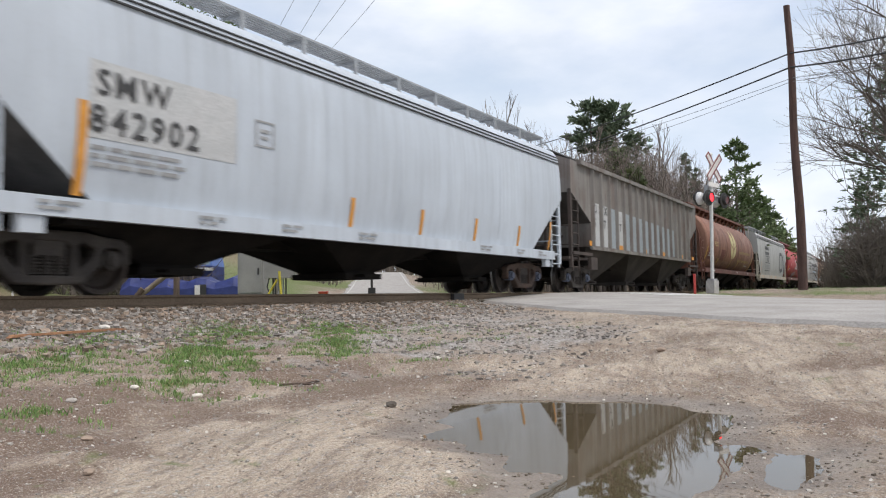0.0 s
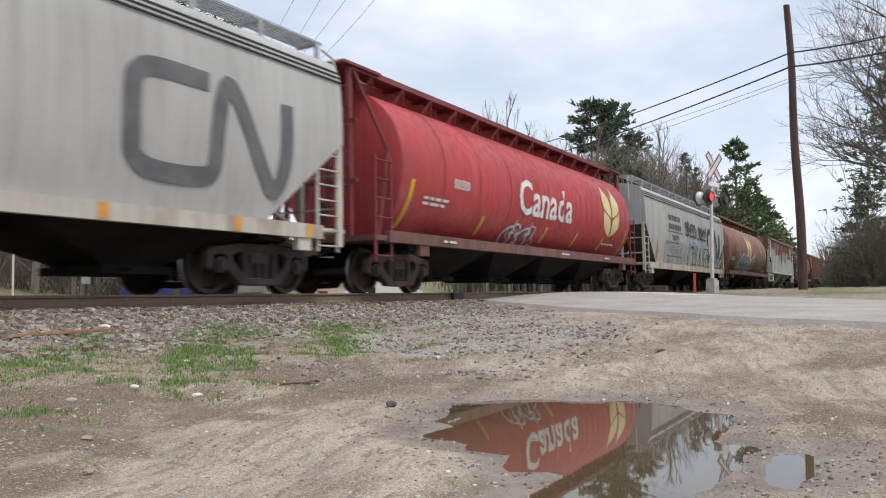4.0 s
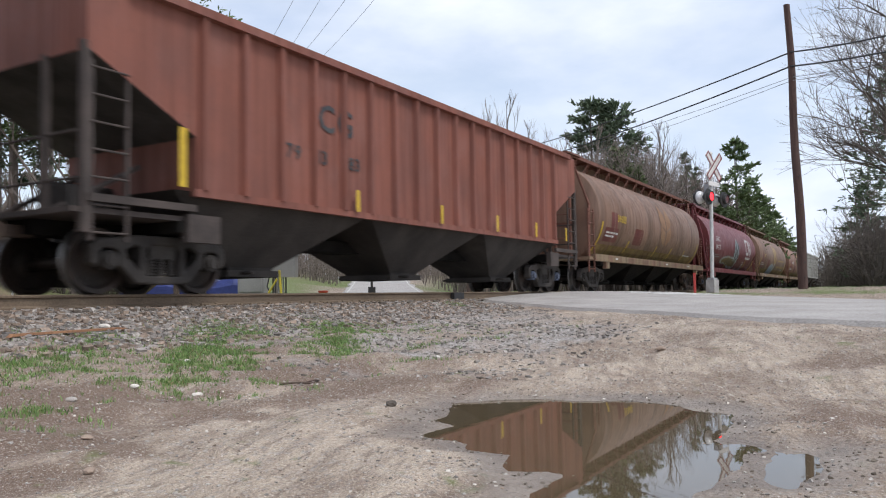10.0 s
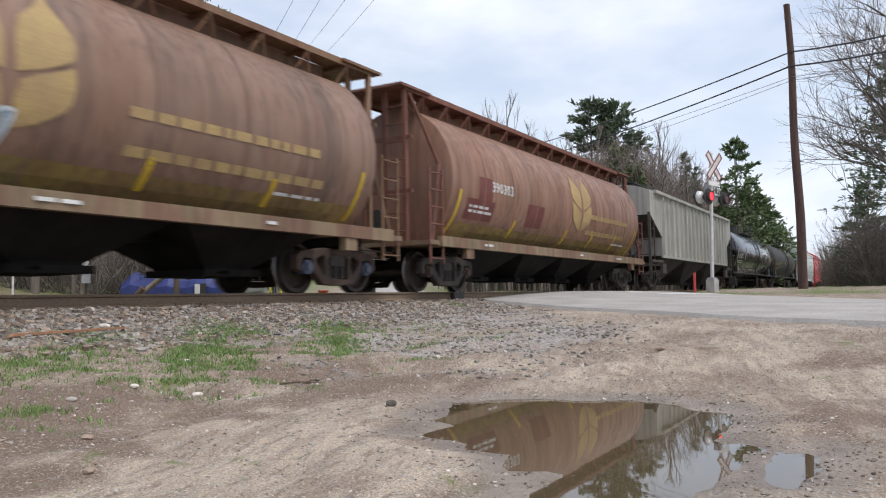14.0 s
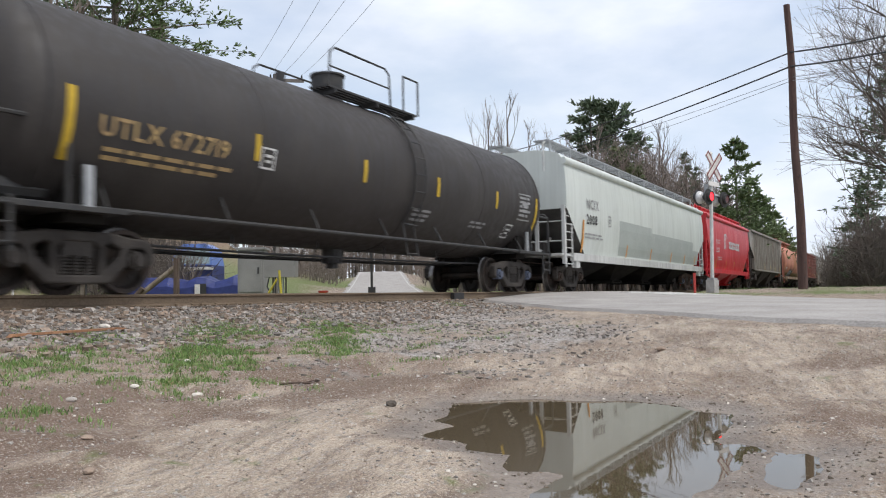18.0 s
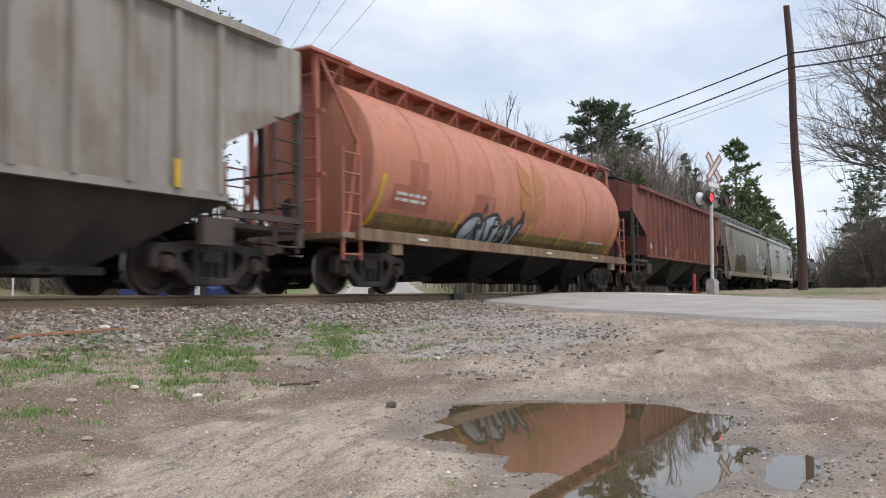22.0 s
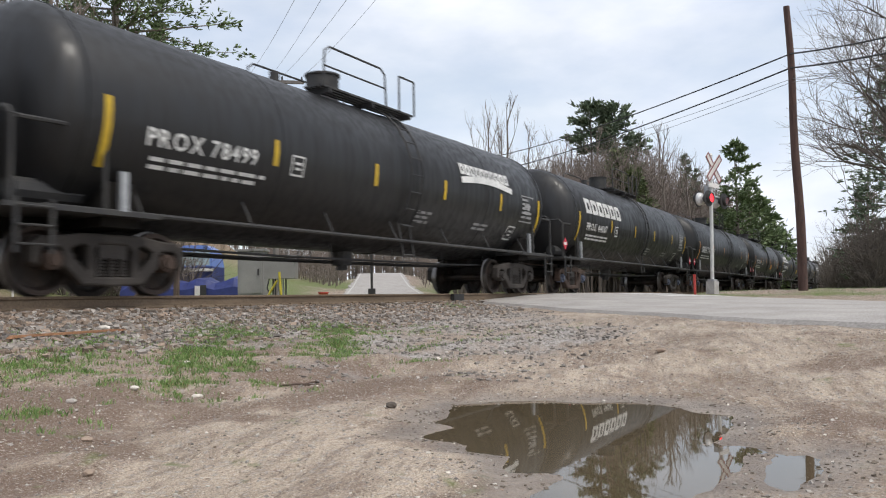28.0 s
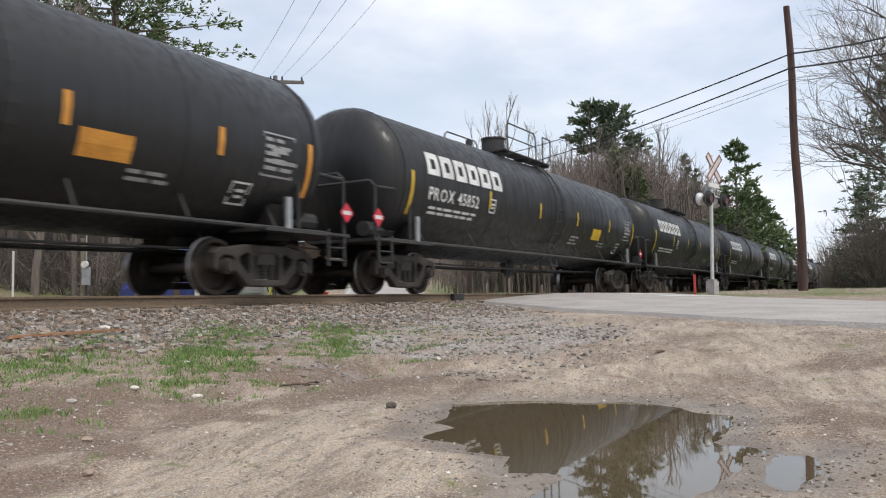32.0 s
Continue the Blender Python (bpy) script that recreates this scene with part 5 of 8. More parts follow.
def smooth_hopper(u, L, paint, sill_paint, label, bays=3, lines=True, chord=False, tc=None, seed=1, short=False, open_corner=2.65, slope_mat=None):
    rng = random.Random(seed)
    car = car_root("covered_hopper", label)
    z_sill = 1.17
    side = Side([1.15, 1.6, 2.2, 2.8, 3.3, 3.85], [1.46, 1.55, 1.60, 1.61, 1.60, 1.55])
    roof = [(1.50, 4.02), (1.38, 4.18), (1.1, 4.29), (0.6, 4.36)]
    bm, xe, xs = shell(side, roof, L, 1.1, open_corner, 1.95)
    part("body", shaded_dirty_slopes(bm), paint, car, smooth=True).data.materials.append(slope_mat or SLOPE)
    for s in (-1, 1):
        part("side_sill", box(bmesh.new(), -xe + 0.55, xe - 0.55, s * 1.53 - 0.06, s * 1.53 + 0.06, 0.93, z_sill), sill_paint, car)
        if lines:
            for z in (3.80, 3.89, 3.98):
                w = 1.575 - (z - 3.80) * 0.3
                part("roof_rib", box(bmesh.new(), -xe + 0.02, xe - 0.02, s * w - 0.015, s * w + 0.015, z - 0.012, z + 0.012), DARK_METAL, car)
        if chord:
            bm = bmesh.new()
            loft(bm, [[(x, s * (1.55 + 0.09 * math.cos(a)), 3.95 + 0.11 * math.sin(a)) for a in np.linspace(0, 2 * math.pi, 10, endpoint=False)] for x in (-xe - 0.03, xe + 0.03)])
            part("top_chord", bm, paint, car, smooth=True)
    for k in range(1, 6):
        x = -xs + (2 * xs) * k / 6 + rng.uniform(-0.2, 0.2)
        seam = bmesh.new()
        ribbon(seam, side, [(x, 1.2 + 2.55 * q / 8) for q in range(9)], 0.02, 0.006)
        part("plate_seam", seam, paint, car)
    nb = bays
    blen = (2 * xs + 1.2) / nb
    for k in range(nb):
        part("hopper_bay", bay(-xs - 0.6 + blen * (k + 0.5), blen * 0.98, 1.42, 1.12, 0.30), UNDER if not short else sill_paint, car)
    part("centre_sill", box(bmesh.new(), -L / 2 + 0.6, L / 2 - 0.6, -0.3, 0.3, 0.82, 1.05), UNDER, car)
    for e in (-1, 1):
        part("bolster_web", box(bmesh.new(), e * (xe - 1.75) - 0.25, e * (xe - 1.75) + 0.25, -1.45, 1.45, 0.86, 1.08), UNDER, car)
        bm = box(bmesh.new(), e * (xe - 1.0) - 0.16, e * (xe - 1.0) + 0.16, -1.56, -1.44, 0.72, 0.94)
        part("jacking_pad", bm, sill_paint, car)
    end_gear(car, L, xe, open_corner, sill_paint, z_sill)
    grate_board(car, -xe + 0.1, xe + 0.15, 0.55, 1.02, 4.64 - (0.12 if short else 0), sill_paint if short else GALV, 12, 4.36)
    hatch_row(car, -xe + 1.0, xe - 1.0, 4.36, paint, 6)
    for e in (-1, 1):
        bm = pipe(bmesh.new(), [(e * (xe + 0.15), -1.02, 4.55), (e * (xe + 0.42), -1.06, 4.45), (e * (xe + 0.5), -1.1, 4.1), (e * (xe + 0.5), -1.1, 3.6)], 0.025, 6)
        part("grab_rail", bm, sill_paint, car)
    add_running_gear(car, L, u, tc or L - 4.2, rng)
    TRAIN.append((car, u))
    return car, side, xe, xs, rng


def ribbed_hopper(u, L, paint, label, n_rib=17, tc=None, seed=1, bay_mat=None, rib_mat=None, slope_mat=None, end_mat=None):
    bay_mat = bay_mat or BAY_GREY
    rng = random.Random(seed)
    car = car_root("ribbed_hopper", label)
    end_mat = end_mat or SOOT_END
    side = Side([1.0, 4.05], [1.50, 1.50])
    roof = [(1.50, 4.12), (1.0, 4.30), (0.4, 4.42)]
    bm, xe, xs = shell(side, roof, L, 1.45, 3.1, 1.8, z_knee=2.25)
    part("body", shaded_dirty_slopes(bm), paint, car).data.materials.append(slope_mat or SLOPE)
    rib_mat = rib_mat or paint
    for k in range(n_rib):
        x = -xe + 1.88 + (2 * xe - 3.76) * k / (n_rib - 1)
        zl = 1.45
        bm = bmesh.new()
        loft(bm, [[(x - 0.075, -1.50, z), (x - 0.04, -1.60, z), (x + 0.04, -1.60, z), (x + 0.075, -1.50, z)] for z in (zl + 0.03, 4.08)])
        part("rib", bm, rib_mat, car)
    bm = bmesh.new()
    for k in range(n_rib):
        x = -xe + 1.75 + (2 * xe - 3.5) * k / (n_rib - 1)
        box(bm, x - 0.06, x + 0.06, 1.50, 1.60, 2.3, 4.08)
    part("far_ribs", bm, rib_mat, car)
    for s in (-1, 1):
        part("top_chord", box(bmesh.new(), -xe + 0.6, xe - 0.6, s * 1.56 - 0.07, s * 1.56 + 0.07, 4.03, 4.16), rib_mat, car)
        part("side_sill", box(bmesh.new(), -xs - 0.1, xs + 0.1, s * 1.52 - 0.05, s * 1.52 + 0.05, 1.38, 1.49), rib_mat, car)
    nb = 3
    blen = (2 * xs + 0.8) / nb
    for k in range(nb):
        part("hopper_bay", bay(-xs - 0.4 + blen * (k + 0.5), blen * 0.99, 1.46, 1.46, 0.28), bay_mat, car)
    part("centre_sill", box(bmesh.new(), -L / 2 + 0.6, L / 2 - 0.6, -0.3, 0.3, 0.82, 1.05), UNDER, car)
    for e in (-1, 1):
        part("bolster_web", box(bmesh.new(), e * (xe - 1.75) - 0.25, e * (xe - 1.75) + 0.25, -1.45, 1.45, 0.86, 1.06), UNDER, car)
        part("side_bracket", box(bmesh.new(), e * (xe - 1.9) - 0.3, e * (xe - 1.9) + 0.3, -1.54, -1.40, 0.72, 1.12), end_mat, car)
        a, b = sorted((e * (xe - 1.75), e * xe))
        part("step_rail", box(bmesh.new(), a, b, -1.54, -1.46, 1.16, 1.26), end_mat, car)
    end_gear(car, L, xe, 3.1, end_mat, 1.12, 1.45)
    bm = bmesh.new()
    box(bm, -xe + 0.2, xe - 0.2, -0.75, -0.35, 4.50, 4.54)
    box(bm, -xe + 0.2, xe - 0.2, 0.35, 0.75, 4.50, 4.54)
    for k in range(10):
        x = -xe + 0.4 + (2 * xe - 0.8) * k / 9
        box(bm, x - 0.03, x + 0.03, -0.78, 0.78, 4.36, 4.50)
    part("running_board", bm, DARK_METAL, car)
    hatch_row(car, -xe + 1.0, xe - 1.0, 4.38, rib_mat, 5)
    add_running_gear(car, L, u, tc or L - 4.2, rng)
    TRAIN.append((car, u))
    return car, side, xe, xs, rng


def cylinder_hopper(u, L, paint, sill_paint, end_paint, label, tc=None, seed=1, cut=None, yellow_band=True):
    rng = random.Random(seed)
    car = car_root("cylindrical_hopper", label)
    zc, a, b = 2.62, 1.59, 1.72
    side = round_side(zc, a, b)
    xe = L / 2 - 1.5
    angs = list(range(-58, 239, 8))
    rings = []

    def ring(x, k):
        return [(x, -a * k * math.cos(radians(t)), zc + b * k * math.sin(radians(t))) for t in angs]
    if cut:
        zlo = lambda x: 1.15 if abs(x) < xe - 1.6 else 1.15 + (abs(x) - xe + 1.6) / 2.2 * 1.7
        xe += 0.6
        for x in (-xe, -xe + 1.1, -xe + 2.2, 0, xe - 2.2, xe - 1.1, xe):
            rings.append([(x, y, max(z, zlo(x))) for _, y, z in ring(x, 1)])
    else:
        for x, k in ((-xe - 0.10, 0.55), (-xe - 0.06, 0.86), (-xe, 0.985), (-xe + 0.04, 1.0), (-xe * 0.5, 1.0), (0, 1.0), (xe * 0.5, 1.0), (xe - 0.04, 1.0), (xe, 0.985), (xe + 0.06, 0.86), (xe + 0.10, 0.55)):
            rings.append(ring(x, k))
    part("tank_body", loft(bmesh.new(), rings), paint, car, smooth=True)
    if not cut:
        for k in range(1, 9):
            x = -xe + 2 * xe * k / 9
            bm = bmesh.new()
            ribbon(bm, side, [(x, 1.25 + 3.0 * q / 18) for q in range(19)], 0.05, 0.010)
            part("weld_band", bm, paint, car)
    xl = L / 2 - 0.55
    z_sill = 1.22
    for s in (-1, 1):
        part("side_sill", box(bmesh.new(), -xl + 0.4, xl - 0.4, s * 1.52 - 0.07, s * 1.52 + 0.07, 0.99, z_sill), sill_paint, car)
    nb = 4
    blen = (2 * xe - 2.6) / nb
    for k in range(nb):
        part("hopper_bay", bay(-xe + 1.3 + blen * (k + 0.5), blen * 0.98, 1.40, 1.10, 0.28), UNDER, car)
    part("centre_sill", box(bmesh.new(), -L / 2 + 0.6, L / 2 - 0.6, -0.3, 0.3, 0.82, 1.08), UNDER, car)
    zr = 4.55
    for s in (-1, 1):
        bm = box(bmesh.new(), -xl + 0.15, xl - 0.15, min(s * 0.35, s * 0.85), max(s * 0.35, s * 0.85), zr, zr + 0.05)
        box(bm, -xl + 0.15, xl - 0.15, s * 0.85 - 0.02, s * 0.85 + 0.02, zr - 0.05, zr + 0.07)
        part("running_board", bm, end_paint, car)
        for k in range(14):
            x = -xl + 0.9 + (2 * xl - 1.8) * k / 13
            bm = bmesh.new()
            prism(bm, [(x - 0.03, zr - 0.01), (x + 0.03, zr - 0.01), (x + 0.03, zr - 0.08), (x - 0.03, zr - 0.08)], min(s * 0.30, s * 0.86), max(s * 0.30, s * 0.86))
            for e in (-0.2, 0.2):
                tube(bm, (x, s * 0.84, zr - 0.05), (x + e, s * 0.70, 4.12), 0.028, 5)
            part("board_bracket", bm, end_paint, car)
    part("hatch_coaming", box(bmesh.new(), -xe + 0.1, xe - 0.1, -0.34, 0.34, 4.16, zr - 0.004), paint, car)
    hatch_row(car, -xe + 0.8, xe - 0.8, zr - 0.02, paint, 4)
    for e in (-1, 1):
        p, q = sorted((e * (xe - 0.9), e * xl))
        part("end_platform", box(bmesh.new(), p, q, -1.52, 1.52, 1.02, 1.12), sill_paint, car)
        part("roof_platform", box(bmesh.new(), *sorted((e * (xe - 0.15), e * (xl + 0.18))), -0.95, 0.95, zr + 0.003, zr + 0.06), end_paint, car)
        for y in (-0.82, -0.30, 0.30, 0.82):
            part("end_post", box(bmesh.new(), e * (xl - 0.14) - 0.05, e * (xl - 0.14) + 0.05, y - 0.045, y + 0.045, 1.1, zr), end_paint, car)
        for s in (-1, 1):
            bm = bmesh.new()
            tube(bm, (e * (xl - 0.2), s * 0.9, zr - 0.1), (e * (xe + 0.08), s * 1.25, 2.9), 0.04, 6)
            tube(bm, (e * (xe + 0.08), s * 1.25, 2.9), (e * (xl - 0.25), s * 1.42, 1.1), 0.04, 6)
            part("end_brace", bm, end_paint, car)
            part("ladder", ladder(*sorted((e * (xl - 0.62), e * (xl - 0.08))), s * 1.47, 0.62, 2.7, 6), end_paint, car)
        bm = bmesh.new()
        for k in range(8):
            tube(bm, (e * (xl - 0.08), -0.82, 1.35 + 0.4 * k), (e * (xl - 0.08), -0.30, 1.35 + 0.4 * k), 0.018, 6)
        for z in (2.2, 3.4):
            box(bm, e * (xl - 0.14) - 0.03, e * (xl - 0.14) + 0.03, -1.0, 1.0, z, z + 0.08)
        part("end_ladder", bm, end_paint, car)
        part("bolster_web", box(bmesh.new(), e * (L / 2 - 2.1) - 0.25, e * (L / 2 - 2.1) + 0.25, -1.45, 1.45, 0.86, 1.06), UNDER, car)
        part("jacking_pad", box(bmesh.new(), e * (L / 2 - 2.3) - 0.17, e * (L / 2 - 2.3) + 0.17, -1.56, -1.42, 0.76, 1.0), sill_paint, car)
    part("manway_plate", tube(bmesh.new(), (-xe - 0.10, 0.45, 1.75), (-xe - 0.13, 0.45, 1.75), 0.22, 12), DARK_METAL, car)
    if yellow_band:
        patch(car, side, -xe + 0.30, xe - 0.3, 1.27, 1.62, MATS["grain_band"], "lower_band", off=0.006)
    add_running_gear(car, L, u, tc or L - 4.15, rng)
    TRAIN.append((car, u))
    return car, side, xe, 0.0, rng


def tank_car(u, L, paint, label, tc=None, seed=1, strap=None, stripe=YELLOW, dome="can", n_stripe=7, top_x=0.0):
    rng = random.Random(seed)
    car = car_root("tank_car", label)
    zc, r = 2.45, 1.55
    side = round_side(zc, r, r)
    xe = L / 2 - 0.72
    n = 40
    head = [(math.sin(radians(t)) * 0.66, r * math.cos(radians(t))) for t in (0, 14, 28, 42, 55, 67, 77, 85)]
    prof = [(-xe + 0.66 - a, b) for a, b in head[::-1]] + [(-xe * 0.4, r), (0, r), (xe * 0.4, r)] + [(xe - 0.66 + a, b) for a, b in head]
    part("tank_shell", loft(bmesh.new(), [[(x, rad * math.cos(2 * math.pi * k / n), zc + rad * math.sin(2 * math.pi * k / n)) for k in range(n)] for x, rad in prof]), paint, car, smooth=True)

    def hoop(x, w=0.09, t=0.012, mat=None, name="shell_band"):
        rings = []
        for k in range(n):
            a = 2 * math.pi * k / n
            c, s = math.cos(a), math.sin(a)
            rings.append([(x - w / 2, (r - 0.01) * c, zc + (r - 0.01) * s), (x - w / 2, (r + t) * c, zc + (r + t) * s), (x + w / 2, (r + t) * c, zc + (r + t) * s), (x + w / 2, (r - 0.01) * c, zc + (r - 0.01) * s)])
        part(name, loft(bmesh.new(), rings + rings[:1], False), mat or paint, car)
    hoop(-xe + 0.72, 0.06)
    hoop(xe - 0.72, 0.06)
    hoop(0.9, 0.16)
    for x in (-xe * 0.45, xe * 0.5):
        hoop(x, 0.03, 0.006)
    for s in (-1, 1):
        bm = tube(bmesh.new(), (-L / 2 + 0.9, s * 1.42, 1.08), (L / 2 - 0.9, s * 1.42, 1.08), 0.035, 8)
        part("side_rail", bm, DARK_METAL, car)
        for k in range(7):
            x = -xe + 1.6 + (2 * xe - 3.2) * k / 6
            part("rail_bracket", tube(bmesh.new(), (x, s * 1.42, 1.08), (x + 0.02, s * 1.15, 1.55), 0.02, 6), DARK_METAL, car)
    bm = bmesh.new()
    for y in (-0.55, 0.15, 0.6):
        pipe(bm, [(-xe + 1.6, y, 0.74), (-xe * 0.3, y, 0.70), (xe * 0.4, y, 0.72), (xe - 1.6, y, 0.76)], 0.022, 5)
    part("brake_pipes", bm, DARK_METAL, car)
    bm = bmesh.new()
    for k in range(6):
        x = -xe + 2.4 + (2 * xe - 4.8) * k / 5
        for y in (-0.55, 0.15, 0.6):
            tube(bm, (x, y, 0.70), (x + 0.03, y * 0.9, 1.25), 0.015, 5)
    part("pipe_hangers", bm, DARK_METAL, car)
    bm = tube(bmesh.new(), (0, 0, 0.62), (0, 0, 1.2), 0.22, 12)
    tube(bm, (0, 0, 0.52), (0, 0, 0.62), 0.13, 10)
    part("outlet_valve", bm, DARK_METAL, car)
    for e in (-1, 1):
        a, b = sorted((e * (L / 2 - 0.45), e * (xe - 2.8)))
        part("stub_sill", box(bmesh.new(), a, b, -0.32, 0.32, 0.80, 1.12), UNDER, car)
        bm = bmesh.new()
        prism(bm, [(e * (L / 2 - 2.4), 0.9), (e * (L / 2 - 1.8), 0.9), (e * (L / 2 - 1.9), 1.5), (e * (L / 2 - 2.3), 1.5)], -1.28, 1.28)
        part("saddle", bm, UNDER, car)
        a, b = sorted((e * (L / 2 - 0.4), e * (L / 2 - 2.6)))
        part("end_platform", box(bmesh.new(), a, b, -1.48, 1.48, 1.03, 1.09), DARK_METAL, car)
        bm = pipe(bmesh.new(), [(e * (L / 2 - 0.5), -1.42, 1.05), (e * (L / 2 - 0.5), -1.42, 2.1), (e * (L / 2 - 0.52), -1.3, 2.22), (e * (L / 2 - 0.52), 1.3, 2.22), (e * (L / 2 - 0.5), 1.42, 2.1), (e * (L / 2 - 0.5), 1.42, 1.05)], 0.03, 6)
        pipe(bm, [(e * (L / 2 - 0.55), -1.42, 2.1), (e * (L / 2 - 1.6), -1.42, 2.12), (e * (L / 2 - 1.75), -1.42, 2.0), (e * (L / 2 - 1.75), -1.42, 1.05)], 0.03, 6)
        part("end_handrail", bm, DARK_METAL, car)
        for s in (-1, 1):
            part("ladder", ladder(*sorted((e * (L / 2 - 1.0), e * (L / 2 - 0.55))), s * 1.46, 0.5, 1.15, 3), DARK_METAL, car)
        bm = tube(bmesh.new(), (e * (L / 2 - 1.7), -0.9, 1.32), (e * (L / 2 - 0.8), -0.9, 1.32), 0.16, 10)
        part("air_reservoir", bm, DARK_METAL, car)
        part("placard_bracket", box(bmesh.new(), e * (xe - 1.3) - 0.06, e * (xe - 1.3) + 0.06, -1.46, -1.40, 1.08, 1.62), GALV, car)
    # fittings, platform and rails at the top
    zt = zc + r
    bm = tube(bmesh.new(), (top_x - 0.1, 0, zt - 0.1), (top_x - 0.1, 0, zt + (0.52 if dome == "can" else 0.36)), 0.34 if dome == "can" else 0.40, 20)
    tube(bm, (top_x - 0.1, 0, zt + (0.52 if dome == "can" else 0.36)), (top_x - 0.1, 0, zt + (0.56 if dome == "can" else 0.42)), 0.37 if dome == "can" else 0.45, 20)
    part("manway_housing", bm, DARK_METAL, car, smooth=True)
    part("vent_valve", tube(bmesh.new(), (top_x - 1.5, 0.05, zt - 0.05), (top_x - 1.5, 0.05, zt + 0.3), 0.1, 10), DARK_METAL, car)
    bm = bmesh.new()
    for s in (-1, 1):
        for k in range(4):
            box(bm, top_x - 1.3, top_x + 1.9, s * (0.55 + 0.12 * k) - 0.04, s * (0.55 + 0.12 * k) + 0.04, zt - 0.06, zt - 0.02)
        for x in (top_x - 1.1, top_x + 0.3, top_x + 1.7):
            box(bm, x - 0.03, x + 0.03, s * 0.3, s * 1.0, zt - 0.16, zt - 0.06)
    part("top_platform", bm, DARK_METAL, car)
    for s in (-1, 1):
        bm = pipe(bmesh.new(), [(top_x + -1.3, s * 0.98, zt - 0.05), (top_x + -1.25, s * 0.98, zt + 0.62), (top_x + -1.1, s * 0.98, zt + 0.72), (top_x + 0.6, s * 0.98, zt + 0.72), (top_x + 0.75, s * 0.98, zt + 0.62), (top_x + 0.8, s * 0.98, zt - 0.05)], 0.022, 6)
        pipe(bm, [(top_x + 1.3, s * 0.98, zt - 0.05), (top_x + 1.3, s * 0.98, zt + 0.72), (top_x + 1.9, s * 0.98, zt + 0.72), (top_x + 1.9, s * 0.98, zt - 0.05)], 0.022, 6)
        pipe(bm, [(top_x + -1.25, s * 0.98, zt + 0.33), (top_x + 0.78, s * 0.98, zt + 0.33)], 0.018, 6)
        part("top_handrail", bm, DARK_METAL, car)
        bm = bmesh.new()
        pts = []
        for q in range(9):
            a = radians(-38 + 12.5 * q)
            pts.append((s * (r + 0.10) * math.cos(a), zc + (r + 0.10) * math.sin(a)))
        for x in (top_x + 0.72, top_x + 1.12):
            pipe(bm, [(x, y, z) for y, z in pts], 0.022, 5)
            tube(bm, (x, s * 1.42, 0.75), (x, pts[0][0], pts[0][1]), 0.022, 5)
        for y, z in pts:
            tube(bm, (top_x + 0.72, y, z), (top_x + 1.12, y, z), 0.016, 5)
        for z in (0.8, 1.1, 1.4):
            tube(bm, (top_x + 0.72, s * 1.40, z), (top_x + 1.12, s * 1.40, z), 0.016, 5)
        part("ladder", bm, DARK_METAL, car)
    stripes(car, side, [-xe + 0.92], 1.66, 2.56, stripe, 0.11)
    stripes(car, side, [xe - 0.92], 1.66, 2.56, stripe, 0.11)
    for q in (0.26, 0.44, 0.61, 0.79):
        stripes(car, side, [-xe + 2 * xe * q], 2.08, 2.50, stripe, 0.10)
    add_running_gear(car, L, u, tc or L - 4.3, rng)
    TRAIN.append((car, u))
    return car, side, xe, 0, rng


def placard(car, side, x, z, mat=None):
    bm = bmesh.new()
    h = 0.19
    bm.faces.new([bm.verts.new(side.at(x + dx * h, z + dz * h, 0.06)) for dx, dz in ((0, -1), (1, 0), (0, 1), (-1, 0))])
    p = part("placard", bm, mat or PLACARD, car, "red diamond hazard placard")
    bm = bmesh.new()
    bm.faces.new([bm.verts.new(side.at(x + dx * h, z + dz * h, 0.066)) for dx, dz in ((-0.62, -0.2), (0.62, -0.2), (0.62, 0.2), (-0.62, 0.2))])
    part("placard_panel", bm, WHITE, p)

# ---- the cars in order, by the places of their couplings along the train ----
JOINTS = [3.87, 22.34, 40.77, 59.11, 76.81, 95.24, 112.43, 130.39, 148.71, 167.0, 185.2, 203.43, 220.88, 239.25, 256.71, 275.59, 293.63, 311.08, 331.31, 345.69, 364.12, 382.27, 400.52, 418.63, 435.48, 452.0, 469.08, 486.41, 504.61, 520.05, 538.86, 555.56, 572.26, 588.96, 605.66, 622.36, 639.06, 655.76, 672.46]
ORANGE_BROWN = car_paint("brown_paint", (0.30, 0.135, 0.085), grime_amt=0.5, rust=(0.20, 0.09, 0.055), rust_amt=0.35, rings=0.6, rough=0.5, fade=0.12)
DARK_BROWN = car_paint("dark_brown_paint", (0.115, 0.066, 0.050), grime=(0.02, 0.017, 0.016), grime_amt=0.65, rust=(0.06, 0.03, 0.025), rust_amt=0.35, rings=0.6, rough=0.5)
TAN_BROWN = car_paint("tan_brown_paint", (0.24, 0.142, 0.098), grime_amt=0.5, rust=(0.2, 0.1, 0.06), rust_amt=0.3, rings=0.6, rough=0.5)
END_BROWN = car_paint("end_brown_paint", (0.19, 0.075, 0.05), grime_amt=0.55, rust_amt=0.3, rough=0.65)
SILL_MAROON = car_paint("sill_maroon_paint", (0.17, 0.075, 0.062), grime_amt=0.6, rust=(0.1, 0.05, 0.035), rust_amt=0.4, rough=0.65)
SILL_TAN = car_paint("sill_tan_paint", (0.24, 0.17, 0.10), grime_amt=0.6, rust=(0.17, 0.07, 0.05), rust_amt=0.5, rough=0.65)
MAROON = car_paint("maroon_paint", (0.175, 0.034, 0.038), grime_amt=0.3, rough=0.42, fade=0.08)
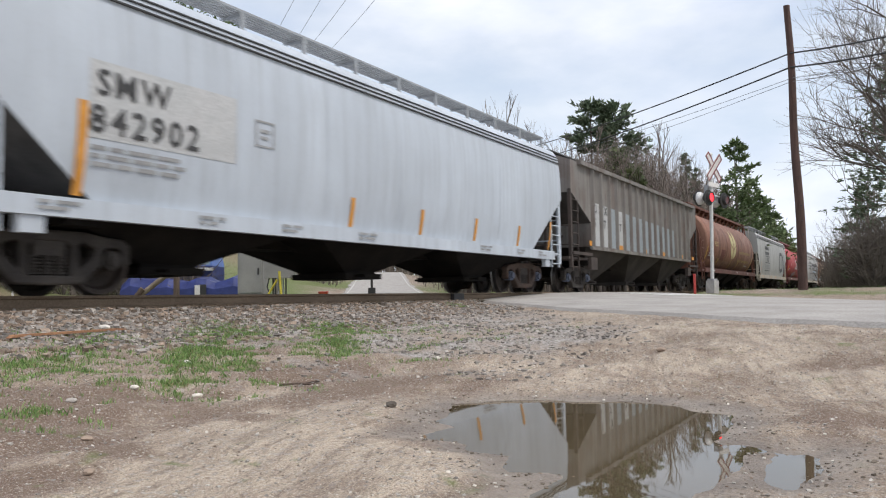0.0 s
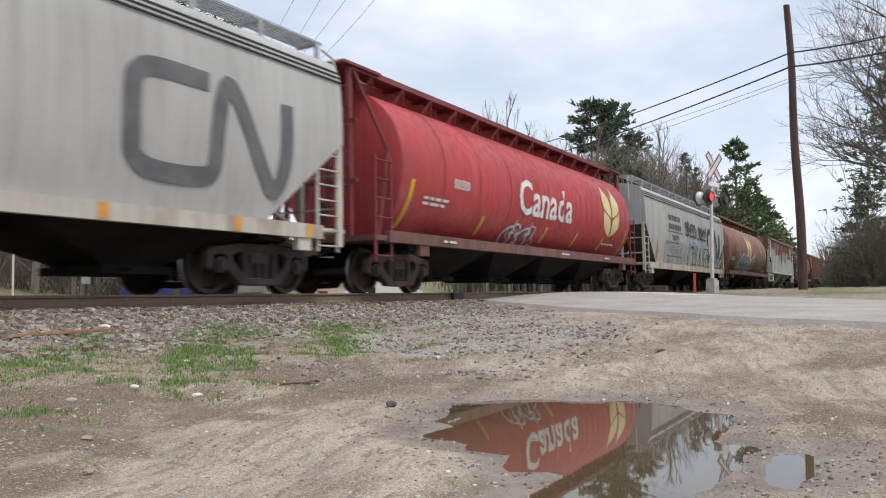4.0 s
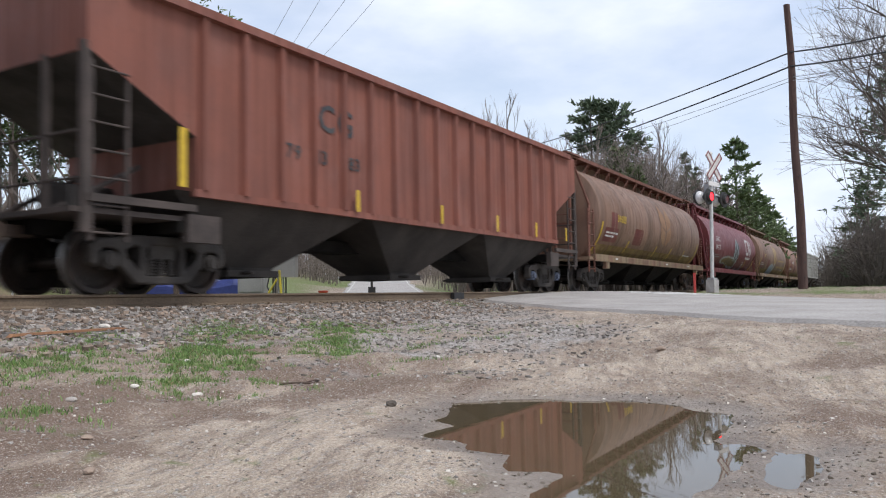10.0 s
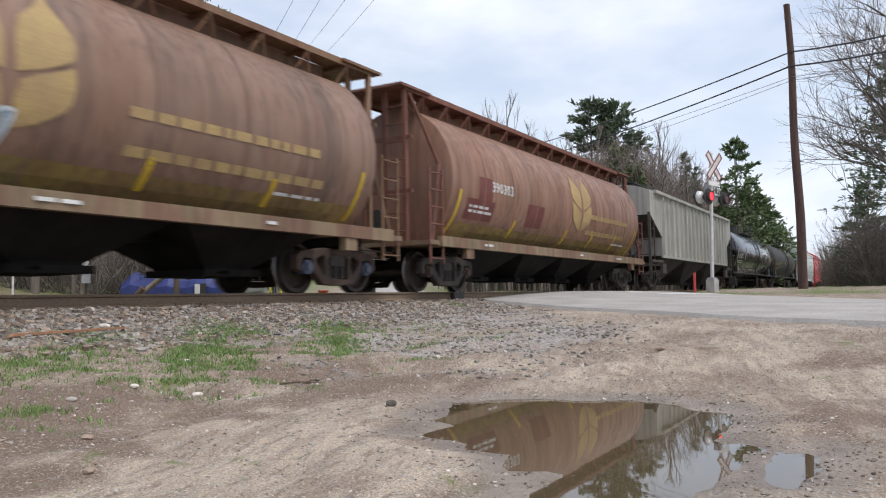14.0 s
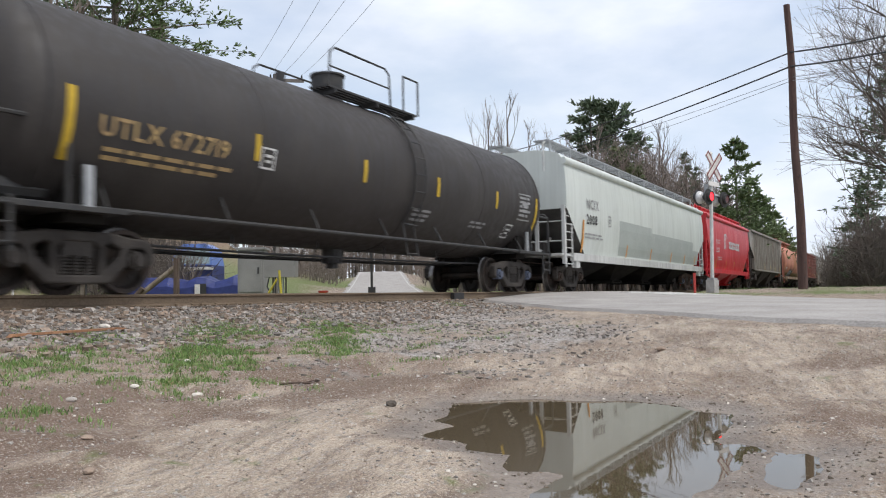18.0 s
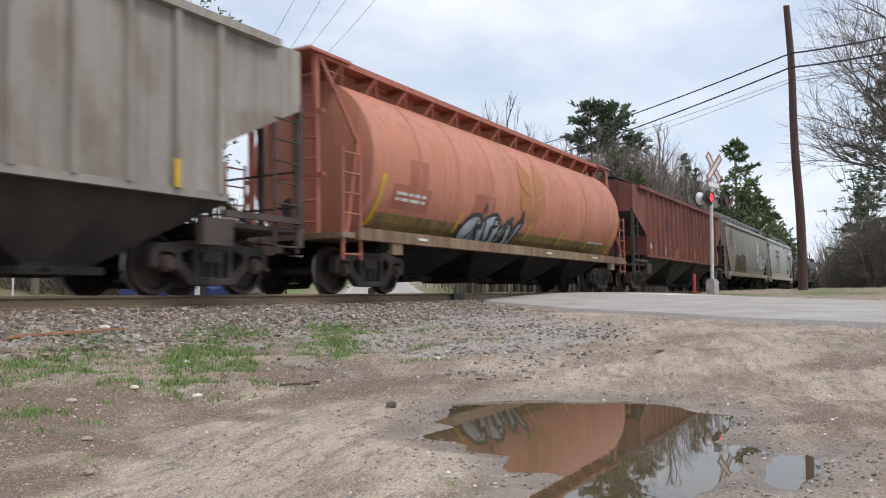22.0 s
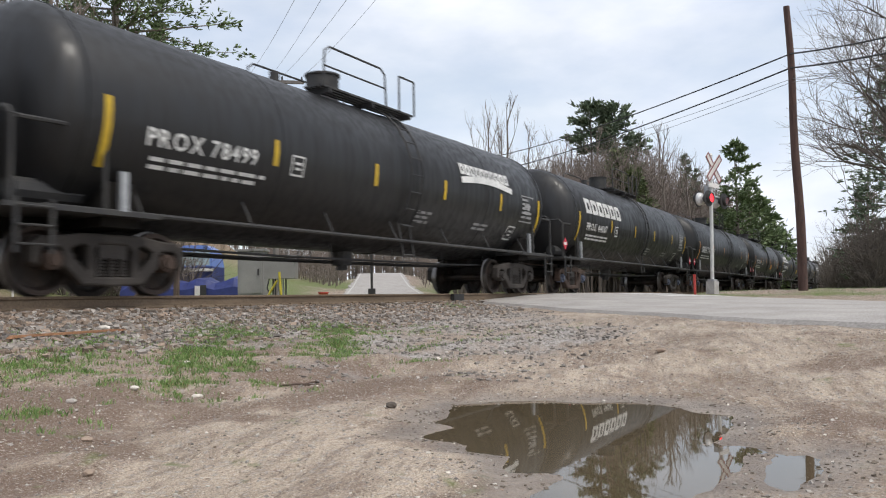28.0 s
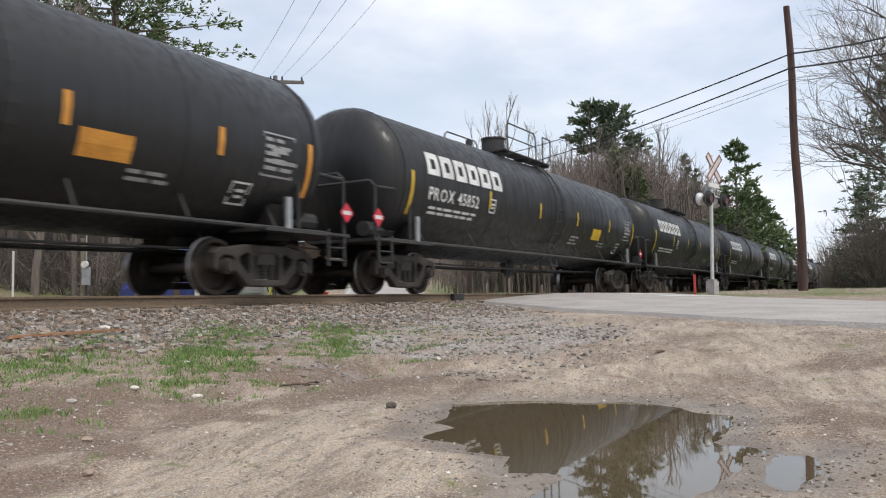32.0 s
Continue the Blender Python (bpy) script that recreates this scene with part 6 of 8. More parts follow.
BRIGHT_RED = car_paint("bright_red_paint", (0.60, 0.035, 0.045), grime_amt=0.1, rough=0.35, fade=0.05, bands=0.05)
FADED_RED = car_paint("faded_red_paint", (0.43, 0.042, 0.046), grime_amt=0.4, rough=0.45, fade=0.1)
SALMON = car_paint("salmon_orange_paint", (0.50, 0.20, 0.125), grime=(0.16, 0.08, 0.05), grime_amt=0.35, rough=0.5, fade=0.08, bands=0.06, rings=0.12)
SILVER = car_paint("silver_paint", (0.50, 0.545, 0.60), grime=(0.2, 0.2, 0.2), grime_amt=0.28, rough=0.38, bands=0.07, fade=0.1)
PALE_GREY = car_paint("pale_grey_paint", (0.42, 0.415, 0.40), grime=(0.16, 0.15, 0.14), grime_amt=0.4, rough=0.5)
WARM_GREY = car_paint("warm_grey_paint", (0.29, 0.265, 0.23), grime_amt=0.4, rough=0.55)
MINT_WHITE = car_paint("mint_white_paint", (0.60, 0.635, 0.60), grime_amt=0.16, rough=0.42, bands=0.04)
SILL_CREAM = car_paint("sill_cream_paint", (0.52, 0.49, 0.42), grime=(0.16, 0.13, 0.10), grime_amt=0.55, rust=(0.24, 0.13, 0.08), rust_amt=0.25, rough=0.6)
SILL_WHITE = car_paint("sill_white_paint", (0.55, 0.555, 0.54), grime_amt=0.4, rough=0.55)
RIB_GREY = car_paint("ribbed_grey_paint", (0.225, 0.21, 0.195), grime_amt=0.5, rust=(0.15, 0.1, 0.08), rust_amt=0.3, rough=0.6)
RIB_BEIGE = car_paint("ribbed_beige_paint", (0.42, 0.41, 0.375), grime_amt=0.5, rough=0.6)
RIB_DULL = car_paint("ribbed_dull_paint", (0.31, 0.285, 0.25), grime=(0.06, 0.05, 0.04), grime_amt=0.55, rust_amt=0.15, rough=0.6)
RIB_RUSTY = car_paint("ribbed_rusty_white_paint", (0.52, 0.53, 0.52), grime_amt=0.3, rust=(0.21, 0.075, 0.045), rust_amt=0.62, rust_top=0.16, rust_mix=0.92, rough=0.6)
RIB_RED = car_paint("ribbed_red_paint", (0.235, 0.08, 0.052), grime=(0.06, 0.03, 0.025), grime_amt=0.5, rust=(0.19, 0.07, 0.05), rust_amt=0.4, rough=0.6)
RIB_OXIDE = car_paint("ribbed_oxide_paint", (0.225, 0.075, 0.056), grime=(0.06, 0.032, 0.026), grime_amt=0.45, rust_amt=0.35, rust=(0.13, 0.05, 0.035), rough=0.6)
TANK_BLACK = car_paint("tank_black_paint", (0.006, 0.006, 0.0068), grime=(0.022, 0.021, 0.020), grime_amt=0.2, rough=0.42, fade=0.012, bands=0.1, relief=0.06, coat=0.08)
TANK_GLOSS = car_paint("glossy_tank_paint", (0.004, 0.004, 0.0045), grime=(0.012, 0.012, 0.012), grime_amt=0.03, rough=0.15, fade=0.001, relief=0.03, coat=0.4)
TANK_DULL = car_paint("dull_tank_paint", (0.026, 0.022, 0.021), grime=(0.09, 0.08, 0.07), grime_amt=0.45, rough=0.55, fade=0.03, relief=0.08)
MATS["grain_band"] = car_paint("yellow_lower_band", (0.29, 0.205, 0.06), grime_amt=0.65, rust=(0.2, 0.11, 0.05), rust_amt=0.5, rough=0.6)
GREEN_GREY = shade("grey_repaint", (0.36, 0.39, 0.37), (0.40, 0.43, 0.41), 1.5, rough=0.5)
BLUE_GREY = shade("blue_grey_repaint", (0.33, 0.37, 0.40), (0.28, 0.31, 0.33), 1.5, (1, 1, 0.4), rough=0.6)
GREY_PATCH = shade("grey_number_patch", (0.45, 0.46, 0.46), (0.5, 0.5, 0.5), 2, rough=0.6)
SPRAY_WHITE = shade("sprayed_white", (0.55, 0.60, 0.64), (0.40, 0.46, 0.52), 2, rough=0.6)
SPRAY_SILVER = shade("sprayed_silver", (0.44, 0.44, 0.43), (0.37, 0.37, 0.36), 2, rough=0.5)
SPRAY_BLUE = shade("sprayed_blue", (0.25, 0.36, 0.47), (0.40, 0.47, 0.52), 2, rough=0.6)
SPRAY_SLATE = shade("sprayed_slate", (0.09, 0.11, 0.12), (0.20, 0.23, 0.24), 5, rough=0.6)
SPRAY_PALE_TEAL = shade("sprayed_pale_teal", (0.30, 0.36, 0.36), (0.42, 0.46, 0.44), 4, rough=0.6)
SPRAY_BRONZE = shade("sprayed_bronze", (0.10, 0.065, 0.03), (0.17, 0.12, 0.05), 5, rough=0.6)
SPRAY_NAVY = shade("sprayed_navy", (0.045, 0.085, 0.155), (0.08, 0.13, 0.21), 2, rough=0.55)
SPRAY_PALE = shade("sprayed_pale_outline", (0.62, 0.62, 0.60), (0.48, 0.50, 0.50), 2, rough=0.6)
SPRAY_GREY = shade("sprayed_grey", (0.30, 0.29, 0.28), (0.42, 0.41, 0.40), 2, rough=0.6)
SPRAY_BLACK = shade("sprayed_black", (0.035, 0.035, 0.04), (0.07, 0.07, 0.07), 2, rough=0.6)
SPRAY_OCHRE = shade("sprayed_ochre", (0.22, 0.16, 0.055), (0.15, 0.11, 0.05), 2, rough=0.6)
FADED_GOLD = shade("faded_gold_stencil", (0.42, 0.30, 0.13), (0.35, 0.24, 0.12), 3, rough=0.7)
BOARD_GREY = shade("dark_letter_paint", (0.10, 0.10, 0.105), (0.15, 0.15, 0.15), 2, rough=0.7)


def span(k):
    return (JOINTS[k] + JOINTS[k + 1]) / 2, JOINTS[k + 1] - JOINTS[k]


def grain_marks(car, side, xe, rng, wheat_x=0.5, wheat_mat=CREAM, number="", num_mat=FADED_GOLD, reds=True, words=True, red_mat=MAROON_PATCH):
    stripes(car, side, [-xe + 0.25], 1.36, 2.35, YELLOW, 0.13, lean=0.06)
    stripes(car, side, [xe - 0.5], 1.36, 2.25, YELLOW, 0.11, lean=0.06)
    for q in (0.24, 0.50, 0.66, 0.82):
        stripes(car, side, [-xe + 2 * xe * q], 1.42, 1.86, YELLOW, 0.12, lean=0.05)
    if reds:
        patch(car, side, -xe + 0.75, -xe + 2.2, 1.72, 2.2, red_mat, "maroon_panel")
        patch(car, side, -xe + 1.3, -xe + 2.0, 2.2, 2.75, red_mat, "maroon_panel")
        patch(car, side, -xe + 4.2, -xe + 5.3, 1.75, 2.35, red_mat, "maroon_panel")
    small_print(car, side, -xe + 0.9, 2.0, 2, 1.2, WHITE, rng, 0.06)
    if number:
        lettering(car, side, number, -xe + 1.95, 2.45, 0.26, num_mat, gap=0.2)
    if wheat_mat is not None:
        wheat(car, side, -xe + 2 * xe * wheat_x, 1.9, 1.8, wheat_mat)
    if words:
        for j in range(2):
            small_print(car, side, xe - 5.6, 2.32 - 0.5 * j, 1, 4.2, FADED_GOLD, rng, 0.14)
    small_print(car, side, xe - 2.6, 1.62, 1, 1.4, WHITE, rng, 0.05)
    for q in (0.1, 0.55, 0.8):
        small_print(car, Side([0, 5], [1.6, 1.6]), -xe + 2 * xe * q, 1.08, 1, 0.5, WHITE, rng, 0.05)


def tank_marks(car, side, xe, rng, mark, mark_mat=WHITE, logo=None, hx=2.0, h=0.30):
    lettering(car, side, mark, -xe + hx, 2.03, h, mark_mat, gap=0.14)
    small_print(car, side, -xe + hx + 0.1, 1.84, 2, 2.2, mark_mat, rng, 0.055)
    framed_box(car, side, -xe + hx + 2.9, 1.98, 0.32, 0.34, WHITE, rng)
    framed_box(car, side, xe - 2.0, 1.9, 0.75, 0.70, GREY_STENCIL, rng)
    small_print(car, side, xe - 1.95, 2.46, 5, 0.65, GREY_STENCIL, rng, 0.06)
    framed_box(car, side, xe - 2.5, 1.42, 0.4, 0.34, WHITE, rng)
    small_print(car, side, xe - 4.4, 1.65, 2, 0.7, GREY_STENCIL, rng, 0.05)
    small_print(car, side, xe - 7.0, 1.72, 3, 0.6, GREY_STENCIL, rng, 0.05)
    if logo == "blocks":
        block_logo(car, side, -xe + 1.58, 2.56, 3.75, 0.49, WHITE, 6)
    if logo == "swoosh":
        block_logo(car, side, xe - 5.3, 2.76, 2.6, 0.26, WHITE, 10)
        bm = bmesh.new()
        ribbon(bm, side, [(xe - 5.3 + 2.7 * k / 8, 2.62 + 0.10 * math.sin(math.pi * k / 8)) for k in range(9)], 0.15)
        part("emblem_underline", bm, WHITE, car)


def the_train():
    # silver smooth-sided hopper
    u, L = span(0)
    c, s, xe, xs, r = smooth_hopper(u, L, SILVER, SILVER, "silver smooth-sided covered hopper car with orange reflectors", bays=3, seed=10, open_corner=2.7)
    patch(c, s, -xe + 1.7, -xe + 4.2, 1.96, 2.95, GREY_PATCH, "number_patch", off=0.006)
    lettering(c, s, "SMW", -xe + 1.8, 2.52, 0.34, BLACK_STENCIL, gap=0.2)
    lettering(c, s, "842902", -xe + 1.7, 2.04, 0.36, BLACK_STENCIL, gap=0.2)
    small_print(c, s, -xe + 1.75, 1.82, 3, 1.4, GREY_STENCIL, r)
    framed_box(c, s, -xe + 4.6, 2.3, 0.42, 0.42, GREY_STENCIL, r)
    stripes(c, s, [-xe + 1.55], 1.22, 2.4, AMBER, 0.13)
    stripes(c, s, [-xe + 2 * xe * q for q in (0.41, 0.55, 0.69, 0.83)], 1.22, 1.75, AMBER, 0.12)
    stripes(c, s, [xe - 0.85], 1.22, 2.0, AMBER, 0.10)
    for q in (0.06, 0.2, 0.3, 0.42, 0.7, 0.82, 0.9):
        small_print(c, Side([0, 5], [1.6, 1.6]), -xe + 2 * xe * q, 1.08, 2, 0.5, GREY_STENCIL, r, 0.04)
    # grey ribbed hopper with blue-grey repaint
    u, L = span(1)
    c, s, xe, xs, r = ribbed_hopper(u, L, RIB_GREY, "weathered grey ribbed hopper car with a blue-grey repainted band", 17, seed=11)
    for k in range(13):
        x = -xe + 1.95 + (2 * xe - 3.5) * k / 16
        patch(c, s, x, x + (2 * xe - 3.5) / 16 - 0.2, 1.52, 2.95 - 0.02 * k, BLUE_GREY if k not in (0, 1, 3) else GREY_PATCH, "repainted_panel", off=0.005)
    pitch = (2 * xe - 3.5) / 16
    for k, ch, ch2 in ((0, "CI", "15"), (1, "TX", "07"), (3, "", "47")):
        if ch:
            lettering(c, s, ch, -xe + 1.95 + pitch * k, 2.62, 0.30, BLACK_STENCIL)
        lettering(c, s, ch2, -xe + 1.95 + pitch * k, 2.15, 0.30, BLACK_STENCIL)
    for q in (0.09, 0.27, 0.45, 0.62, 0.8, 0.93):
        patch(c, s, -xe + 2 * xe * q, -xe + 2 * xe * q + 0.5, 1.50, 1.66, AMBER, "reflector", off=0.008)
    # brown cylinder with pale ear of grain
    u, L = span(2)
    c, s, xe, xs, r = cylinder_hopper(u, L, ORANGE_BROWN, SILL_MAROON, END_BROWN, "weathered red-brown cylindrical grain hopper with a cream wheat emblem", seed=12, yellow_band=False)
    grain_marks(c, s, xe, r, 0.51, CREAM, "395517", shade("bright_gold_stencil", (0.58, 0.46, 0.22), (0.5, 0.38, 0.18), 3, rough=0.7))
    # pale grey smooth hopper with black emblem
    for k, num, seed in ((3, "388868", 13), (5, "388178", 15), (23, "388857", 33)):
        u, L = span(k)
        c, s, xe, xs, r = smooth_hopper(u, L, PALE_GREY, SILL_CREAM, {3: "pale grey smooth-sided covered hopper with a black emblem", 5: "pale grey covered hopper sprayed with graffiti along its side", 23: "streaked pale grey covered hopper with a black emblem"}[k], bays=3, seed=seed)
        small_print(c, s, -xe + 3.6, 3.10, 1, 2.2, BOARD_GREY, r, 0.24)
        small_print(c, s, -xe + 3.6, 2.72, 1, 2.2, BOARD_GREY, r, 0.24)
        patch(c, s, -xe + 3.5, -xe + 6.1, 2.58, 2.63, BOARD_GREY, "rule_line")
        lettering(c, s, num, -xe + 4.2, 2.22, 0.28, BOARD_GREY, gap=0.2)
        patch(c, s, -xe + 3.5, -xe + 6.1, 2.10, 2.15, BOARD_GREY, "rule_line")
        small_print(c, s, -xe + 3.6, 1.9, 3, 2.2, GREY_STENCIL, r)
        patch(c, s, -xe + 3.5, -xe + 6.1, 1.5, 1.55, BOARD_GREY, "rule_line")
        loop_logo(c, s, xe - 4.5, 1.68, 3.0, 1.4, 0.34 if k == 5 else 0.28, SPRAY_BLACK if k == 5 else BOARD_GREY)
        stripes(c, s, [-xe + 1.7], 1.2, 2.1, AMBER, 0.13)
        for q in (0.12, 0.38, 0.54, 0.70, 0.84, 0.94):
            patch(c, Side([0, 5], [1.6, 1.6]), -xe + 2 * xe * q, -xe + 2 * xe * q + 0.14, 0.95, 1.16, AMBER, "reflector", off=0.005)
        if k == 5:
            scrawl(c, s, -xe + 3.0, 1.25, 4.6, 0.95, SPRAY_GREY, None, 51, 0.09, 6)
            scrawl(c, s, -xe + 7.4, 1.2, 4.2, 1.1, SPRAY_BLACK, SPRAY_SILVER, 52, 0.05, 5)
            scrawl(c, s, -xe + 7.6, 2.18, 3.9, 0.16, SPRAY_BLUE, None, 56, 0.06, 7)
            scrawl(c, s, -xe + 6.7, 2.6, 2.0, 0.62, SPRAY_BLACK, None, 53, 0.09, 4, True)
            scrawl(c, s, -xe + 9.1, 2.55, 2.0, 0.62, SPRAY_BLACK, None, 54, 0.09, 4, True)
            scrawl(c, s, xe - 4.8, 1.2, 3.9, 0.75, SPRAY_BLACK, SPRAY_WHITE, 55, 0.05, 5)
    # red cylinder
    u, L = span(4)
    c, s, xe, xs, r = cylinder_hopper(u, L, FADED_RED, SILL_MAROON, car_paint("dark_red_end_paint", (0.2, 0.03, 0.035), grime_amt=0.5), "faded red cylindrical grain hopper with white lettering", seed=14, yellow_band=False)
    lettering(c, s, "Canada", -xe + 5.6, 2.1, 0.95, WHITE, gap=0.06)
    lettering(c, s, "110510", -xe + 2.1, 2.35, 0.22, WHITE)
    grain_marks(c, s, xe, r, 0.86, CREAM, "", reds=False, words=False)
    scrawl(c, s, -xe + 5.2, 1.3, 2.0, 0.5, SPRAY_WHITE, None, 58, 0.05, 4)
    # brown cylinder with blue-white graffiti
    u, L = span(6)
    c, s, xe, xs, r = cylinder_hopper(u, L, ORANGE_BROWN, SILL_MAROON, END_BROWN, "orange-brown cylindrical grain hopper with blue and white graffiti", seed=16, yellow_band=False)
    grain_marks(c, s, xe, r, 0.48, CREAM, "395678", words=False)
    scrawl(c, s, -xe + 3.7, 1.24, 5.6, 0.34, SPRAY_PALE, SPRAY_NAVY, 64, 0.10, 9)
    scrawl(c, s, -xe + 3.7, 1.42, 5.6, 1.0, SPRAY_PALE, SPRAY_NAVY, 61, 0.11, 6, True)
    # rusty white ribbed hopper
    u, L = span(7)
    c, s, xe, xs, r = ribbed_hopper(u, L, RIB_RUSTY, "white ribbed hopper car with heavy rust along its top", 15, seed=17, bay_mat=car_paint("dirty_grey_bay", (0.10, 0.095, 0.09), grime_amt=0.6, rust_amt=0.3), rib_mat=RIB_RUSTY, end_mat=RIB_RUSTY)
    pitch = (2 * xe - 3.5) / 14
    for k, a, b in ((0, "CI", "15"), (1, "TX", "03"), (2, "", "58")):
        if a:
            lettering(c, s, a, -xe + 1.98 + pitch * k, 2.65, 0.27, GREY_STENCIL)
        lettering(c, s, b, -xe + 1.98 + pitch * k, 2.2, 0.27, GREY_STENCIL)
    for q in (0.11, 0.3, 0.47, 0.62, 0.78, 0.92):
        patch(c, s, -xe + 2 * xe * q, -xe + 2 * xe * q + 0.5, 1.52, 1.68, AMBER, "reflector")
    # dark cylinder
    u, L = span(8)
    c, s, xe, xs, r = cylinder_hopper(u, L, DARK_BROWN, car_paint("dark_sill_paint", (0.10, 0.05, 0.045), grime_amt=0.6), car_paint("dark_end_paint", (0.09, 0.05, 0.04), grime_amt=0.6), "soot-darkened brown cylindrical grain hopper with a cream wheat emblem", seed=18)
    grain_marks(c, s, xe, r, 0.49, CREAM, "395077")
    # rust-red ribbed hopper
    u, L = span(9)
    c, s, xe, xs, r = ribbed_hopper(u, L, RIB_RED, "rust-red ribbed hopper car with yellow reflectors", 17, seed=19)
    stripes(c, s, [-xe + 1.45], 1.5, 2.35, YELLOW, 0.14)
    for q in (0.32, 0.5, 0.66, 0.8, 0.93):
        stripes(c, Side([0, 5], [1.605, 1.605]), [-xe + 2 * xe * q], 1.48, 1.88, YELLOW, 0.11)
    pitch = (2 * xe - 3.5) / 16
    for k, b in ((2, "79"), (3, "13"), (4, "83")):
        lettering(c, s, b, -xe + 1.98 + pitch * k, 2.25, 0.25, BLACK_STENCIL)
    lettering(c, s, "CG", -xe + 1.98 + pitch * 3, 2.85, 0.5, SPRAY_BLACK)
    # tan cylinder
    u, L = span(10)
    c, s, xe, xs, r = cylinder_hopper(u, L, TAN_BROWN, SILL_TAN, END_BROWN, "faded tan-brown cylindrical grain hopper with a worn wheat emblem", seed=20)
    grain_marks(c, s, xe, r, 0.57, shade("worn_wheat", (0.33, 0.2, 0.115), (0.27, 0.15, 0.09), 2), "398181", YELLOW, words=False)
    # maroon hopper with a painted creature-like mural, kept as plain patches
    u, L = span(11)
    c, s, xe, xs, r = cylinder_hopper(u, L, MAROON, MAROON, MAROON, "maroon cylindrical covered hopper with a large grey and ochre graffiti mural", seed=21, cut=True, yellow_band=False)
    lettering(c, s, "DWC", -xe + 1.9, 2.72, 0.28, WHITE)
    lettering(c, s, "384775", -xe + 1.75, 2.25, 0.28, WHITE, gap=0.22)
    small_print(c, s, -xe + 1.7, 1.95, 2, 1.5, GREY_STENCIL, r)
    stripes(c, s, [-xe + 1.0, -xe + 6.0, xe - 3.7, xe - 0.8], 1.35, 2.0, YELLOW, 0.13, lean=0.05)
    for j in range(7):
        q = j / 6
        burst(c, s, -xe + 4.6 + 3.6 * q, 1.72 + 0.05 * math.sin(j), 0.75, 0.20 + 0.24 * q, 11, SPRAY_PALE_TEAL, 171 + j, 0.010)
        burst(c, s, -xe + 4.7 + 3.5 * q, 1.72 + 0.05 * math.sin(j), 0.55, 0.14 + 0.20 * q, 9, SPRAY_OCHRE, 71 + j, 0.013 + 0.0006 * j)
    for j in range(9):
        burst(c, s, -xe + 5.6 + 0.33 * j, 1.66 + 0.12 * math.sin(2.3 * j), 0.20, 0.16, 8, SPRAY_BRONZE, 91 + j, 0.019)
    burst(c, s, -xe + 8.25, 2.32, 0.95, 0.86, 15, SPRAY_PALE_TEAL, 81, 0.021)
    burst(c, s, -xe + 8.3, 2.34, 0.80, 0.72, 13, SPRAY_SLATE, 82, 0.024)
    for j in range(9):
        burst(c, s, -xe + 7.85 + 0.42 * (j % 3), 2.05 + 0.28 * (j // 3), 0.16, 0.15, 7, SPRAY_GREY if j % 2 else SPRAY_BLACK, 101 + j, 0.027)
    for j in range(6):
        burst(c, s, -xe + 7.5 + 0.75 * j, 1.26 + 0.04 * (j % 2), 0.36, 0.17, 9, SPRAY_PALE_TEAL if j % 2 else SPRAY_SLATE, 121 + j, 0.022)
    loop_logo(c, s, xe - 4.0, 2.35, 1.75, 0.85, 0.17, WHITE)
    small_print(c, s, xe - 4.0, 2.0, 1, 1.75, WHITE, r, 0.14)
    framed_box(c, s, xe - 4.7, 1.5, 0.7, 0.3, WHITE, r)
    small_print(c, s, xe - 2.1, 1.5, 3, 0.6, GREY_STENCIL, r)
    # two more brown cylinders
    u, L = span(12)
    c, s, xe, xs, r = cylinder_hopper(u, L, TAN_BROWN, SILL_TAN, car_paint("ochre_end_paint", (0.2, 0.11, 0.055), grime_amt=0.5, rust_amt=0.3), "brown cylindrical grain hopper with pale blue graffiti", seed=22)
    grain_marks(c, s, xe, r, 0.53, FADED_GOLD, "399107")
    scrawl(c, s, -xe + 5.4, 1.1, 2.7, 0.95, SPRAY_WHITE, SPRAY_BLUE, 81, 0.05, 3)
    u, L = span(13)
    c, s, xe, xs, r = cylinder_hopper(u, L, car_paint("peach_brown_paint", (0.275, 0.145, 0.095), grime_amt=0.5, rust=(0.22, 0.1, 0.06), rust_amt=0.3, rings=0.55), SILL_TAN, END_BROWN, "light brown cylindrical grain hopper with a cream wheat emblem", seed=23)
    grain_marks(c, s, xe, r, 0.575, FADED_GOLD, "390303", WHITE)
    # beige ribbed hopper
    u, L = span(14)
    c, s, xe, xs, r = ribbed_hopper(u, L, RIB_BEIGE, "pale beige ribbed hopper car with dirt streaks", 18, seed=24)
    for q in (0.1, 0.3, 0.5, 0.7, 0.9):
        patch(c, s, -xe + 2 * xe * q, -xe + 2 * xe * q + 0.4, 1.52, 1.64, AMBER, "reflector")
    # two tank cars
    u, L = span(15)
    c, s, xe, xs, r = tank_car(u, L, TANK_GLOSS, "glossy black tank car with yellow reflectors and a white emblem", seed=25, stripe=AMBER)
    tank_marks(c, s, xe, r, "SHQX 8320", WHITE, "swoosh", 0.9, 0.27)
    u, L = span(16)
    c, s, xe, xs, r = tank_car(u, L, TANK_DULL, "dull black tank car with yellow lettering", seed=26)
    tank_marks(c, s, xe, r, "UTLX 672719", FADED_GOLD, None, 1.4, 0.26)
    # white hopper with grey repaint
    u, L = span(17)
    c, s, xe, xs, r = smooth_hopper(u, L, MINT_WHITE, SILL_WHITE, "clean white covered hopper with a grey painted-over patch", bays=4, seed=27, lines=False, chord=True, open_corner=2.5)
    lettering(c, s, "NCIX", -xe + 1.75, 2.65, 0.32, GREY_STENCIL, gap=0.2)
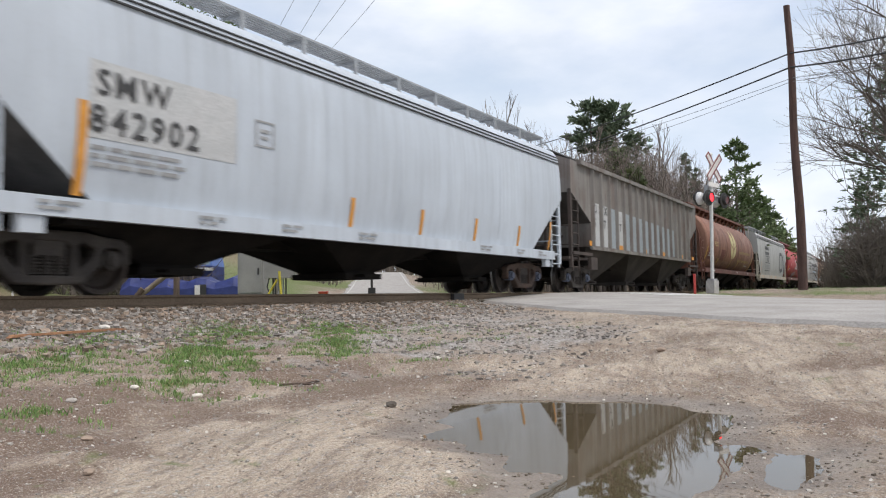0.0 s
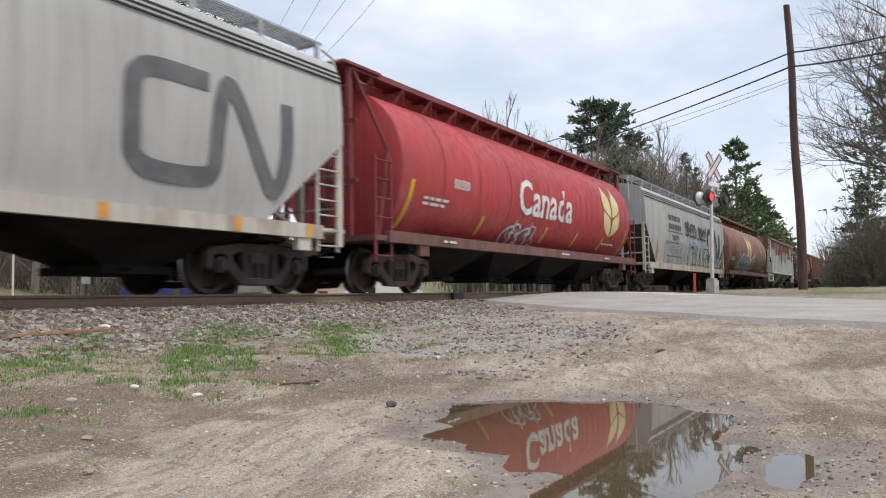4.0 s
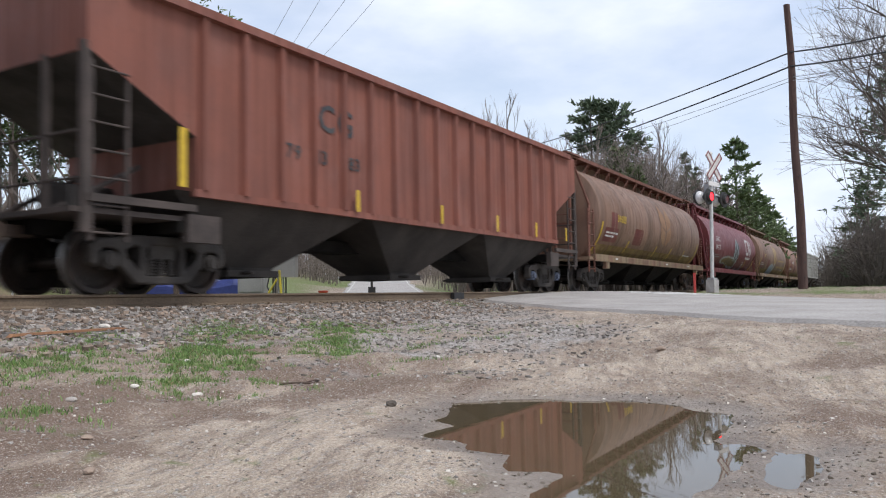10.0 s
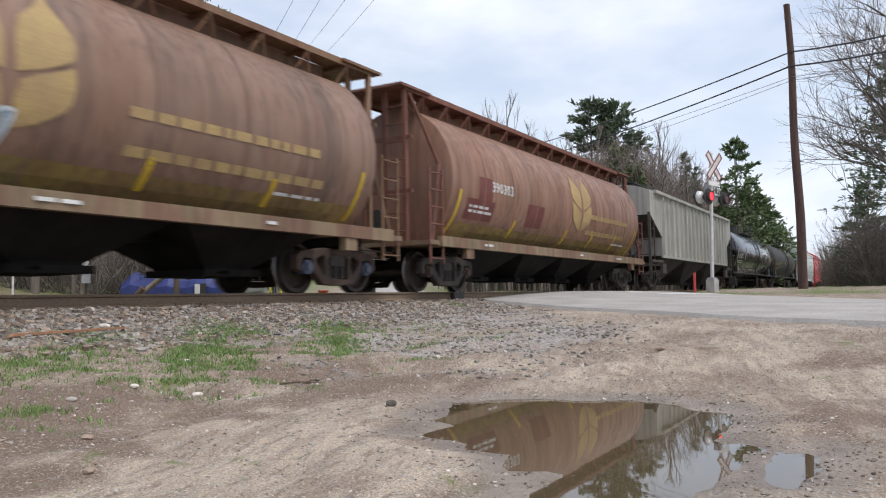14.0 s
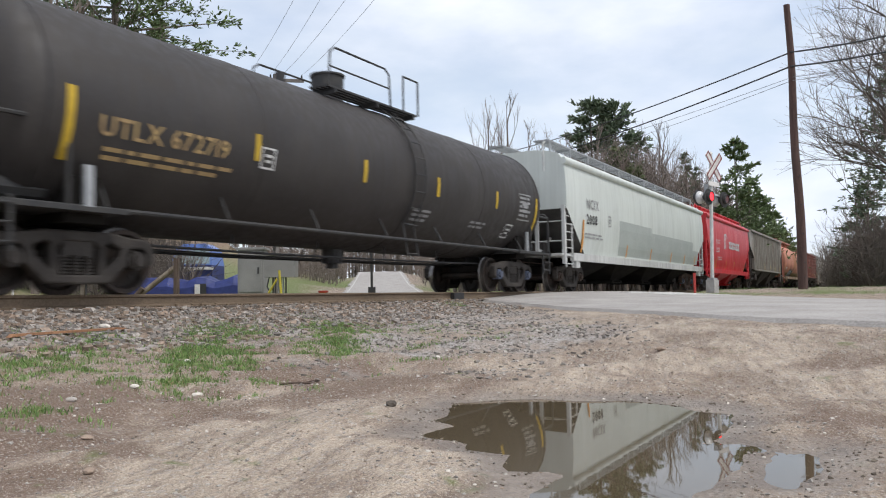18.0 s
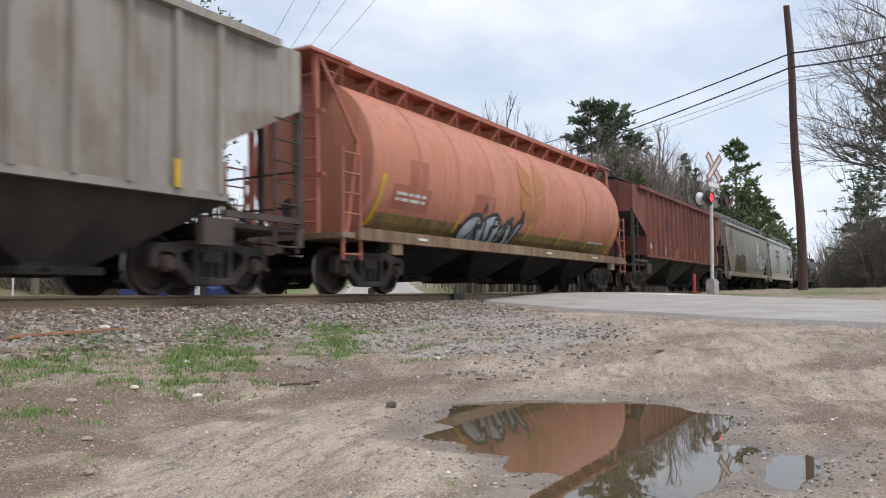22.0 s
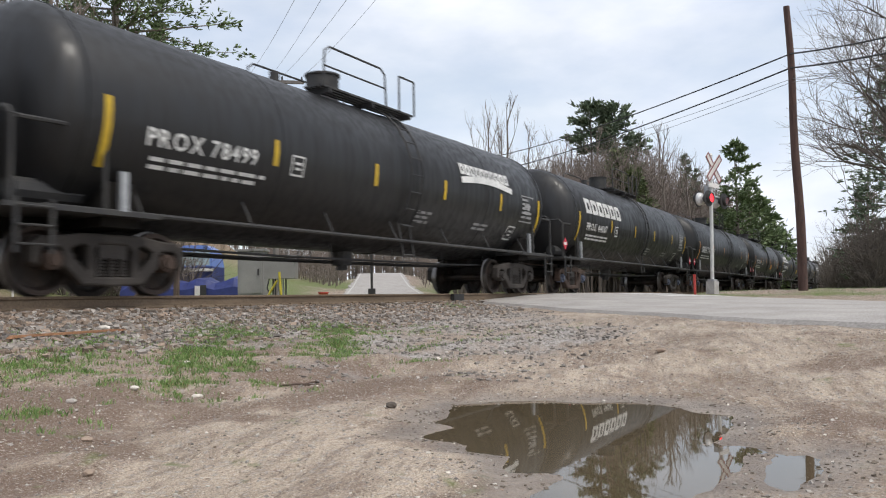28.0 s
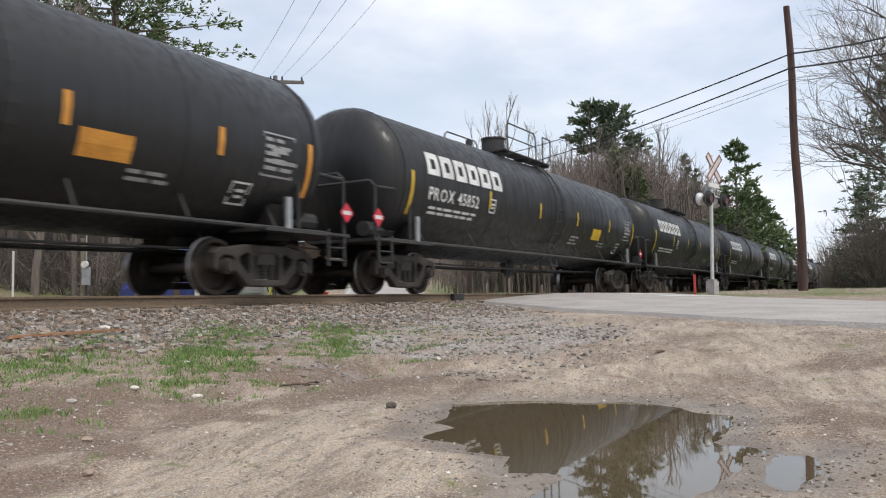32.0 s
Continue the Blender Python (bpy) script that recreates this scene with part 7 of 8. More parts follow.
    lettering(c, s, "2008", -xe + 1.72, 2.15, 0.32, BLACK_STENCIL, gap=0.2)
    small_print(c, s, -xe + 1.65, 1.8, 2, 1.7, GREY_STENCIL, r)
    framed_box(c, s, -xe + 3.9, 2.2, 0.3, 0.36, GREY_STENCIL, r)
    patch(c, s, -xe + 5.2, -xe + 9.4, 1.25, 2.5, GREEN_GREY, "repainted_patch", off=0.006)
    patch(c, s, -xe + 9.4, xe - 2.4, 1.25, 2.3, GREEN_GREY, "repainted_patch", off=0.006)
    patch(c, s, xe - 2.4, xe - 1.2, 1.25, 1.9, GREEN_GREY, "repainted_patch", off=0.006)
    stripes(c, s, [-xe + 1.4], 1.22, 2.25, AMBER, 0.13)
    stripes(c, s, [-xe + 2 * xe * q for q in (0.32, 0.49, 0.66, 0.79, 0.9)], 1.22, 1.66, AMBER, 0.12)
    # short red hopper
    u, L = span(18)
    c, s, xe, xs, r = smooth_hopper(u, L, BRIGHT_RED, BRIGHT_RED, "short bright red covered hopper with a white emblem", bays=3, seed=28, lines=False, chord=True, short=True, tc=L - 4.0, slope_mat=BRIGHT_RED)
    for k in range(5):
        bm = bmesh.new()
        ribbon(bm, s, smooth_path([(-xe + 4.5 + 0.1 * k, 2.35), (-xe + 4.45 + 0.13 * k, 2.85), (-xe + 4.7 + 0.10 * k, 3.2), (-xe + 5.25 + 0.04 * k, 3.15 - 0.05 * k)], 4), 0.06)
        part("emblem_stroke", bm, WHITE, c)
    block_logo(c, s, -xe + 5.95, 2.42, 2.2, 0.42, WHITE, 6)
    block_logo(c, s, -xe + 8.25, 2.40, 1.2, 0.44, WHITE, 4)
    lettering(c, s, "POTX", -xe + 2.25, 2.55, 0.26, WHITE)
    lettering(c, s, "2525", -xe + 2.25, 2.1, 0.26, WHITE)
    small_print(c, s, -xe + 2.65, 1.8, 2, 1.2, WHITE, r)
    stripes(c, s, [-xe + 2.2, -xe + 5.2, -xe + 7.8, xe - 2.0], 1.25, 1.7, YELLOW, 0.1)
    # dull grey ribbed hopper
    u, L = span(19)
    c, s, xe, xs, r = ribbed_hopper(u, L, RIB_DULL, "dirty grey ribbed hopper car with yellow end stripes", 18, seed=29)
    pitch = (2 * xe - 3.5) / 17
    for k, b in ((3, "CN"), (4, "38"), (5, "60"), (6, "97")):
        lettering(c, s, b, -xe + 1.98 + pitch * k, 2.35, 0.26, BLACK_STENCIL)
    stripes(c, s, [-xe + 2.0], 1.5, 2.1, YELLOW, 0.13)
    for q in (0.34, 0.52, 0.68, 0.84):
        stripes(c, Side([0, 5], [1.605, 1.605]), [-xe + 2 * xe * q], 1.48, 1.88, YELLOW, 0.1)
    # salmon cylinder
    u, L = span(20)
    c, s, xe, xs, r = cylinder_hopper(u, L, SALMON, SILL_TAN, car_paint("salmon_end_paint", (0.42, 0.14, 0.09), grime_amt=0.4), "faded salmon-orange cylindrical grain hopper with grey graffiti", seed=30)
    grain_marks(c, s, xe, r, 0.50, shade("ghost_wheat", (0.40, 0.19, 0.075), (0.36, 0.16, 0.07), 2), "", words=False, red_mat=shade("faint_brown_panel", (0.33, 0.115, 0.075), (0.38, 0.15, 0.10), 2, rough=0.6))
    scrawl(c, s, -xe + 4.1, 1.1, 2.9, 0.9, SPRAY_BLACK, SPRAY_WHITE, 91, 0.10, 4)
    # oxide ribbed hopper
    u, L = span(21)
    c, s, xe, xs, r = ribbed_hopper(u, L, RIB_OXIDE, "dark oxide-red ribbed hopper car with yellow reflectors", 18, seed=31)
    stripes(c, s, [-xe + 2.0], 1.5, 1.95, YELLOW, 0.13)
    pitch = (2 * xe - 3.5) / 17
    patch(c, s, -xe + 1.95 + pitch * 3, -xe + 1.85 + pitch * 3 + 0.5, 1.6, 1.9, GREY_PATCH, "data_panel")
    patch(c, s, -xe + 2.15, -xe + 2.5, 1.75, 1.95, GREY_PATCH, "data_panel")
    for q, top in ((0.36, 1.9), (0.568, 1.95), (0.72, 1.88), (0.895, 2.1)):
        stripes(c, Side([0, 5], [1.605, 1.605]), [-xe + 2 * xe * q], 1.48, top, YELLOW, 0.11)
    framed_box(c, Side([0, 5], [1.605, 1.605]), -xe + 2 * xe * 0.772, 1.5, 0.48, 0.62, GREY_PATCH, r)
    for k, b in ((3, "79"), (4, "84")):
        lettering(c, s, b, -xe + 1.98 + pitch * k, 2.65, 0.4, SPRAY_BLACK)
    # warm grey hopper with graffiti
    u, L = span(22)
    c, s, xe, xs, r = smooth_hopper(u, L, WARM_GREY, car_paint("sill_warm_paint", (0.36, 0.30, 0.24), grime_amt=0.5, rust_amt=0.3), "dusty warm-grey covered hopper with ochre, black and white graffiti", bays=4, seed=32, lines=False, chord=True)
    lettering(c, s, "IC", -xe + 2.7, 2.6, 0.26, WHITE)
    lettering(c, s, "799571", -xe + 2.6, 2.1, 0.28, WHITE)
    small_print(c, s, -xe + 3.3, 1.75, 2, 1.4, GREY_STENCIL, r)
    scrawl(c, s, -xe + 0.5, 2.7, 1.5, 0.9, SPRAY_BLACK, None, 101, 0.05, 3)
    scrawl(c, s, -xe + 3.2, 1.0, 3.6, 1.3, SPRAY_BLACK, SPRAY_OCHRE, 102, 0.12, 4)
    scrawl(c, s, -xe + 7.4, 1.35, 4.0, 0.6, SPRAY_GREY, None, 103, 0.06, 6)
    scrawl(c, s, xe - 4.4, 1.55, 2.6, 1.0, SPRAY_BLACK, SPRAY_WHITE, 104, 0.06, 3)
    # round emblem of white bars, with its two word bars
    for j in range(9):
        q = -0.9 + 0.225 * j
        w = 0.42 * math.sqrt(1 - q * q)
        patch(c, s, xe - 5.2 - w, xe - 5.2 + w, 2.88 + 0.42 * q - 0.034, 2.88 + 0.42 * q + 0.034, WHITE, "emblem_bar", nz=1)
    patch(c, s, xe - 5.28, xe - 5.12, 2.55, 3.2, WHITE, "emblem_stem")
    for j in range(2):
        small_print(c, s, xe - 5.6, 2.22 - 0.2 * j, 1, 0.8, WHITE, r, 0.14)
    stripes(c, s, [-xe + 2.4, xe - 0.9], 1.25, 2.2, YELLOW, 0.12)
    stripes(c, s, [-xe + 2 * xe * q for q in (0.3, 0.55, 0.7, 0.84)], 1.22, 1.72, YELLOW, 0.11)
    # the black tank cars that follow
    spec = {
        24: (TANK_BLACK, "black tank car with a white swoosh emblem", "PROX 78501", "swoosh", YELLOW, "can", 0.25),
        25: (TANK_BLACK, "dusty black tank car with grey lettering and a white emblem", "PROX 78499", "swoosh", YELLOW, "can", 0.25),
        26: (TANK_BLACK, "black tank car with a white block emblem", "PROX 44087", "blocks", YELLOW, "can", 0.24),
        27: (TANK_BLACK, "black tank car with white number and amber reflectors", "GBRX 700712", None, AMBER, "low", 0.31),
        28: (TANK_BLACK, "black tank car with amber reflectors and a yellow panel", "PLCX 221214", None, AMBER, "low", 0.25),
        29: (TANK_BLACK, "black tank car with a white block emblem and shelf ends", "PROX 45852", "blocks", YELLOW, "can", 0.28),
    }
    for k in range(24, len(JOINTS) - 1):
        u, L = span(k)
        paint, label, mark, logo, stripe, dome, h = spec.get(k, (TANK_BLACK, "black tank car far down the train", "", "blocks", YELLOW, "can", 0.28))
        c, s, xe, xs, r = tank_car(u, L, paint, label, seed=40 + k, stripe=stripe, dome=dome, top_x={27: 0.2, 28: -1.3, 29: -0.7}.get(k, -0.5))
        tank_marks(c, s, xe, r, mark, WHITE, logo, 1.65 if logo == "blocks" else 1.5 if logo is None else 1.6, h)
        if k in (26, 27, 28, 29):
            edge = Side([0, 5], [1.44, 1.44])
            placard(c, edge, xe + 0.22, 1.48)
            placard(c, edge, -xe - 0.22, 1.48)
        if k in (28, 29):
            patch(c, s, xe - 5.2, xe - 4.4, 1.75, 2.1, AMBER if k == 28 else YELLOW, "yellow_panel")


the_train()


def drift(x):
    """How far the track bends away beyond the crossing."""
    return TY + 6e-5 * max(0.0, x - 15) ** 2


def train_pose(x):
    return pose(x, drift(x), 0, 0, 0, math.degrees(math.atan(12e-5 * max(0.0, x - 15))))

# ---- trees ----
BARK = shade("grey_brown_bark", (0.15, 0.12, 0.10), (0.21, 0.18, 0.155), 3, (4, 4, 0.6), 0.95, bump=0.6)
TWIG = shade("bare_twigs", (0.165, 0.135, 0.117), (0.23, 0.19, 0.165), 2, rough=0.95)
PALE_BARK = shade("pale_bark", (0.36, 0.33, 0.29), (0.27, 0.24, 0.21), 3, (4, 4, 0.6), 0.95)
NEEDLE = vary_by_island(shade("pine_needles", (0.095, 0.14, 0.055), (0.13, 0.17, 0.075), 1.2, rough=0.7), 0.6, 1.6)
NEEDLE_DARK = vary_by_island(shade("dark_needles", (0.092, 0.128, 0.078), (0.135, 0.168, 0.105), 1.2, rough=0.75), 0.6, 1.6)
NEEDLE_LIGHT = vary_by_island(shade("young_needles", (0.10, 0.13, 0.055), (0.13, 0.155, 0.07), 1.2, rough=0.7), 0.6, 1.5)
BARK_DARK = shade("dark_bark", (0.075, 0.062, 0.054), (0.12, 0.10, 0.088), 3, (4, 4, 0.6), 0.95)
TWIG_DARK = shade("dark_brush", (0.10, 0.083, 0.072), (0.16, 0.135, 0.115), 1.5, rough=0.95)


class Sticks:
    """Gathers tapered rods into one mesh."""

    def __init__(self, sides=4):
        self.v, self.f, self.n = [], [], sides

    def rod(self, p, q, r0, r1):
        d = (q - p)
        if d.length < 1e-6:
            return
        d.normalize()
        a = d.orthogonal().normalized()
        b = d.cross(a)
        k, n = len(self.v), self.n
        for c, r in ((p, r0), (q, r1)):
            for j in range(n):
                t = 2 * math.pi * j / n
                self.v.append(c + (a * math.cos(t) + b * math.sin(t)) * r)
        for j in range(n):
            self.f.append((k + j, k + (j + 1) % n, k + n + (j + 1) % n, k + n + j))

    def tuft(self, p, d, size, rng, n=6):
        """Needle spray: thin leaves fanned round a shoot."""
        for _ in range(n):
            w = (d + Vector((rng.gauss(0, 0.6), rng.gauss(0, 0.6), rng.gauss(0.12, 0.5)))).normalized() * size * rng.uniform(0.6, 1.25)
            s = w.cross(Vector((rng.gauss(0, 1), rng.gauss(0, 1), rng.gauss(0, 1)))).normalized() * size * 0.17
            k = len(self.v)
            o = p + Vector((rng.gauss(0, 0.25), rng.gauss(0, 0.25), rng.gauss(0, 0.18))) * size
            self.v += [o, o + w * 0.55 + s, o + w, o + w * 0.5 - s]
            self.f.append((k, k + 1, k + 2, k + 3))

    def to(self, name, mat, parent):
        me = bpy.data.meshes.new(name)
        me.from_pydata([tuple(c) for c in self.v], [], self.f)
        me.materials.append(mat)
        o = new(name, me)
        o.parent = parent
        return o


def bare_tree(h, seed, label, spread=0.55, fork=0.42, bark=BARK, depth=5, lean=0.0, up=0.25, kids=(2, 4), r0=None, twig=TWIG, limb=0.14):
    rng = random.Random(seed)
    root = empty("bare_tree", label=label, category="tree", group="bare trees")
    wood, twigs = Sticks(6), Sticks(3)

    def grow(p, d, length, r, level):
        bend = Vector((rng.gauss(0, 0.12), rng.gauss(0, 0.12), 0.04))
        mid = p + d * length * 0.5
        d2 = (d + bend).normalized()
        q = mid + d2 * length * 0.5
        st = wood if level < 3 else twigs
        st.rod(p, mid, r, r * 0.85)
        st.rod(mid, q, r * 0.85, r * 0.68)
        if level >= depth:
            return
        n = rng.randint(*kids)
        for k in range(n):
            o = Vector((rng.gauss(0, 1), rng.gauss(0, 1), rng.gauss(0, 0.5)))
            o -= o.dot(d2) * d2
            o.normalize()
            nd = (d2 + o * spread * rng.uniform(0.5, 1.4) + Vector((0, 0, up))).normalized()
            start = q if k == 0 else p.lerp(q, rng.uniform(0.45, 1.0))
            grow(start, nd, length * rng.uniform(0.55, 0.82), r * rng.uniform(0.45, 0.66), level + 1)

    r0 = r0 or h * 0.012
    d = Vector((lean, rng.gauss(0, 0.04), 1)).normalized()
    seg = h * 0.16
    p = Vector((0, 0, -0.2))
    r = r0
    for k in range(5):
        q = p + (d + Vector((rng.gauss(0, 0.05), rng.gauss(0, 0.05), 0))).normalized() * seg
        wood.rod(p, q, r, r * 0.84)
        if k >= 1:
            for _ in range(rng.randint(2, 3)):
                a = rng.uniform(0, 6.28)
                nd = Vector((math.cos(a) * spread * 1.5, math.sin(a) * spread * 1.5, 0.75 + up)).normalized()
                grow(p.lerp(q, rng.uniform(0.2, 1)), nd, h * limb * rng.uniform(0.7, 1.2), r * 0.45, 2)
        p, r = q, r * 0.84
    grow(p, d, h * 0.13, r, 2)
    wood.to("trunk", bark, root)
    twigs.to("crown", twig, root)
    return root


def conifer(h, seed, label, width=0.32, bare=0.25, droop=-0.05, needle=NEEDLE, whorls=22, per=5, tuft=0.30, ragged=0.5, cone=1.0, tufts=9, name="conifer"):
    rng = random.Random(seed)
    root = empty(name, label=label, category="tree", group="conifers")
    wood, leaves = Sticks(6), Sticks(3)
    wood.rod(Vector((0, 0, -0.2)), Vector((0, 0, h * 0.5)), h * 0.014, h * 0.009)
    wood.rod(Vector((0, 0, h * 0.5)), Vector((rng.gauss(0, 0.1), 0, h * 0.97)), h * 0.009, h * 0.002)
    for k in range(whorls):
        q = k / (whorls - 1)
        z = h * (bare + (0.98 - bare) * q)
        reach = h * width * ((1 - q) ** cone * 0.9 + 0.10) * min(1.0, 0.45 + q * 2.2)
        for j in range(per):
            if rng.random() < ragged * 0.35:
                continue
            a = rng.uniform(0, 6.28)
            L = reach * rng.uniform(1 - ragged * 0.7, 1.15)
            d = Vector((math.cos(a), math.sin(a), droop + rng.gauss(0, 0.10) + 0.3 * q)).normalized()
            p = Vector((0, 0, z + rng.gauss(0, 0.1)))
            e = p + d * L
            wood.rod(p, e, 0.012 + 0.01 * L, 0.006)
            m = max(3, int(tufts * (0.4 + 0.6 * L / max(reach, 0.1))))
            for i in range(m):
                t = 0.28 + 0.75 * (i + rng.random()) / m
                c = p + d * L * min(t, 1.0) + Vector((rng.gauss(0, 0.13), rng.gauss(0, 0.13), rng.gauss(0, 0.06))) * min(L * 0.8, 2.0)
                leaves.tuft(c, d, tuft * rng.uniform(0.7, 1.3), rng)
    wood.to("trunk", BARK, root)
    leaves.to("crown", needle, root)
    return root


def spot(px, depth):
    """A place on the ground at a bearing across the view and a depth along it."""
    a = radians(YAW)
    lat = (px - 784) / 1390 * depth
    x, y = math.cos(a) * depth + math.sin(a) * lat, math.sin(a) * depth - math.cos(a) * lat
    return x, y, float(ground_z(x, y))


def put(ob, px, depth, turn=0.0, dz=0.0):
    x, y, z = spot(px, depth)
    ob.matrix_basis = pose(x, y, z + dz, 0, 0, turn)
    return ob


def plant():
    rng = random.Random(99)
    # tall white pines with open, flat-topped crowns, and their neighbours
    put(conifer(18.6, 1, "tall white pine with an open irregular crown", 0.155, 0.74, 0.22, NEEDLE_DARK, 8, 6, 0.60, 0.75, 0.25, 13, "white_pine"), 1052, 78)
    put(conifer(18.8, 7, "tall white pine with a broad flat-topped crown", 0.155, 0.72, 0.18, NEEDLE_DARK, 9, 6, 0.60, 0.75, 0.25, 13, "white_pine"), 1096, 78)
    put(conifer(16.0, 2, "white pine with sparse upper branches", 0.20, 0.62, 0.1, NEEDLE_DARK, 9, 5, 0.5, 0.9, 0.5, 9, "white_pine"), 1130, 80)
    put(conifer(11.5, 3, "young green pine among bare trees", 0.27, 0.2, 0.05, NEEDLE_LIGHT, 18, 5, 0.42, 0.6, 0.8, 9), 1098, 62)
    put(conifer(9.5, 4, "bushy green pine among bare trees", 0.30, 0.15, 0.05, NEEDLE_LIGHT, 16, 5, 0.42, 0.6, 0.7, 9), 1128, 60)
    put(conifer(15.2, 5, "slender spruce above the bare woods", 0.15, 0.3, 0.0, NEEDLE_DARK, 22, 4, 0.34, 0.8, 0.9, 7), 1220, 85)
    put(conifer(13.0, 6, "slender hemlock above the bare woods", 0.15, 0.3, 0.0, NEEDLE_DARK, 20, 4, 0.34, 0.8, 0.9, 7), 1236, 82)
    # conifers behind the signal, stepping down along the track
    for k, (px, dep, h, w) in enumerate(((1308, 62, 12.0, 0.28), (1330, 66, 9.6, 0.36), (1352, 72, 8.8, 0.38), (1371, 80, 8.0, 0.38), (1388, 92, 7.0, 0.38), (1400, 108, 6.2, 0.38), (1282, 74, 9.0, 0.3))):
        put(conifer(h, 10 + k, "green pine with layered boughs beside the track" if k else "tall white pine behind the crossing signal", w, 0.10, 0.10, NEEDLE, 17, 5, 0.42, 0.75, 0.7, 11, "pine"), px, dep)
    # bare broadleaf trees along the far side
    kinds = [bare_tree(h, s, lab, sp, depth=5, up=up, kids=kd, bark=bk) for h, s, lab, sp, up, kd, bk in (
        (15, 31, "leafless grey maple with fine upright twigs", 0.40, 0.55, (2, 3), BARK), (13, 32, "leafless ash with spreading twigs", 0.55, 0.4, (2, 4), BARK),
        (14, 33, "leafless birch with pale bark", 0.35, 0.6, (2, 3), PALE_BARK), (11, 34, "leafless young tree of the wood's edge", 0.5, 0.4, (2, 4), BARK), (16, 35, "tall leafless tree with brushy top", 0.42, 0.6, (2, 3), BARK))]
    used = set()
    spots = [(905, 62, 0), (885, 66, 2), (940, 64, 1), (975, 70, 3), (860, 72, 4), (1010, 68, 1), (1035, 66, 3), (1055, 74, 0), (1090, 84, 2), (1140, 70, 3), (1150, 78, 2), (1165, 72, 0), (1183, 64, 1), (1200, 76, 3), (1245, 74, 3), (1260, 84, 1), (1125, 90, 4), (1020, 88, 0), (955, 86, 3), (995, 95, 2), (1290, 95, 1), (1330, 105, 3), (830, 90, 3), (1065, 60, 3), (1105, 58, 3), (1178, 58, 3), (1225, 60, 3)]
    for px, dep, k in spots:
        ob = kinds[k]
        if k in used:
            ob = copy_thing(ob, pose(0, 0, 0))
        used.add(k)
        put(ob, px + rng.uniform(-5, 5), dep, rng.uniform(0, 360), -0.3 if dep < 64 else 0.0)
    # brushy woods further back, too many stems to count
    brush, stems = Sticks(3), Sticks(4)
    for i in range(2300):
        px, dep = rng.uniform(800, 1440), 60 + 60 * rng.random() ** 1.6
        if i % 5 == 0:
            px, dep = rng.uniform(380, 860), rng.uniform(95, 150)
        elif px < 880 and rng.random() < 0.6:
            continue
        x, y, z = spot(px, dep)
        if y < TRACK_Y + 6 or road_at(x, y)[0] < 5.5:
            continue
        top = float(np.interp(px, [380, 860, 900, 1010, 1060, 1160, 1240, 1300, 1380, 1440], [5, 6, 9, 10, 13, 12.5, 9.5, 8.0, 5.5, 3.5]))
        h = top * rng.uniform(0.45, 1.0) * (dep / 75) ** 0.5
        p, q = Vector((x, y, z - 0.3)), Vector((x + rng.gauss(0, 0.5), y + rng.gauss(0, 0.5), z + h))
        stems.rod(p, q, 0.07, 0.02)
        for _ in range(14):
            s = p.lerp(q, rng.uniform(0.2, 1))
            e = s + Vector((rng.gauss(0, 0.8), rng.gauss(0, 0.8), rng.uniform(0.4, 1.7)))
            brush.rod(s, e, 0.024, 0.010)
            for _ in range(3):
                s2 = s.lerp(e, rng.uniform(0.4, 1))
                brush.rod(s2, s2 + Vector((rng.gauss(0, 0.5), rng.gauss(0, 0.5), rng.uniform(0.1, 0.8))), 0.015, 0.008)
    # the thick of the wood, behind its edge
    for i in range(2400):
        px, dep = rng.uniform(955, 1425), rng.uniform(74, 118)
        x, y, z = spot(px, dep)
        if y < TRACK_Y + 6 or road_at(x, y)[0] < 5.5:
            continue
        skyline = float(np.interp(px, [955, 1020, 1100, 1160, 1230, 1300, 1350, 1400, 1425], [262, 252, 240, 262, 300, 330, 368, 425, 455]))
        h = (505 - skyline) / 1390 * dep * rng.uniform(0.35, 1.0) - z
        if h < 1.5:
            continue
        p, q = Vector((x, y, z - 0.3)), Vector((x + rng.gauss(0, 0.4), y + rng.gauss(0, 0.4), z + h))
        stems.rod(p, q, 0.075, 0.02)
        for _ in range(20):
            s = p.lerp(q, rng.uniform(0.25, 1))
            brush.rod(s, s + Vector((rng.gauss(0, 0.75), rng.gauss(0, 0.75), rng.uniform(0.5, 2.0))), 0.030, 0.012)
    for i in range(420):
        x, y, z = spot(rng.uniform(560, 860), rng.uniform(232, 275))
        p, q = Vector((x, y, z - 0.3)), Vector((x + rng.gauss(0, 0.6), y, z + rng.uniform(9, 19)))
        stems.rod(p, q, 0.16, 0.06)
        for _ in range(12):
            s = p.lerp(q, rng.uniform(0.1, 1))
            brush.rod(s, s + Vector((rng.gauss(0, 1.6), rng.gauss(0, 1.6), rng.uniform(0.5, 3.0))), 0.10, 0.05)
    woods = empty("far_woods", label="brown leafless woods on the far side", category="woods", kind="stuff")
    stems.to("stems", BARK, woods)
    brush.to("brushwood", TWIG, woods)
    # trees beside the track at the left, seen between the cars
    put(conifer(18.5, 41, "big white pine close behind the track", 0.32, 0.22, 0.02, NEEDLE, 30, 6, 0.24, 0.6, 0.5, 30, "white_pine"), 200, 31)
    put(conifer(15, 42, "dark pine close behind the track", 0.25, 0.25, 0.0, NEEDLE_DARK, 24, 6, 0.24, 0.6, 0.7, 24, "white_pine"), 20, 30)
    put(conifer(14, 43, "pine with a bare lower trunk", 0.22, 0.35, 0.0, NEEDLE, 20, 5, 0.42, 0.6, 0.7, 10, "white_pine"), 270, 46)
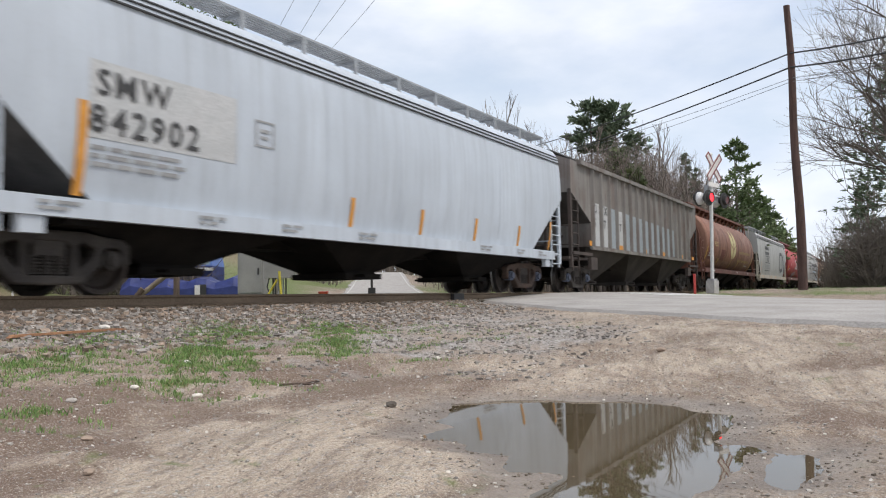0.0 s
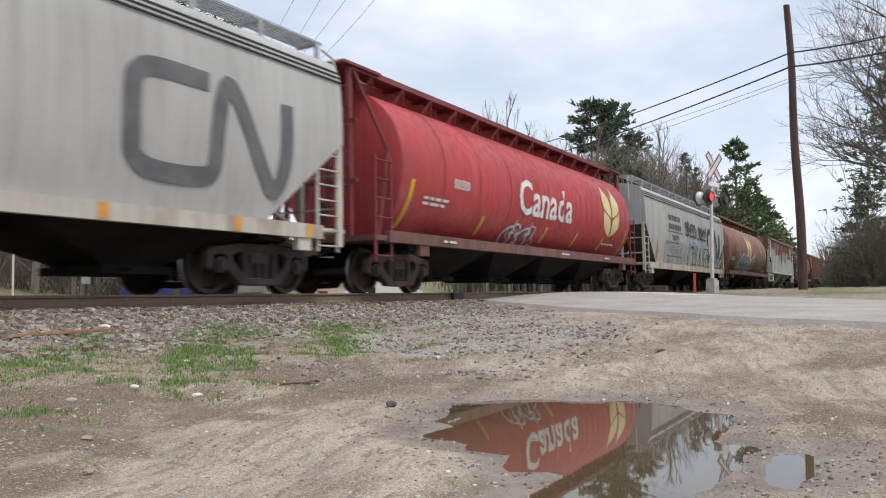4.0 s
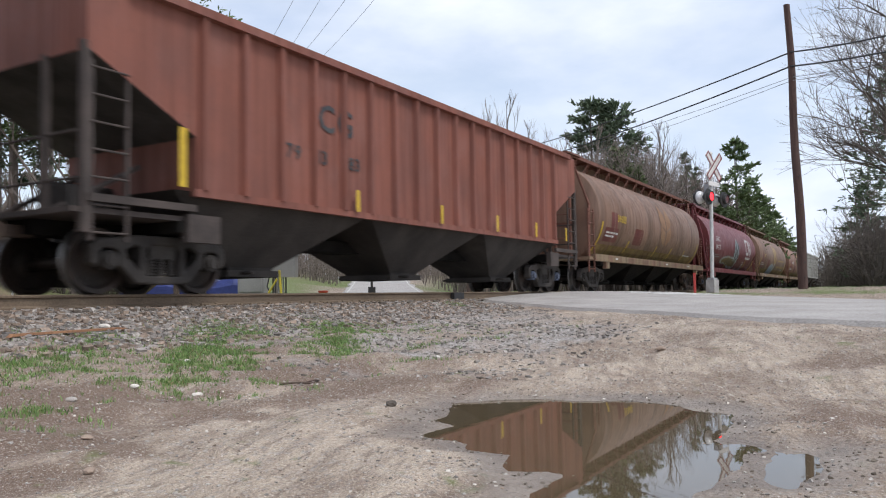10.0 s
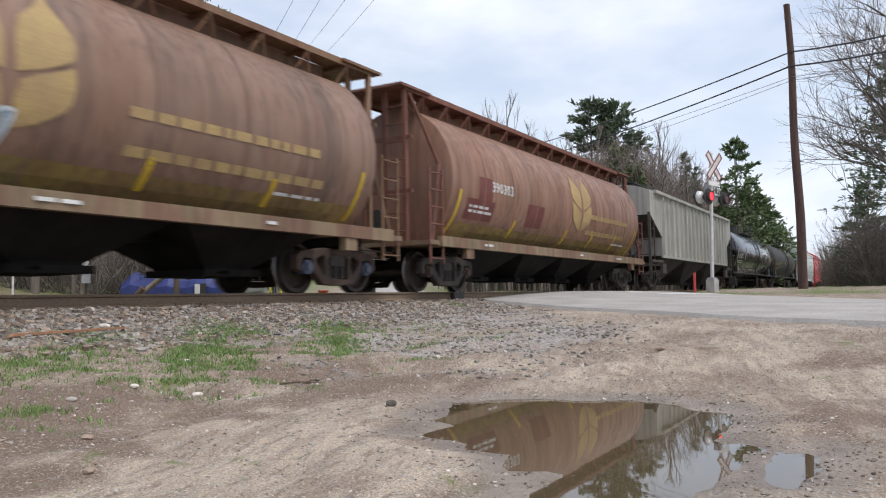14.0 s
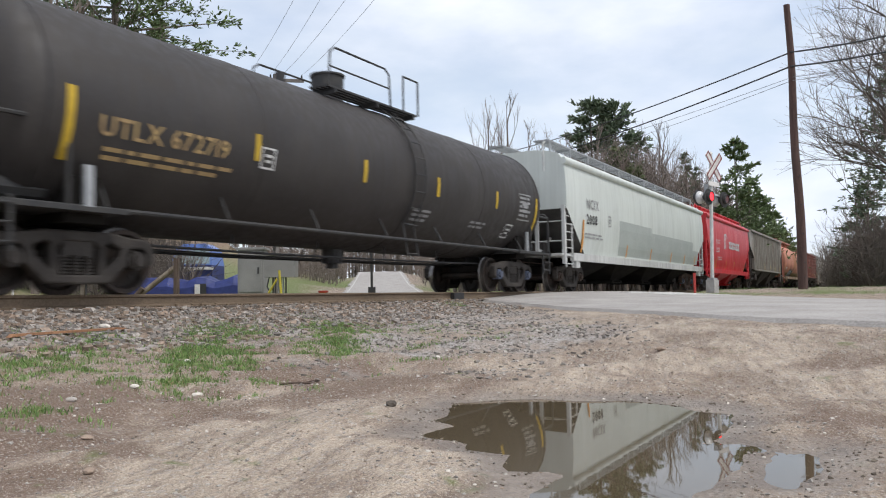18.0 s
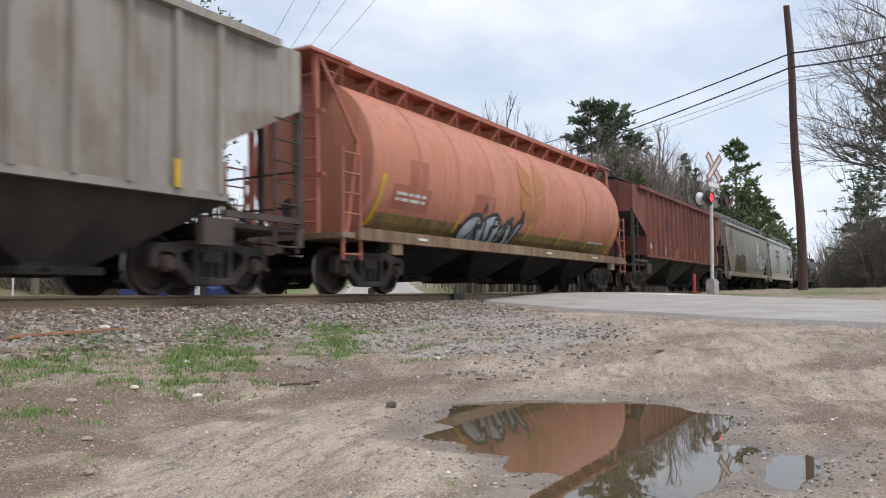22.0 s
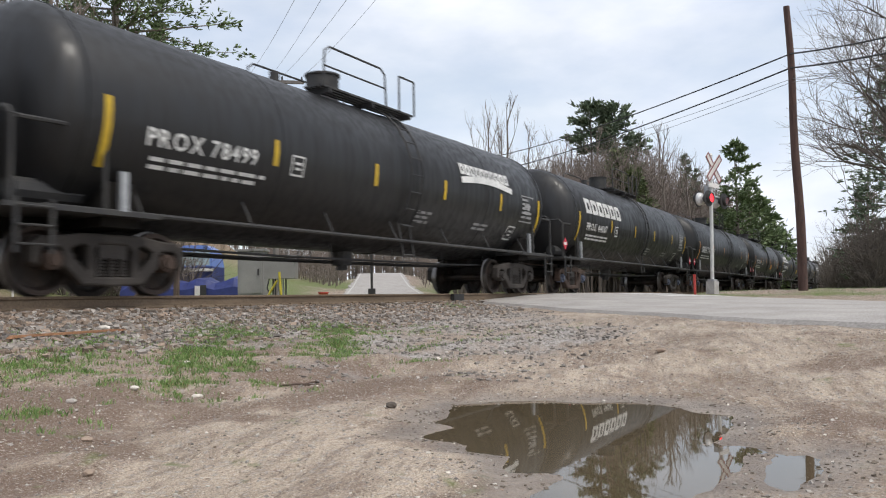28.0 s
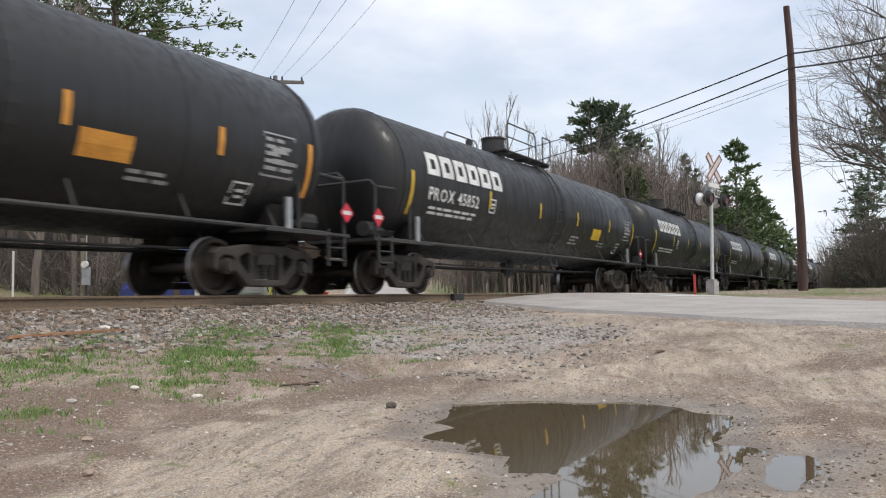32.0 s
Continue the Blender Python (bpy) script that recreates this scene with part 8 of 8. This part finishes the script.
    for k, (px, dep) in enumerate(((60, 26), (130, 27), (-60, 27), (230, 34), (320, 50), (95, 36), (0, 38), (180, 42))):
        put(copy_thing(kinds[(1, 3, 2)[k % 3]], pose(0, 0, 0)), px, dep, 40 * k, -1.0)
    under = Sticks(3)
    for _ in range(900):
        px, dep = rng.uniform(-160, 340), rng.uniform(26.5, 50)
        x, y, z = spot(px, dep)
        p = Vector((x, y, z - 0.1))
        for _ in range(6):
            e = p + Vector((rng.gauss(0, 0.7), rng.gauss(0, 0.7), rng.uniform(0.5, 2.4)))
            under.rod(p, e, 0.02, 0.006)
            s2 = p.lerp(e, 0.6)
            under.rod(s2, s2 + Vector((rng.gauss(0, 0.5), rng.gauss(0, 0.5), rng.uniform(0, 0.6))), 0.012, 0.005)
    ug = empty("undergrowth", label="tangled brown undergrowth behind the track", category="bushes", kind="stuff")
    under.to("brushwood", TWIG_DARK, ug)
    # trees and thicket on the camera's side, beyond the road
    put(bare_tree(15.5, 51, "leafless tree with long drooping side branches", 0.85, bark=BARK_DARK, depth=6, up=0.16, kids=(3, 4), r0=0.21, twig=TWIG_DARK, limb=0.21), 1655, 33)
    put(bare_tree(14, 52, "leafless tree with a wide fan of twigs", 0.75, bark=BARK_DARK, depth=6, up=0.14, kids=(3, 4), r0=0.21, twig=TWIG_DARK, limb=0.24), 1640, 40, 60)
    put(bare_tree(13, 53, "leafless tree at the thicket's edge", 0.7, bark=BARK_DARK, depth=6, up=0.16, kids=(3, 4), r0=0.2, twig=TWIG_DARK, limb=0.22), 1690, 29, 150)
    put(conifer(14.5, 54, "dark hemlock at the road's edge", 0.27, 0.12, -0.12, NEEDLE_DARK, 26, 6, 0.32, 0.6, 0.6, 10, "hemlock"), 1598, 48)
    put(conifer(7.5, 56, "young hemlock in the thicket", 0.34, 0.1, -0.1, NEEDLE_DARK, 16, 6, 0.34, 0.6, 0.7, 9, "hemlock"), 1535, 58)
    put(conifer(12, 55, "dark hemlock with long hanging boughs", 0.28, 0.12, -0.12, NEEDLE_DARK, 22, 6, 0.32, 0.6, 0.6, 10, "hemlock"), 1730, 36)
    for k, (px, dep) in enumerate(((1500, 75), (1520, 62), (1480, 95), (1470, 120), (1545, 55), (1462, 140), (1500, 110))):
        ob = copy_thing(kinds[(3, 1, 3)[k % 3]], pose(0, 0, 0))
        put(ob, px, dep, 50 * k, -4.5 if dep < 100 else -3.5)
    thick = Sticks(3)
    for _ in range(2600):
        px = rng.uniform(1462, 1760)
        dep = rng.uniform(36, 62) if px > 1530 else rng.uniform(60, 150)
        x, y, z = spot(px, dep)
        if y > TRACK_Y - 3.2:
            continue
        p = Vector((x, y, z - 0.1))
        top = 3.6 if px > 1530 else 4.6
        for _ in range(7):
            e = p + Vector((rng.gauss(0, 0.7), rng.gauss(0, 0.7), rng.uniform(0.6, top)))
            thick.rod(p, e, 0.022, 0.007)
            for _ in range(2):
                s2 = p.lerp(e, rng.uniform(0.35, 1))
                thick.rod(s2, s2 + Vector((rng.gauss(0, 0.6), rng.gauss(0, 0.6), rng.uniform(0, 0.7))), 0.013, 0.005)
    tg = empty("thicket", label="dense brown thicket beyond the road", category="bushes", kind="stuff")
    thick.to("brushwood", TWIG_DARK, tg)


plant()

# ---- utility poles and wires ----
POLE_WOOD = shade("weathered_pole_wood", (0.115, 0.07, 0.06), (0.075, 0.046, 0.04), 2, (6, 6, 0.4), 0.9, bump=0.5)
POLE_GREY = shade("grey_pole_wood", (0.24, 0.22, 0.20), (0.17, 0.15, 0.14), 2, (6, 6, 0.4), 0.9, bump=0.5)
CABLE = shade("black_cable", (0.02, 0.02, 0.022), (0.03, 0.03, 0.03), 2, rough=0.6)
THIN_WIRE = shade("thin_grey_wire", (0.16, 0.17, 0.19), (0.2, 0.21, 0.22), 2, rough=0.5)


def cable(name, a, b, r, sag, mat, label, n=18):
    bm = bmesh.new()
    a, b = Vector(a), Vector(b)
    pts = [a.lerp(b, k / n) - Vector((0, 0, sag * 4 * (k / n) * (1 - k / n))) for k in range(n + 1)]
    pipe(bm, pts, r, 5)
    me = bpy.data.meshes.new(name)
    bm.to_mesh(me)
    bm.free()
    me.materials.append(mat)
    tagged(new(name, me), label, "cable", group="overhead wires")


def in_view(px, py, depth):
    """A point in the air by its bearing, its height on the view and its depth."""
    m = aim()
    half = math.tan(radians(58.85 / 2))
    return m @ Vector(((px / 784 - 1) * half * depth, (441 - py) / 784 * half * depth, -depth))


def poles():
    a, b = in_view(1423, 516, 29), in_view(1393, 9, 29)
    root = empty("utility_pole", pose(*a), label="leaning weathered wooden utility pole beside the road", category="utility pole")
    bm = bmesh.new()
    d = b - a
    rings = []
    for k in range(13):
        c = d * (k / 12) + Vector((0.04 * math.sin(k * 1.3), 0.03 * math.cos(k), -0.3 if k == 0 else 0))
        rr = 0.175 - 0.065 * k / 12
        rings.append([(c.x + rr * math.cos(t), c.y + rr * math.sin(t), c.z) for t in np.linspace(0, 2 * math.pi, 12, endpoint=False)])
    part("pole", loft(bm, rings), POLE_WOOD, root, smooth=True)
    for q, sz in ((0.83, 0.10), (0.78, 0.10), (0.74, 0.05)):
        bm = bmesh.new()
        c = d * q
        tube(bm, (c.x - 0.2, c.y - 0.12, c.z), (c.x + 0.1, c.y + 0.05, c.z), sz * 0.35, 6)
        part("wire_bracket", bm, DARK_METAL, root)
    bm = bmesh.new()
    for k in range(16):
        c = d * (0.05 + 0.05 * k)
        tube(bm, (c.x - 0.17, c.y - 0.1, c.z), (c.x - 0.13, c.y - 0.09, c.z), 0.025, 6)
    part("pole_tags", bm, DARK_METAL, root)
    for (py, r0, far_y, right_y, nm, lab) in ((93, 0.030, 268, 16, "thick_cable", "thick black overhead telephone cable"), (118, 0.032, 294, 48, "thick_cable", "thick black overhead cable strung below the first")):
        p = in_view(1399, py, 28.9)
        cable(nm, p, in_view(880, far_y + 6, 64), r0, 0.35, CABLE, lab)
        cable(nm, p, in_view(1760, right_y, 19), r0, 0.12, CABLE, lab + ", towards the road")
    for py, fy, ry in ((137, 300, 64), (143, 318, 72)):
        p = in_view(1402, py, 28.9)
        cable("thin_wire", p, in_view(880, fy, 64), 0.010, 0.3, THIN_WIRE, "thin overhead service wire")
        cable("thin_wire", p, in_view(1760, ry, 19), 0.010, 0.1, THIN_WIRE, "thin overhead service wire, towards the road")
    # pole with a crossarm behind the track
    top = in_view(487, 136, 36)
    x, y, z = top
    g = float(ground_z(x, y))
    root = empty("crossarm_pole", pose(x, y, g), label="grey wooden power pole with a crossarm behind the track", category="utility pole")
    part("pole", tube(bmesh.new(), (0, 0, -0.3), (0, 0, z - g + 0.1), 0.15, 12, 0.10), POLE_GREY, root)
    a, b = in_view(436, 141, 36), in_view(538, 144, 36)
    e = (b - a).normalized()
    bm = bmesh.new()
    m0, m1 = a - Vector((x, y, g)), b - Vector((x, y, g))
    loft(bm, [[(c.x + ox, c.y + oy, c.z + oz) for ox, oy, oz in ((-0.04, -0.04, -0.07), (0.04, 0.04, -0.07), (0.04, 0.04, 0.07), (-0.04, -0.04, 0.07))] for c in (m0, m1)])
    part("crossarm", bm, POLE_GREY, root)
    for k in range(2):
        s = -1 if k == 0 else 1
        part("arm_brace", tube(bmesh.new(), tuple(m0.lerp(m1, 0.5 + s * 0.22)), (0, 0, m0.z - 0.7), 0.02, 5), DARK_METAL, root)
    for q, ux in ((0.04, 517), (0.42, 563), (0.62, 607), (0.96, 657)):
        c = m0.lerp(m1, q)
        part("insulator", tube(bmesh.new(), (c.x, c.y, c.z + 0.07), (c.x, c.y, c.z + 0.26), 0.05, 8, 0.03), DARK_METAL, root)
        w = a.lerp(b, q) + Vector((0, 0, 0.26))
        cable("power_wire", w, in_view(ux + (ux - (436 + 102 * q)) * 1.15, -170, 15), 0.006, 0.25, THIN_WIRE, "thin power wire running over the track")


poles()

# ---- beside the far side of the track ----
BOX_GREY = shade("grey_cabinet_paint", (0.30, 0.29, 0.275), (0.24, 0.235, 0.225), 2, rough=0.6)
TARP = shade("blue_tarpaulin", (0.022, 0.032, 0.13), (0.032, 0.045, 0.17), 2.5, rough=0.5, bump=0.5, bump_scale=6)
WOOD_GREY = shade("weathered_timber", (0.26, 0.22, 0.17), (0.17, 0.13, 0.10), 2, (6, 1, 1), 0.9, bump=0.5)
WOOD_DARK = shade("old_dark_timber", (0.09, 0.065, 0.05), (0.14, 0.10, 0.08), 2, (6, 1, 1), 0.9, bump=0.5)
GLASS = shade("pale_window", (0.30, 0.38, 0.40), (0.22, 0.30, 0.33), 1, rough=0.1, spec=0.7)
CANOPY_BLUE = shade("blue_cab_paint", (0.12, 0.20, 0.50), (0.10, 0.17, 0.42), 2, rough=0.4)
ORANGE = shade("orange_plastic", (0.55, 0.09, 0.03), (0.45, 0.08, 0.03), 3, rough=0.5)
RED_POST = shade("red_marker_post", (0.55, 0.06, 0.05), (0.45, 0.07, 0.06), 3, rough=0.5)
YELLOW_GUARD = shade("yellow_plastic", (0.62, 0.50, 0.05), (0.55, 0.45, 0.06), 3, rough=0.5)


def on_ground(px, depth, name, label, category, turn=0.0):
    x, y, z = spot(px, depth)
    return empty(name, pose(x, y, z, 0, 0, turn), label=label, category=category)


def trackside():
    face = YAW - 90
    c = on_ground(447, 24.5, "relay_cabinet", "grey steel relay cabinet standing beside the track", "cabinet", face)
    part("cabinet_body", box(bmesh.new(), -0.40, 0.40, -0.3, 0.3, 0.12, 1.50), BOX_GREY, c)
    part("cabinet_roof", box(bmesh.new(), -0.45, 0.45, -0.35, 0.35, 1.50, 1.57), BOX_GREY, c)
    part("cabinet_door", box(bmesh.new(), -0.34, 0.34, -0.325, -0.303, 0.2, 1.42), BOX_GREY, c)
    part("door_handle", box(bmesh.new(), 0.22, 0.27, -0.36, -0.326, 0.75, 0.95), DARK_METAL, c)
    part("plinth", box(bmesh.new(), -0.36, 0.36, -0.28, 0.28, -0.2, 0.12), CONCRETE, c)
    c = on_ground(497, 23, "signal_case", "grey signal case on conduit posts", "cabinet", face)
    part("case_body", box(bmesh.new(), -0.45, 0.45, -0.25, 0.25, 0.72, 1.35), BOX_GREY, c)
    part("case_lid", box(bmesh.new(), -0.48, 0.48, -0.28, 0.28, 1.35, 1.40), BOX_GREY, c)
    for k in range(6):
        part("conduit", tube(bmesh.new(), (-0.22 + 0.075 * k, -0.1, -0.2), (-0.22 + 0.075 * k, -0.1, 0.72), 0.022, 8), GALV if k in (2, 4) else DARK_METAL, c)
    bm = pipe(bmesh.new(), [(-0.30, -0.2, 0.75), (-0.36, -0.25, 0.45), (-0.30, -0.25, 0.32), (-0.2, -0.2, 0.4)], 0.02, 6)
    part("hanging_cable", bm, CABLE, c)
    g = on_ground(497, 22.4, "guy_guard", "yellow plastic guard on a guy wire", "guy wire", face)
    part("guard", tube(bmesh.new(), (0.02, 0, -0.1), (-0.06, 0, 0.95), 0.035, 8), YELLOW_GUARD, g)
    g = on_ground(468, 22.6, "guy_guard", "yellow plastic guard on a slanting guy wire", "guy wire", face)
    part("guard", tube(bmesh.new(), (-0.1, 0, -0.1), (0.35, 0, 0.65), 0.03, 8), YELLOW_GUARD, g)
    p = on_ground(456, 27, "marker_post", "thin pale wooden stake", "post", face)
    part("stake", box(bmesh.new(), -0.03, 0.03, -0.02, 0.02, -0.1, 1.35), YELLOW_GUARD, p)
    p = on_ground(22, 24, "marker_post", "thin white stake in the undergrowth", "post", face)
    part("stake", box(bmesh.new(), -0.025, 0.025, -0.02, 0.02, -0.1, 1.4), SIGN_WHITE, p)
    # blue tarpaulin over a long low pile
    t = on_ground(345, 27, "covered_pile", "long low pile under a blue tarpaulin", "tarpaulin", face)
    bm = bmesh.new()
    rings = []
    for k in range(15):
        x = -2.3 + 4.4 * k / 14
        h = 0.62 + 0.10 * math.sin(k * 1.7) - (0.25 if k in (0, 14) else 0) + (0.12 if k < 4 else 0)
        rings.append([(x, -0.8, -0.2), (x + 0.03, -0.78, h * 0.5), (x, -0.55, h * 0.92), (x, 0, h + 0.05 * math.sin(k * 2.3)), (x, 0.55, h * 0.9), (x, 0.8, -0.2)])
    part("tarpaulin", loft(bm, rings), TARP, t)
    part("tarp_edge", box(bmesh.new(), 0.25, 0.42, -0.88, -0.82, -0.1, 0.4), SIGN_WHITE, t)
    part("gap_board", box(bmesh.new(), 0.43, 0.62, -0.87, -0.81, -0.1, 0.42), DARK_METAL, t)
    # parked truck, cab to the track
    v = on_ground(350, 33, "parked_truck", "parked blue truck with a pale windscreen", "truck", face)
    part("cab", box(bmesh.new(), -0.85, 0.85, -0.9, 0.9, 0.55, 1.15), TARP, v)
    bm = bmesh.new()
    loft(bm, [[(-0.85, -0.9, 1.15), (0.85, -0.9, 1.15), (0.85, 0.9, 1.15), (-0.85, 0.9, 1.15)], [(-0.75, -0.62, 1.85), (0.75, -0.62, 1.85), (0.75, 0.8, 1.85), (-0.75, 0.8, 1.85)], [(-0.45, -0.5, 2.05), (0.45, -0.5, 2.05), (0.45, 0.6, 2.05), (-0.45, 0.6, 2.05)]])
    part("cab_roof", bm, CANOPY_BLUE, v)
    bm = bmesh.new()
    bm.faces.new([bm.verts.new(q) for q in ((-0.74, -0.895, 1.2), (0.74, -0.895, 1.2), (0.68, -0.67, 1.78), (-0.68, -0.67, 1.78))])
    part("windscreen", bm, GLASS, v)
    part("wiper", tube(bmesh.new(), (0.05, -0.91, 1.22), (0.35, -0.80, 1.55), 0.012, 5), DARK_METAL, v)
    part("bumper", box(bmesh.new(), -0.9, 0.9, -0.98, -0.9, 0.95, 1.07), SIGN_WHITE, v)
    for s in (-1, 1):
        part("wheel", tube(bmesh.new(), (s * 0.6, -0.3, 0.35), (s * 0.85, -0.3, 0.35), 0.36, 14), DARK_METAL, v)
    # electricity meter post
    m = on_ground(149, 23, "meter_post", "grey post with an electricity meter box", "meter", face)
    part("post", box(bmesh.new(), -0.10, 0.02, -0.06, 0.06, -0.1, 1.8), WOOD_GREY, m)
    part("meter_box", box(bmesh.new(), -0.02, 0.20, -0.16, -0.06, 0.42, 0.95), GALV, m)
    part("meter_dial", tube(bmesh.new(), (0.09, -0.16, 1.02), (0.09, -0.24, 1.02), 0.10, 14), SIGN_WHITE, m)
    part("conduit", tube(bmesh.new(), (0.09, -0.1, -0.1), (0.09, -0.1, 0.42), 0.03, 8), DARK_METAL, m)
    part("riser", tube(bmesh.new(), (0.09, -0.1, 1.1), (0.09, -0.1, 1.9), 0.02, 8), GALV, m)
    # old timber supports
    b = on_ground(285, 24.5, "timber_prop", "leaning old timber props", "timber", face)
    part("prop_post", box(bmesh.new(), 0.40, 0.54, -0.08, 0.08, -0.2, 1.25), WOOD_DARK, b)
    bm = tube(bmesh.new(), (-0.95, 0, -0.1), (0.45, 0, 0.98), 0.08, 8)
    part("brace", bm, WOOD_GREY, b)
    bm = tube(bmesh.new(), (-0.98, -0.1, -0.2), (-0.55, -0.1, 0.33), 0.09, 8)
    part("brace_foot", bm, WOOD_DARK, b)
    b = on_ground(235, 28, "leaning_pole", "pale pole propped against a meter stand", "pole", face)
    part("pole", tube(bmesh.new(), (-0.9, 0, 0.45), (0.42, 0, 1.55), 0.07, 8), WOOD_GREY, b)
    part("stand", box(bmesh.new(), 0.42, 0.58, -0.1, 0.1, -0.2, 1.9), WOOD_DARK, b)
    part("stand_box", box(bmesh.new(), 0.36, 0.62, -0.2, -0.1, 1.25, 1.7), GALV, b)
    # orange marker, brown post, far crossing signal
    o = on_ground(571, 25.5, "orange_bucket", "orange plastic bucket beside the track", "bucket", face)
    part("bucket", tube(bmesh.new(), (0, 0, 0), (0, 0, 0.26), 0.13, 14, 0.16), ORANGE, o)
    part("rim", tube(bmesh.new(), (0, 0, 0.24), (0, 0, 0.27), 0.175, 14), RED_POST, o)
    p = on_ground(829, 27.5, "wooden_post", "square brown wooden post beside the road", "post", face)
    part("post", box(bmesh.new(), -0.09, 0.09, -0.09, 0.09, -0.2, 1.05), WOOD_DARK, p)
    for px, dep, h in ((900, 33, 0.9), (958, 38, 0.75), (860, 40, 0.9)):
        p = on_ground(px, dep, "fence_post", "thin grey fence post in the grass", "post", face)
        part("post", box(bmesh.new(), -0.05, 0.05, -0.05, 0.05, -0.1, h), WOOD_GREY, p)
    f = on_ground(657, 27.5, "far_crossing_signal", "crossing signal mast on the far side of the track", "crossing signal", face)
    part("base", box(bmesh.new(), -0.12, 0.12, -0.12, 0.12, -0.2, 0.42), DARK_METAL, f)
    part("mast", tube(bmesh.new(), (0, 0, 0.4), (0, 0, 2.3), 0.045, 12), DARK_METAL, f)
    # red marker by the near signal
    d = empty("delineator", pose(*in_view(1230, 512, 24.6)), label="red plastic marker post beside the signal", category="marker post")
    part("post", box(bmesh.new(), -0.045, 0.045, -0.03, 0.03, -0.15, 0.47), RED_POST, d)
    part("cap", box(bmesh.new(), -0.05, 0.05, -0.035, 0.035, 0.47, 0.50), RED_POST, d)


trackside()

# ---- small things on the ground ----


def lay(name, x, y, label, category, turn=0.0, dz=0.0):
    return empty(name, pose(x, y, float(ground_z(x, y)) + dz, 0, 0, turn), label=label, category=category)


def litter():
    BOARD = shade("split_board", (0.36, 0.19, 0.10), (0.27, 0.14, 0.08), 3, (0.5, 8, 8), 0.85, bump=0.4)
    p = lay("broken_board", 5.2, 7.58, "broken reddish wooden board lying on the ballast", "board", 9, 0.03)
    bm = bmesh.new()
    prism(bm, [(-0.75, -0.01), (-0.6, 0.0), (0.70, 0.005), (0.78, 0.015), (0.66, 0.03), (-0.70, 0.022)], -0.04, 0.035)
    part("board", bm, BOARD, p)
    q = lay("twig", 4.82, 4.12, "thin dark twig on the dirt", "twig", -62, 0.012)
    part("stem", pipe(bmesh.new(), [(-0.2, 0, 0), (-0.05, 0.02, 0.012), (0.2, -0.01, 0.004)], 0.008, 5), WOOD_DARK, q)
    part("side_shoot", tube(bmesh.new(), (0.02, 0.01, 0.01), (0.12, 0.06, 0.03), 0.005, 5), WOOD_DARK, q)
    rng = random.Random(4)
    for (x, y, r, mat, lab) in ((3.7, 4.67, 0.036, STONE_PALE, "flat pale stone on the grass edge"), (3.94, 4.31, 0.036, STONE_PALE, "cream-coloured flat stone on the dirt"), (6.74, 4.0, 0.035, STONE_PALE, "pale stone on the gravel"), (5.87, 7.93, 0.07, STONE_PALE, "large pale stone on the ballast"), (4.15, 2.81, 0.045, TIE, "dark lump of tarry dirt"), (2.06, 2.87, 0.03, STONE_BROWN, "dark clod on the dirt"), (2.5, 3.5, 0.03, STONE_BROWN, "brown stone on the dirt"), (5.0, 5.6, 0.04, STONE_PALE, "white stone in the grass"), (3.1, 4.5, 0.035, STONE, "grey stone on the dirt"), (7.9, 2.1, 0.05, STONE_BROWN, "brown clod on the sandy bank")):
        st = lay("stone", x, y, lab, "stone", rng.uniform(0, 360))
        bm = bmesh.new()
        bmesh.ops.create_icosphere(bm, subdivisions=2, radius=r * 0.85)
        for v in bm.verts:
            j = rng.uniform(0.88, 1.1)
            v.co = Vector((v.co.x * 1.3 * j, v.co.y * 0.9 * j, v.co.z * 0.55 * j + r * 0.3))
        part("block", bm, mat, st)


litter()



def motions():
    times = [0, 1 / 30] + [float(k) for k in range(1, 32)] + [32 - 1 / 30, 32]
    for car, u in TRAIN:
        walk(car, [(t, train_pose(u - gone(t))) for t in times])
    for w, x, u in AXLES:
        # each axle turns while its car is within sight of the crossing
        t0 = max(0.0, (u - 48) / 15.9)
        t1 = min(32.0, (u + 6) / 15.9)
        ts = [0.0] + [k / 30 for k in range(math.ceil(t0 * 30), int(t1 * 30) + 1) if 0 < k < 960] + [32.0]
        turn = math.degrees(1 / WR)
        walk(w, [(t, pose(x, 0, WR, 0, -turn * (gone(min(max(t, t0), t1)) - gone(t0)), 0)) for t in ts] if t1 > t0 else [(0, pose(x, 0, WR)), (32, pose(x, 0, WR))])
    for lens, m, first in FLASHERS:
        rows, side = [(0.0, m @ pose(0, 0, 0, 0, 0, 0 if first else 180))], first
        ang = 0 if first else 180
        for k in range(0, 32):
            for t, on in ((k + 0.33, not first), (k + 0.83, first)):
                if k == 31 and t > 31.5 and first:
                    continue
                want = on
                if want != side:
                    for j in range(4):
                        rows.append((t + j / 30, m @ pose(0, 0, 0, 0, 0, ang + 60 * j)))
                    ang += 180
                    side = want
        rows.append((32.0, m @ pose(0, 0, 0, 0, 0, ang)))
        walk(lens, rows)


motions()
